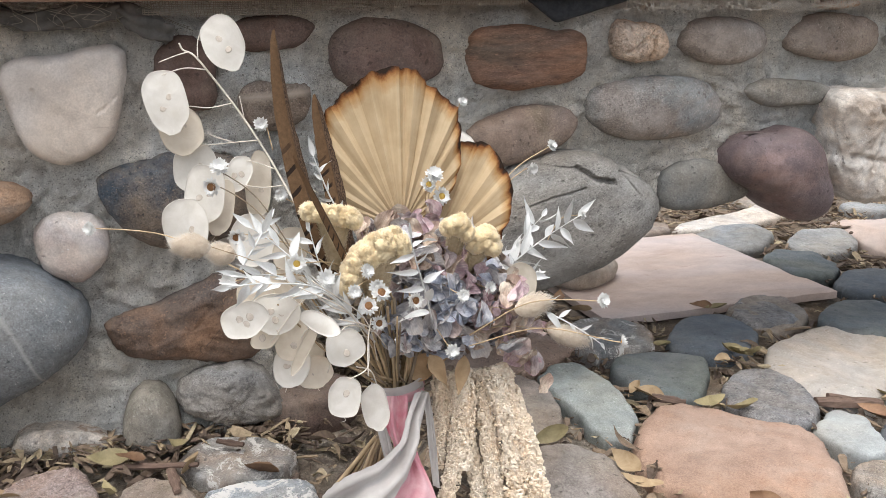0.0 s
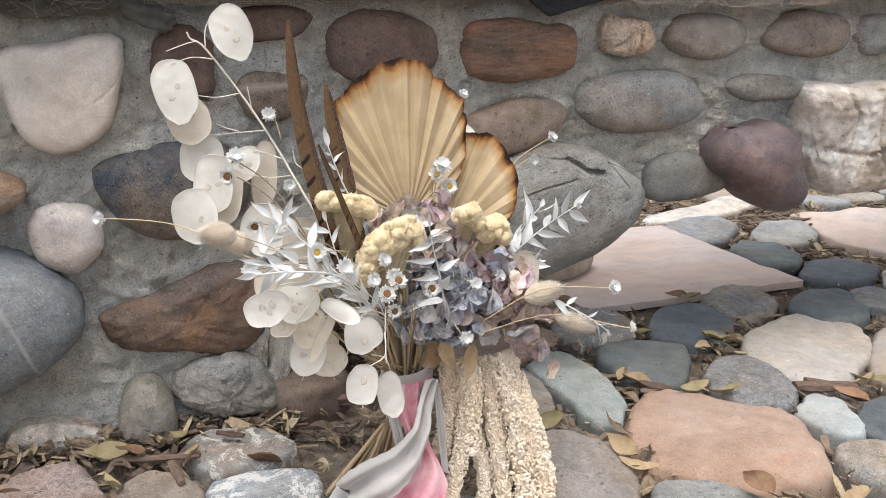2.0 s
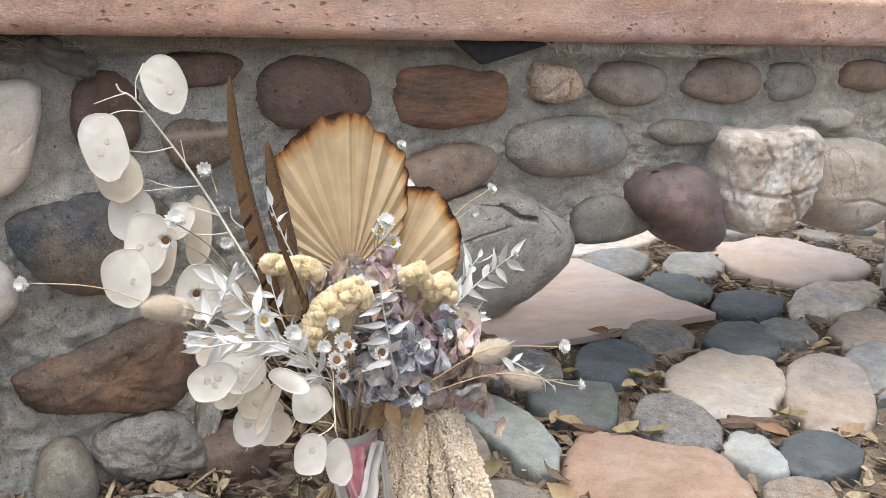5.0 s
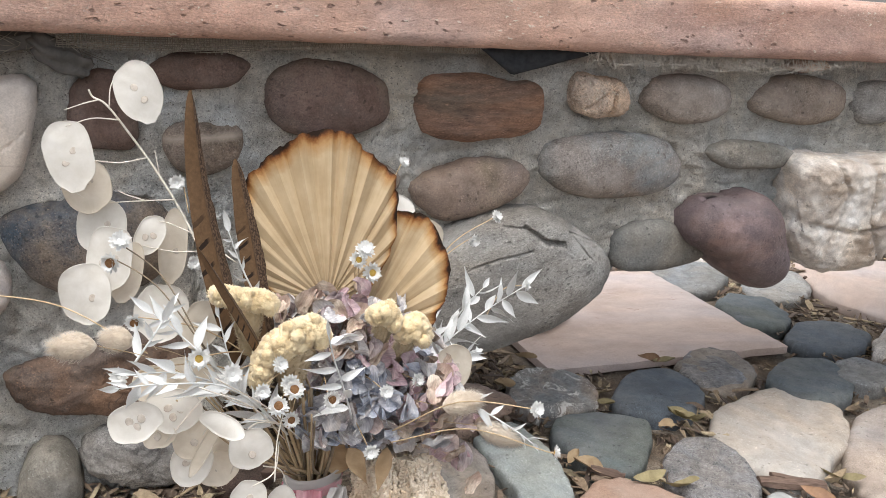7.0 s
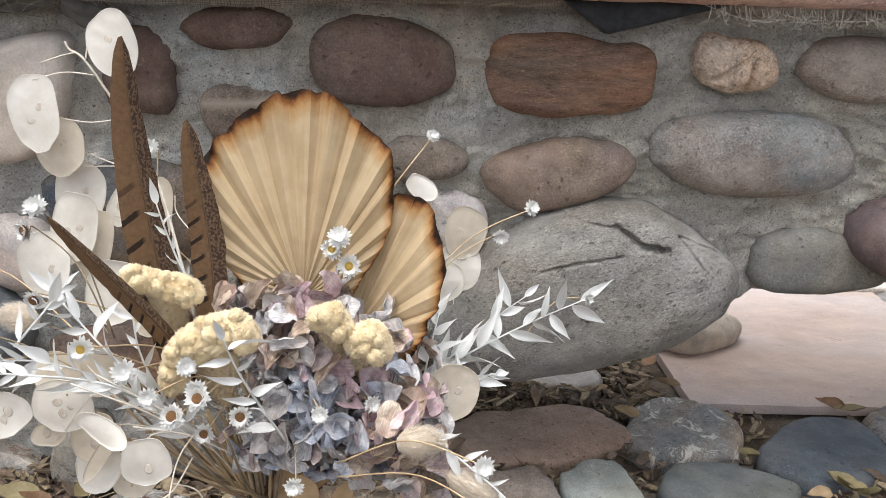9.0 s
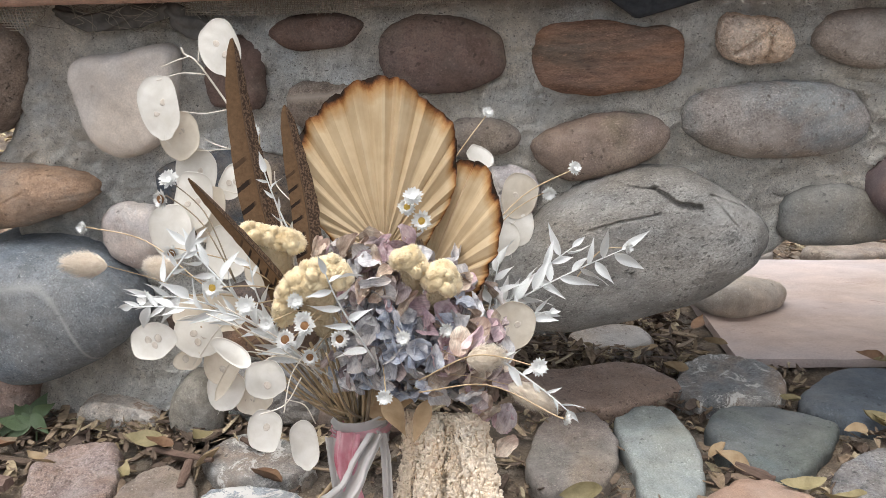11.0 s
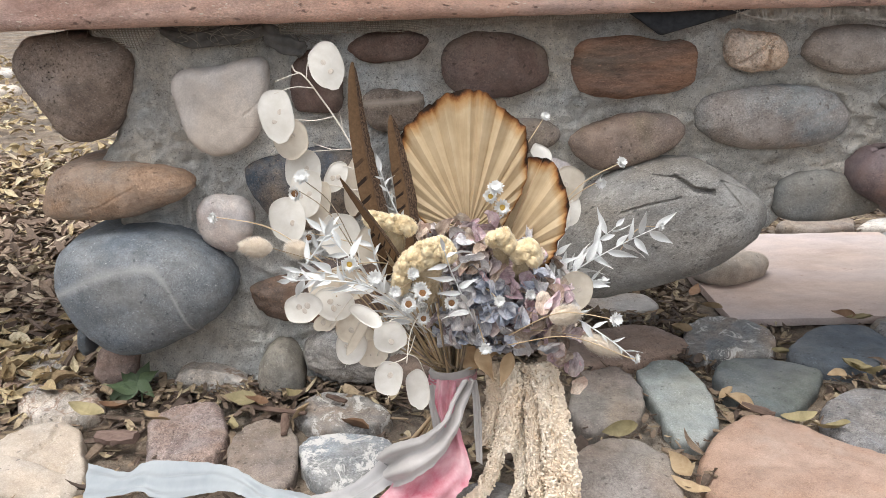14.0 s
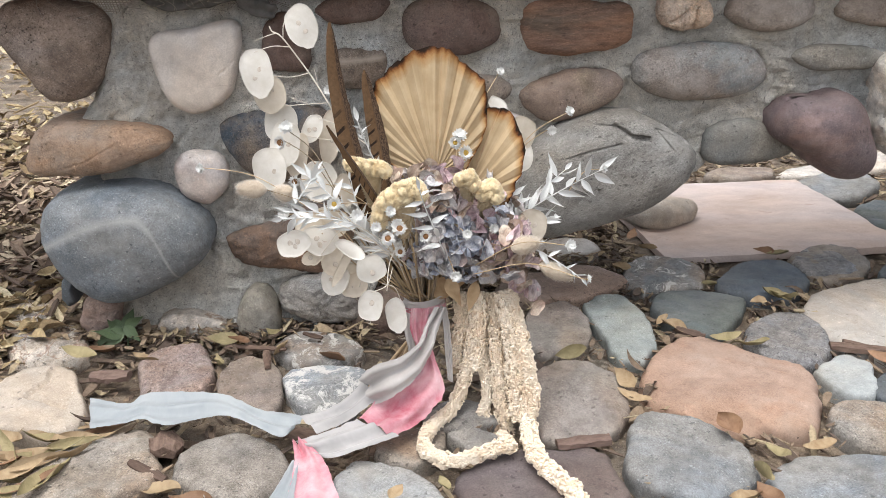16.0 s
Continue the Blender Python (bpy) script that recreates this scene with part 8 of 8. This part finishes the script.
fallen_leaf((-0.2552, 0.5949, 0.036), 0.095, 30, "olive", 0.13, 16)
fallen_leaf((-0.2157, 0.615, 0.036), 0.077, -100, "tan", 0.15, 16)
bark_piece((-0.2016, 0.7551, 0.030), 0.05, 0.022, 80, "red")
bark_piece((-0.098, 0.6115, 0.025), 0.035, 0.035, 10)
bark_piece((-0.104, 0.5612, 0.028), 0.05, 0.012, 60)
bark_piece((0.3582, 0.5947, 0.030), 0.06, 0.02, 95, "red")
bark_piece((0.7722, 0.7922, 0.030), 0.08, 0.022, 75)
bark_piece((0.053, 0.6307, 0.020), 0.05, 0.025, 70)
bark_piece((0.158, 0.9127, 0.030), 0.075, 0.022, 70)
bark_piece((0.1323, 0.9135, 0.040), 0.05, 0.014, -60)
bark_piece((0.041, 0.8352, 0.040), 0.03, 0.008, 60)
bark_piece((0.087, 0.953, 0.035), 0.06, 0.01, -70)
bark_piece((-0.033, 0.8222, 0.030), 0.09, 0.008, 70)
bark_piece((-0.015, 0.795, 0.030), 0.06, 0.01, 10)
bark_piece((0.7818, 0.798, 0.030), 0.06, 0.014, 75)
bark_piece((1.399, 1.48, 0.020), 0.08, 0.02, 30)
bark_piece((0.5581, 0.8461, 0.030), 0.04, 0.012, 60)
bark_piece((0.7017, 1.157, 0.020), 0.05, 0.01, 90)

# the small green sprig at the wall's foot
green = simple_mat("dark_green_leaf", (0.05, 0.08, 0.04), (0.105, 0.14, 0.075), 50, 0.5, 0.3, vary=0.2)
sprig = tagged(new("green_sprig"), "small sprig of dark green leaves growing at the wall", "plant")
base = Vector((-0.2141, 0.8607, 0.020))
sprig.location = base
gl = [mesh_of("leaf", leaf_bm(90 + k, 0.5, 0.25, 0.3), green) for k in range(3)]
part("stalk", tube(bmesh.new(), [(0, 0, -0.01), (0.002, 0, 0.012), (-0.004, 0.002, 0.026)], 0.0012, 0.0008), green, sprig)
for k, (sp, zt, L) in enumerate(((-40, 0.6, 0.042), (-85, 0.5, 0.045), (-110, 0.4, 0.045), (20, 0.7, 0.032), (60, 0.5, 0.03), (140, 0.5, 0.03))):
    under("leaf", gl[k % 3], sprig, facing((0, 0, 0.014 + 0.003 * k), (0.1, -0.75, zt), sp) @ Matrix.Scale(L, 4))

# ---- frayed burlap caught under the slab ----
jute = simple_mat("frayed_grey_jute", (0.20, 0.18, 0.15), (0.33, 0.295, 0.25), 200, 0.95, 0.5)
burlap = tagged(new("burlap_cloth"), "frayed strip of grey burlap hanging under the bench slab", "cloth")
burlap.location = (0.3, 0.93, 0.49)
off = Matrix.Translation((-0.3, -0.93, -0.49))


def cloth_y(x):
    return 0.915 + 0.05 * x


def thread(bm, pts, r=0.00045):
    tube(bm, pts, r, r * 0.8, 4, 3)


rn = random.Random(77)
weave = bmesh.new()


def hem(x):
    """How far the strip hangs down."""
    return step_between(x, [(-0.02, 0.012), (0.04, 0.015), (0.10, 0.014), (0.18, 0.008), (0.38, 0.005)])


def net(x, f):
    return (x, cloth_y(x) + 0.003 * math.sin(x * 18) + 0.002 * f, slab_z(x) + 0.002 - (hem(x) + 0.002) * f + 0.0012 * math.sin(x * 31) * f)


for k in range(9):
    thread(weave, [net(-0.02 + 0.4 * i / 26, (k + rn.uniform(-0.15, 0.15)) / 8) for i in range(27)])
for k in range(170):
    x = -0.02 + 0.4 * k / 169
    thread(weave, [net(x, 0), net(x + rn.uniform(-0.001, 0.001), 0.5), net(x + rn.uniform(-0.002, 0.002), rn.uniform(0.95, 1.15))])
part("weave", weave, jute, burlap).matrix_basis = off
fringe = bmesh.new()
for k in range(380):
    x = rn.uniform(0.50, 1.25)
    L = rn.uniform(0.006, 0.017) * (1.0 if 0.5 < x < 0.78 or rn.random() < 0.5 else 0.55)
    bx, by = rn.uniform(-0.012, 0.012), rn.uniform(-0.006, 0.004)
    y0 = 0.9 + 0.055 * x
    thread(fringe, [(x, y0, slab_z(x) + 0.003), (x + bx * 0.3, y0 + by * 0.4 - 0.002, slab_z(x) - L * 0.5), (x + bx, y0 + by, slab_z(x) - L), (x + bx * 1.6, y0 + by, slab_z(x) - L * rn.uniform(0.75, 1.1))], 0.00038)
for k in range(14):
    x = rn.uniform(0.48, 0.75)
    y0 = 0.9 + 0.055 * x
    thread(fringe, [(x, y0, slab_z(x) + 0.002), (x + 0.03, y0 - 0.003, slab_z(x) - rn.uniform(0.004, 0.014)), (x + 0.06, y0 - 0.002, slab_z(x) - rn.uniform(0.006, 0.016)), (x + 0.10, y0, slab_z(x) - rn.uniform(0.0, 0.012))], 0.00032)
part("fringe", fringe, simple_mat("pale_frayed_thread", (0.42, 0.39, 0.345), (0.58, 0.545, 0.49), 200, 0.95, 0.3), burlap, "pale frayed threads").matrix_basis = off
# loose fibres and a hanging corner further along
tangle = bmesh.new()
for k in range(46):
    x = rn.choice((-0.24, -0.12, -0.06, -0.02)) + rn.gauss(0, 0.022)
    pts = [(x, cloth_y(x) + 0.01, slab_z(x) + 0.003)]
    for i in range(4):
        q = pts[-1]
        pts.append((q[0] + rn.gauss(0, 0.014), q[1] + rn.gauss(0, 0.004), q[2] - rn.uniform(0.001, 0.011)))
    thread(tangle, pts, 0.00035)
part("tangle", tangle, jute, burlap, "tangled loose fibres").matrix_basis = off
for ob in burlap.children:
    tagged(ob, kind="stuff")
corner = bmesh.new()
for k in range(22):
    f = k / 21
    x = -0.235 + 0.075 * f
    dz = 0.024 * (1 - abs(f - 0.62) / 0.62 if f < 0.62 else 1 - (f - 0.62) / 0.38)
    thread(corner, [(x, cloth_y(x) - 0.004, slab_z(x) + 0.003), (x + 0.003, cloth_y(x) - 0.006, slab_z(x) - dz * 0.5), (x + 0.006, cloth_y(x) - 0.004, slab_z(x) - dz - 0.002)], 0.0008)
for k in range(9):
    z = -0.002 - k * 0.0026
    half = 0.038 * (1 + z / 0.027)
    thread(corner, [(-0.19 + i * half / 3, cloth_y(-0.19) - 0.0055 + 0.0006 * (i % 2), slab_z(-0.19) + z) for i in range(-3, 4)], 0.0008)
part("hanging_corner", corner, jute, burlap, "hanging corner of coarse burlap weave").matrix_basis = off

# ---- rags tucked under the slab, and a dark flap ----
flap_mat = simple_mat("dark_blue_grey_flap", (0.022, 0.025, 0.03), (0.045, 0.048, 0.054), 120, 0.95, 0.6)
grey_rag = simple_mat("weathered_grey_rag", (0.075, 0.072, 0.068), (0.14, 0.132, 0.124), 70, 0.95, 0.9)
# a very dark blue-grey triangle hanging from the slab's underside
flap = bmesh.new()
rows = []
for i in range(31):
    f = i / 30
    x = 0.375 + 0.14 * f
    drop = 0.027 * (f / 0.28 if f < 0.28 else (1 - f) / 0.72)
    rows.append([flap.verts.new((x + 0.004 * k / 6, 0.912 + 0.05 * x - 0.004 * math.sin(k / 6 * 3.1) + 0.003 * noise.noise(Vector((x * 40, k * 0.4, 2))), slab_z(x) + 0.003 - (drop + 0.003) * k / 6)) for k in range(7)])
for A, B in zip(rows, rows[1:]):
    for k in range(6):
        flap.faces.new((A[k], A[k + 1], B[k + 1], B[k]))
cloth = tagged(new("cloth_flap", mesh_of("cloth_flap", flap, flap_mat)), "dark blue-grey triangular flap under the bench slab", "cloth")
cloth.modifiers.new("thickness", "SOLIDIFY").thickness = 0.0012


def rag(pts, r0, r1, seed, label):
    """A twisted, crumpled length of cloth."""
    bm = bmesh.new()
    path = smooth_path(pts, 12)
    rings = []
    for i, p in enumerate(path):
        f = i / (len(path) - 1)
        d = (path[min(i + 1, len(path) - 1)] - path[max(i - 1, 0)]).normalized()
        u = d.cross(Vector((0, 1, 0.2))).normalized()
        w = d.cross(u)
        r = (r0 + (r1 - r0) * f) * (0.35 + 0.65 * math.sin(math.pi * min(max(f, 0.06), 0.94)) ** 0.5)
        ring = []
        for k in range(28):
            a = 6.2832 * k / 28
            fold = 1 + 0.34 * math.sin(a * 4 + f * 9 + seed) + 0.4 * noise.noise(Vector((math.cos(a) * 1.6, math.sin(a) * 1.6, f * 7 + seed)))
            ring.append(bm.verts.new(p + (math.cos(a) * u + math.sin(a) * w * 0.7) * r * fold))
        rings.append(ring)
    for A, B in zip(rings, rings[1:]):
        for k in range(28):
            bm.faces.new((A[k], A[(k + 1) % 28], B[(k + 1) % 28], B[k]))
    bm.faces.new(rings[0][::-1])
    bm.faces.new(rings[-1])
    return tagged(new("rag", mesh_of("rag", bm, grey_rag)), label, "rag")


rag([(-0.165, 0.935, 0.474), (-0.125, 0.925, 0.462), (-0.085, 0.93, 0.468), (-0.04, 0.925, 0.474)], 0.008, 0.010, 2, "twisted grey rag stuffed under the bench slab")
rag([(-0.045, 0.93, 0.481), (-0.030, 0.92, 0.468), (-0.008, 0.92, 0.457), (0.004, 0.925, 0.449)], 0.010, 0.012, 5, "crumpled grey rag hanging beside a dark stone")
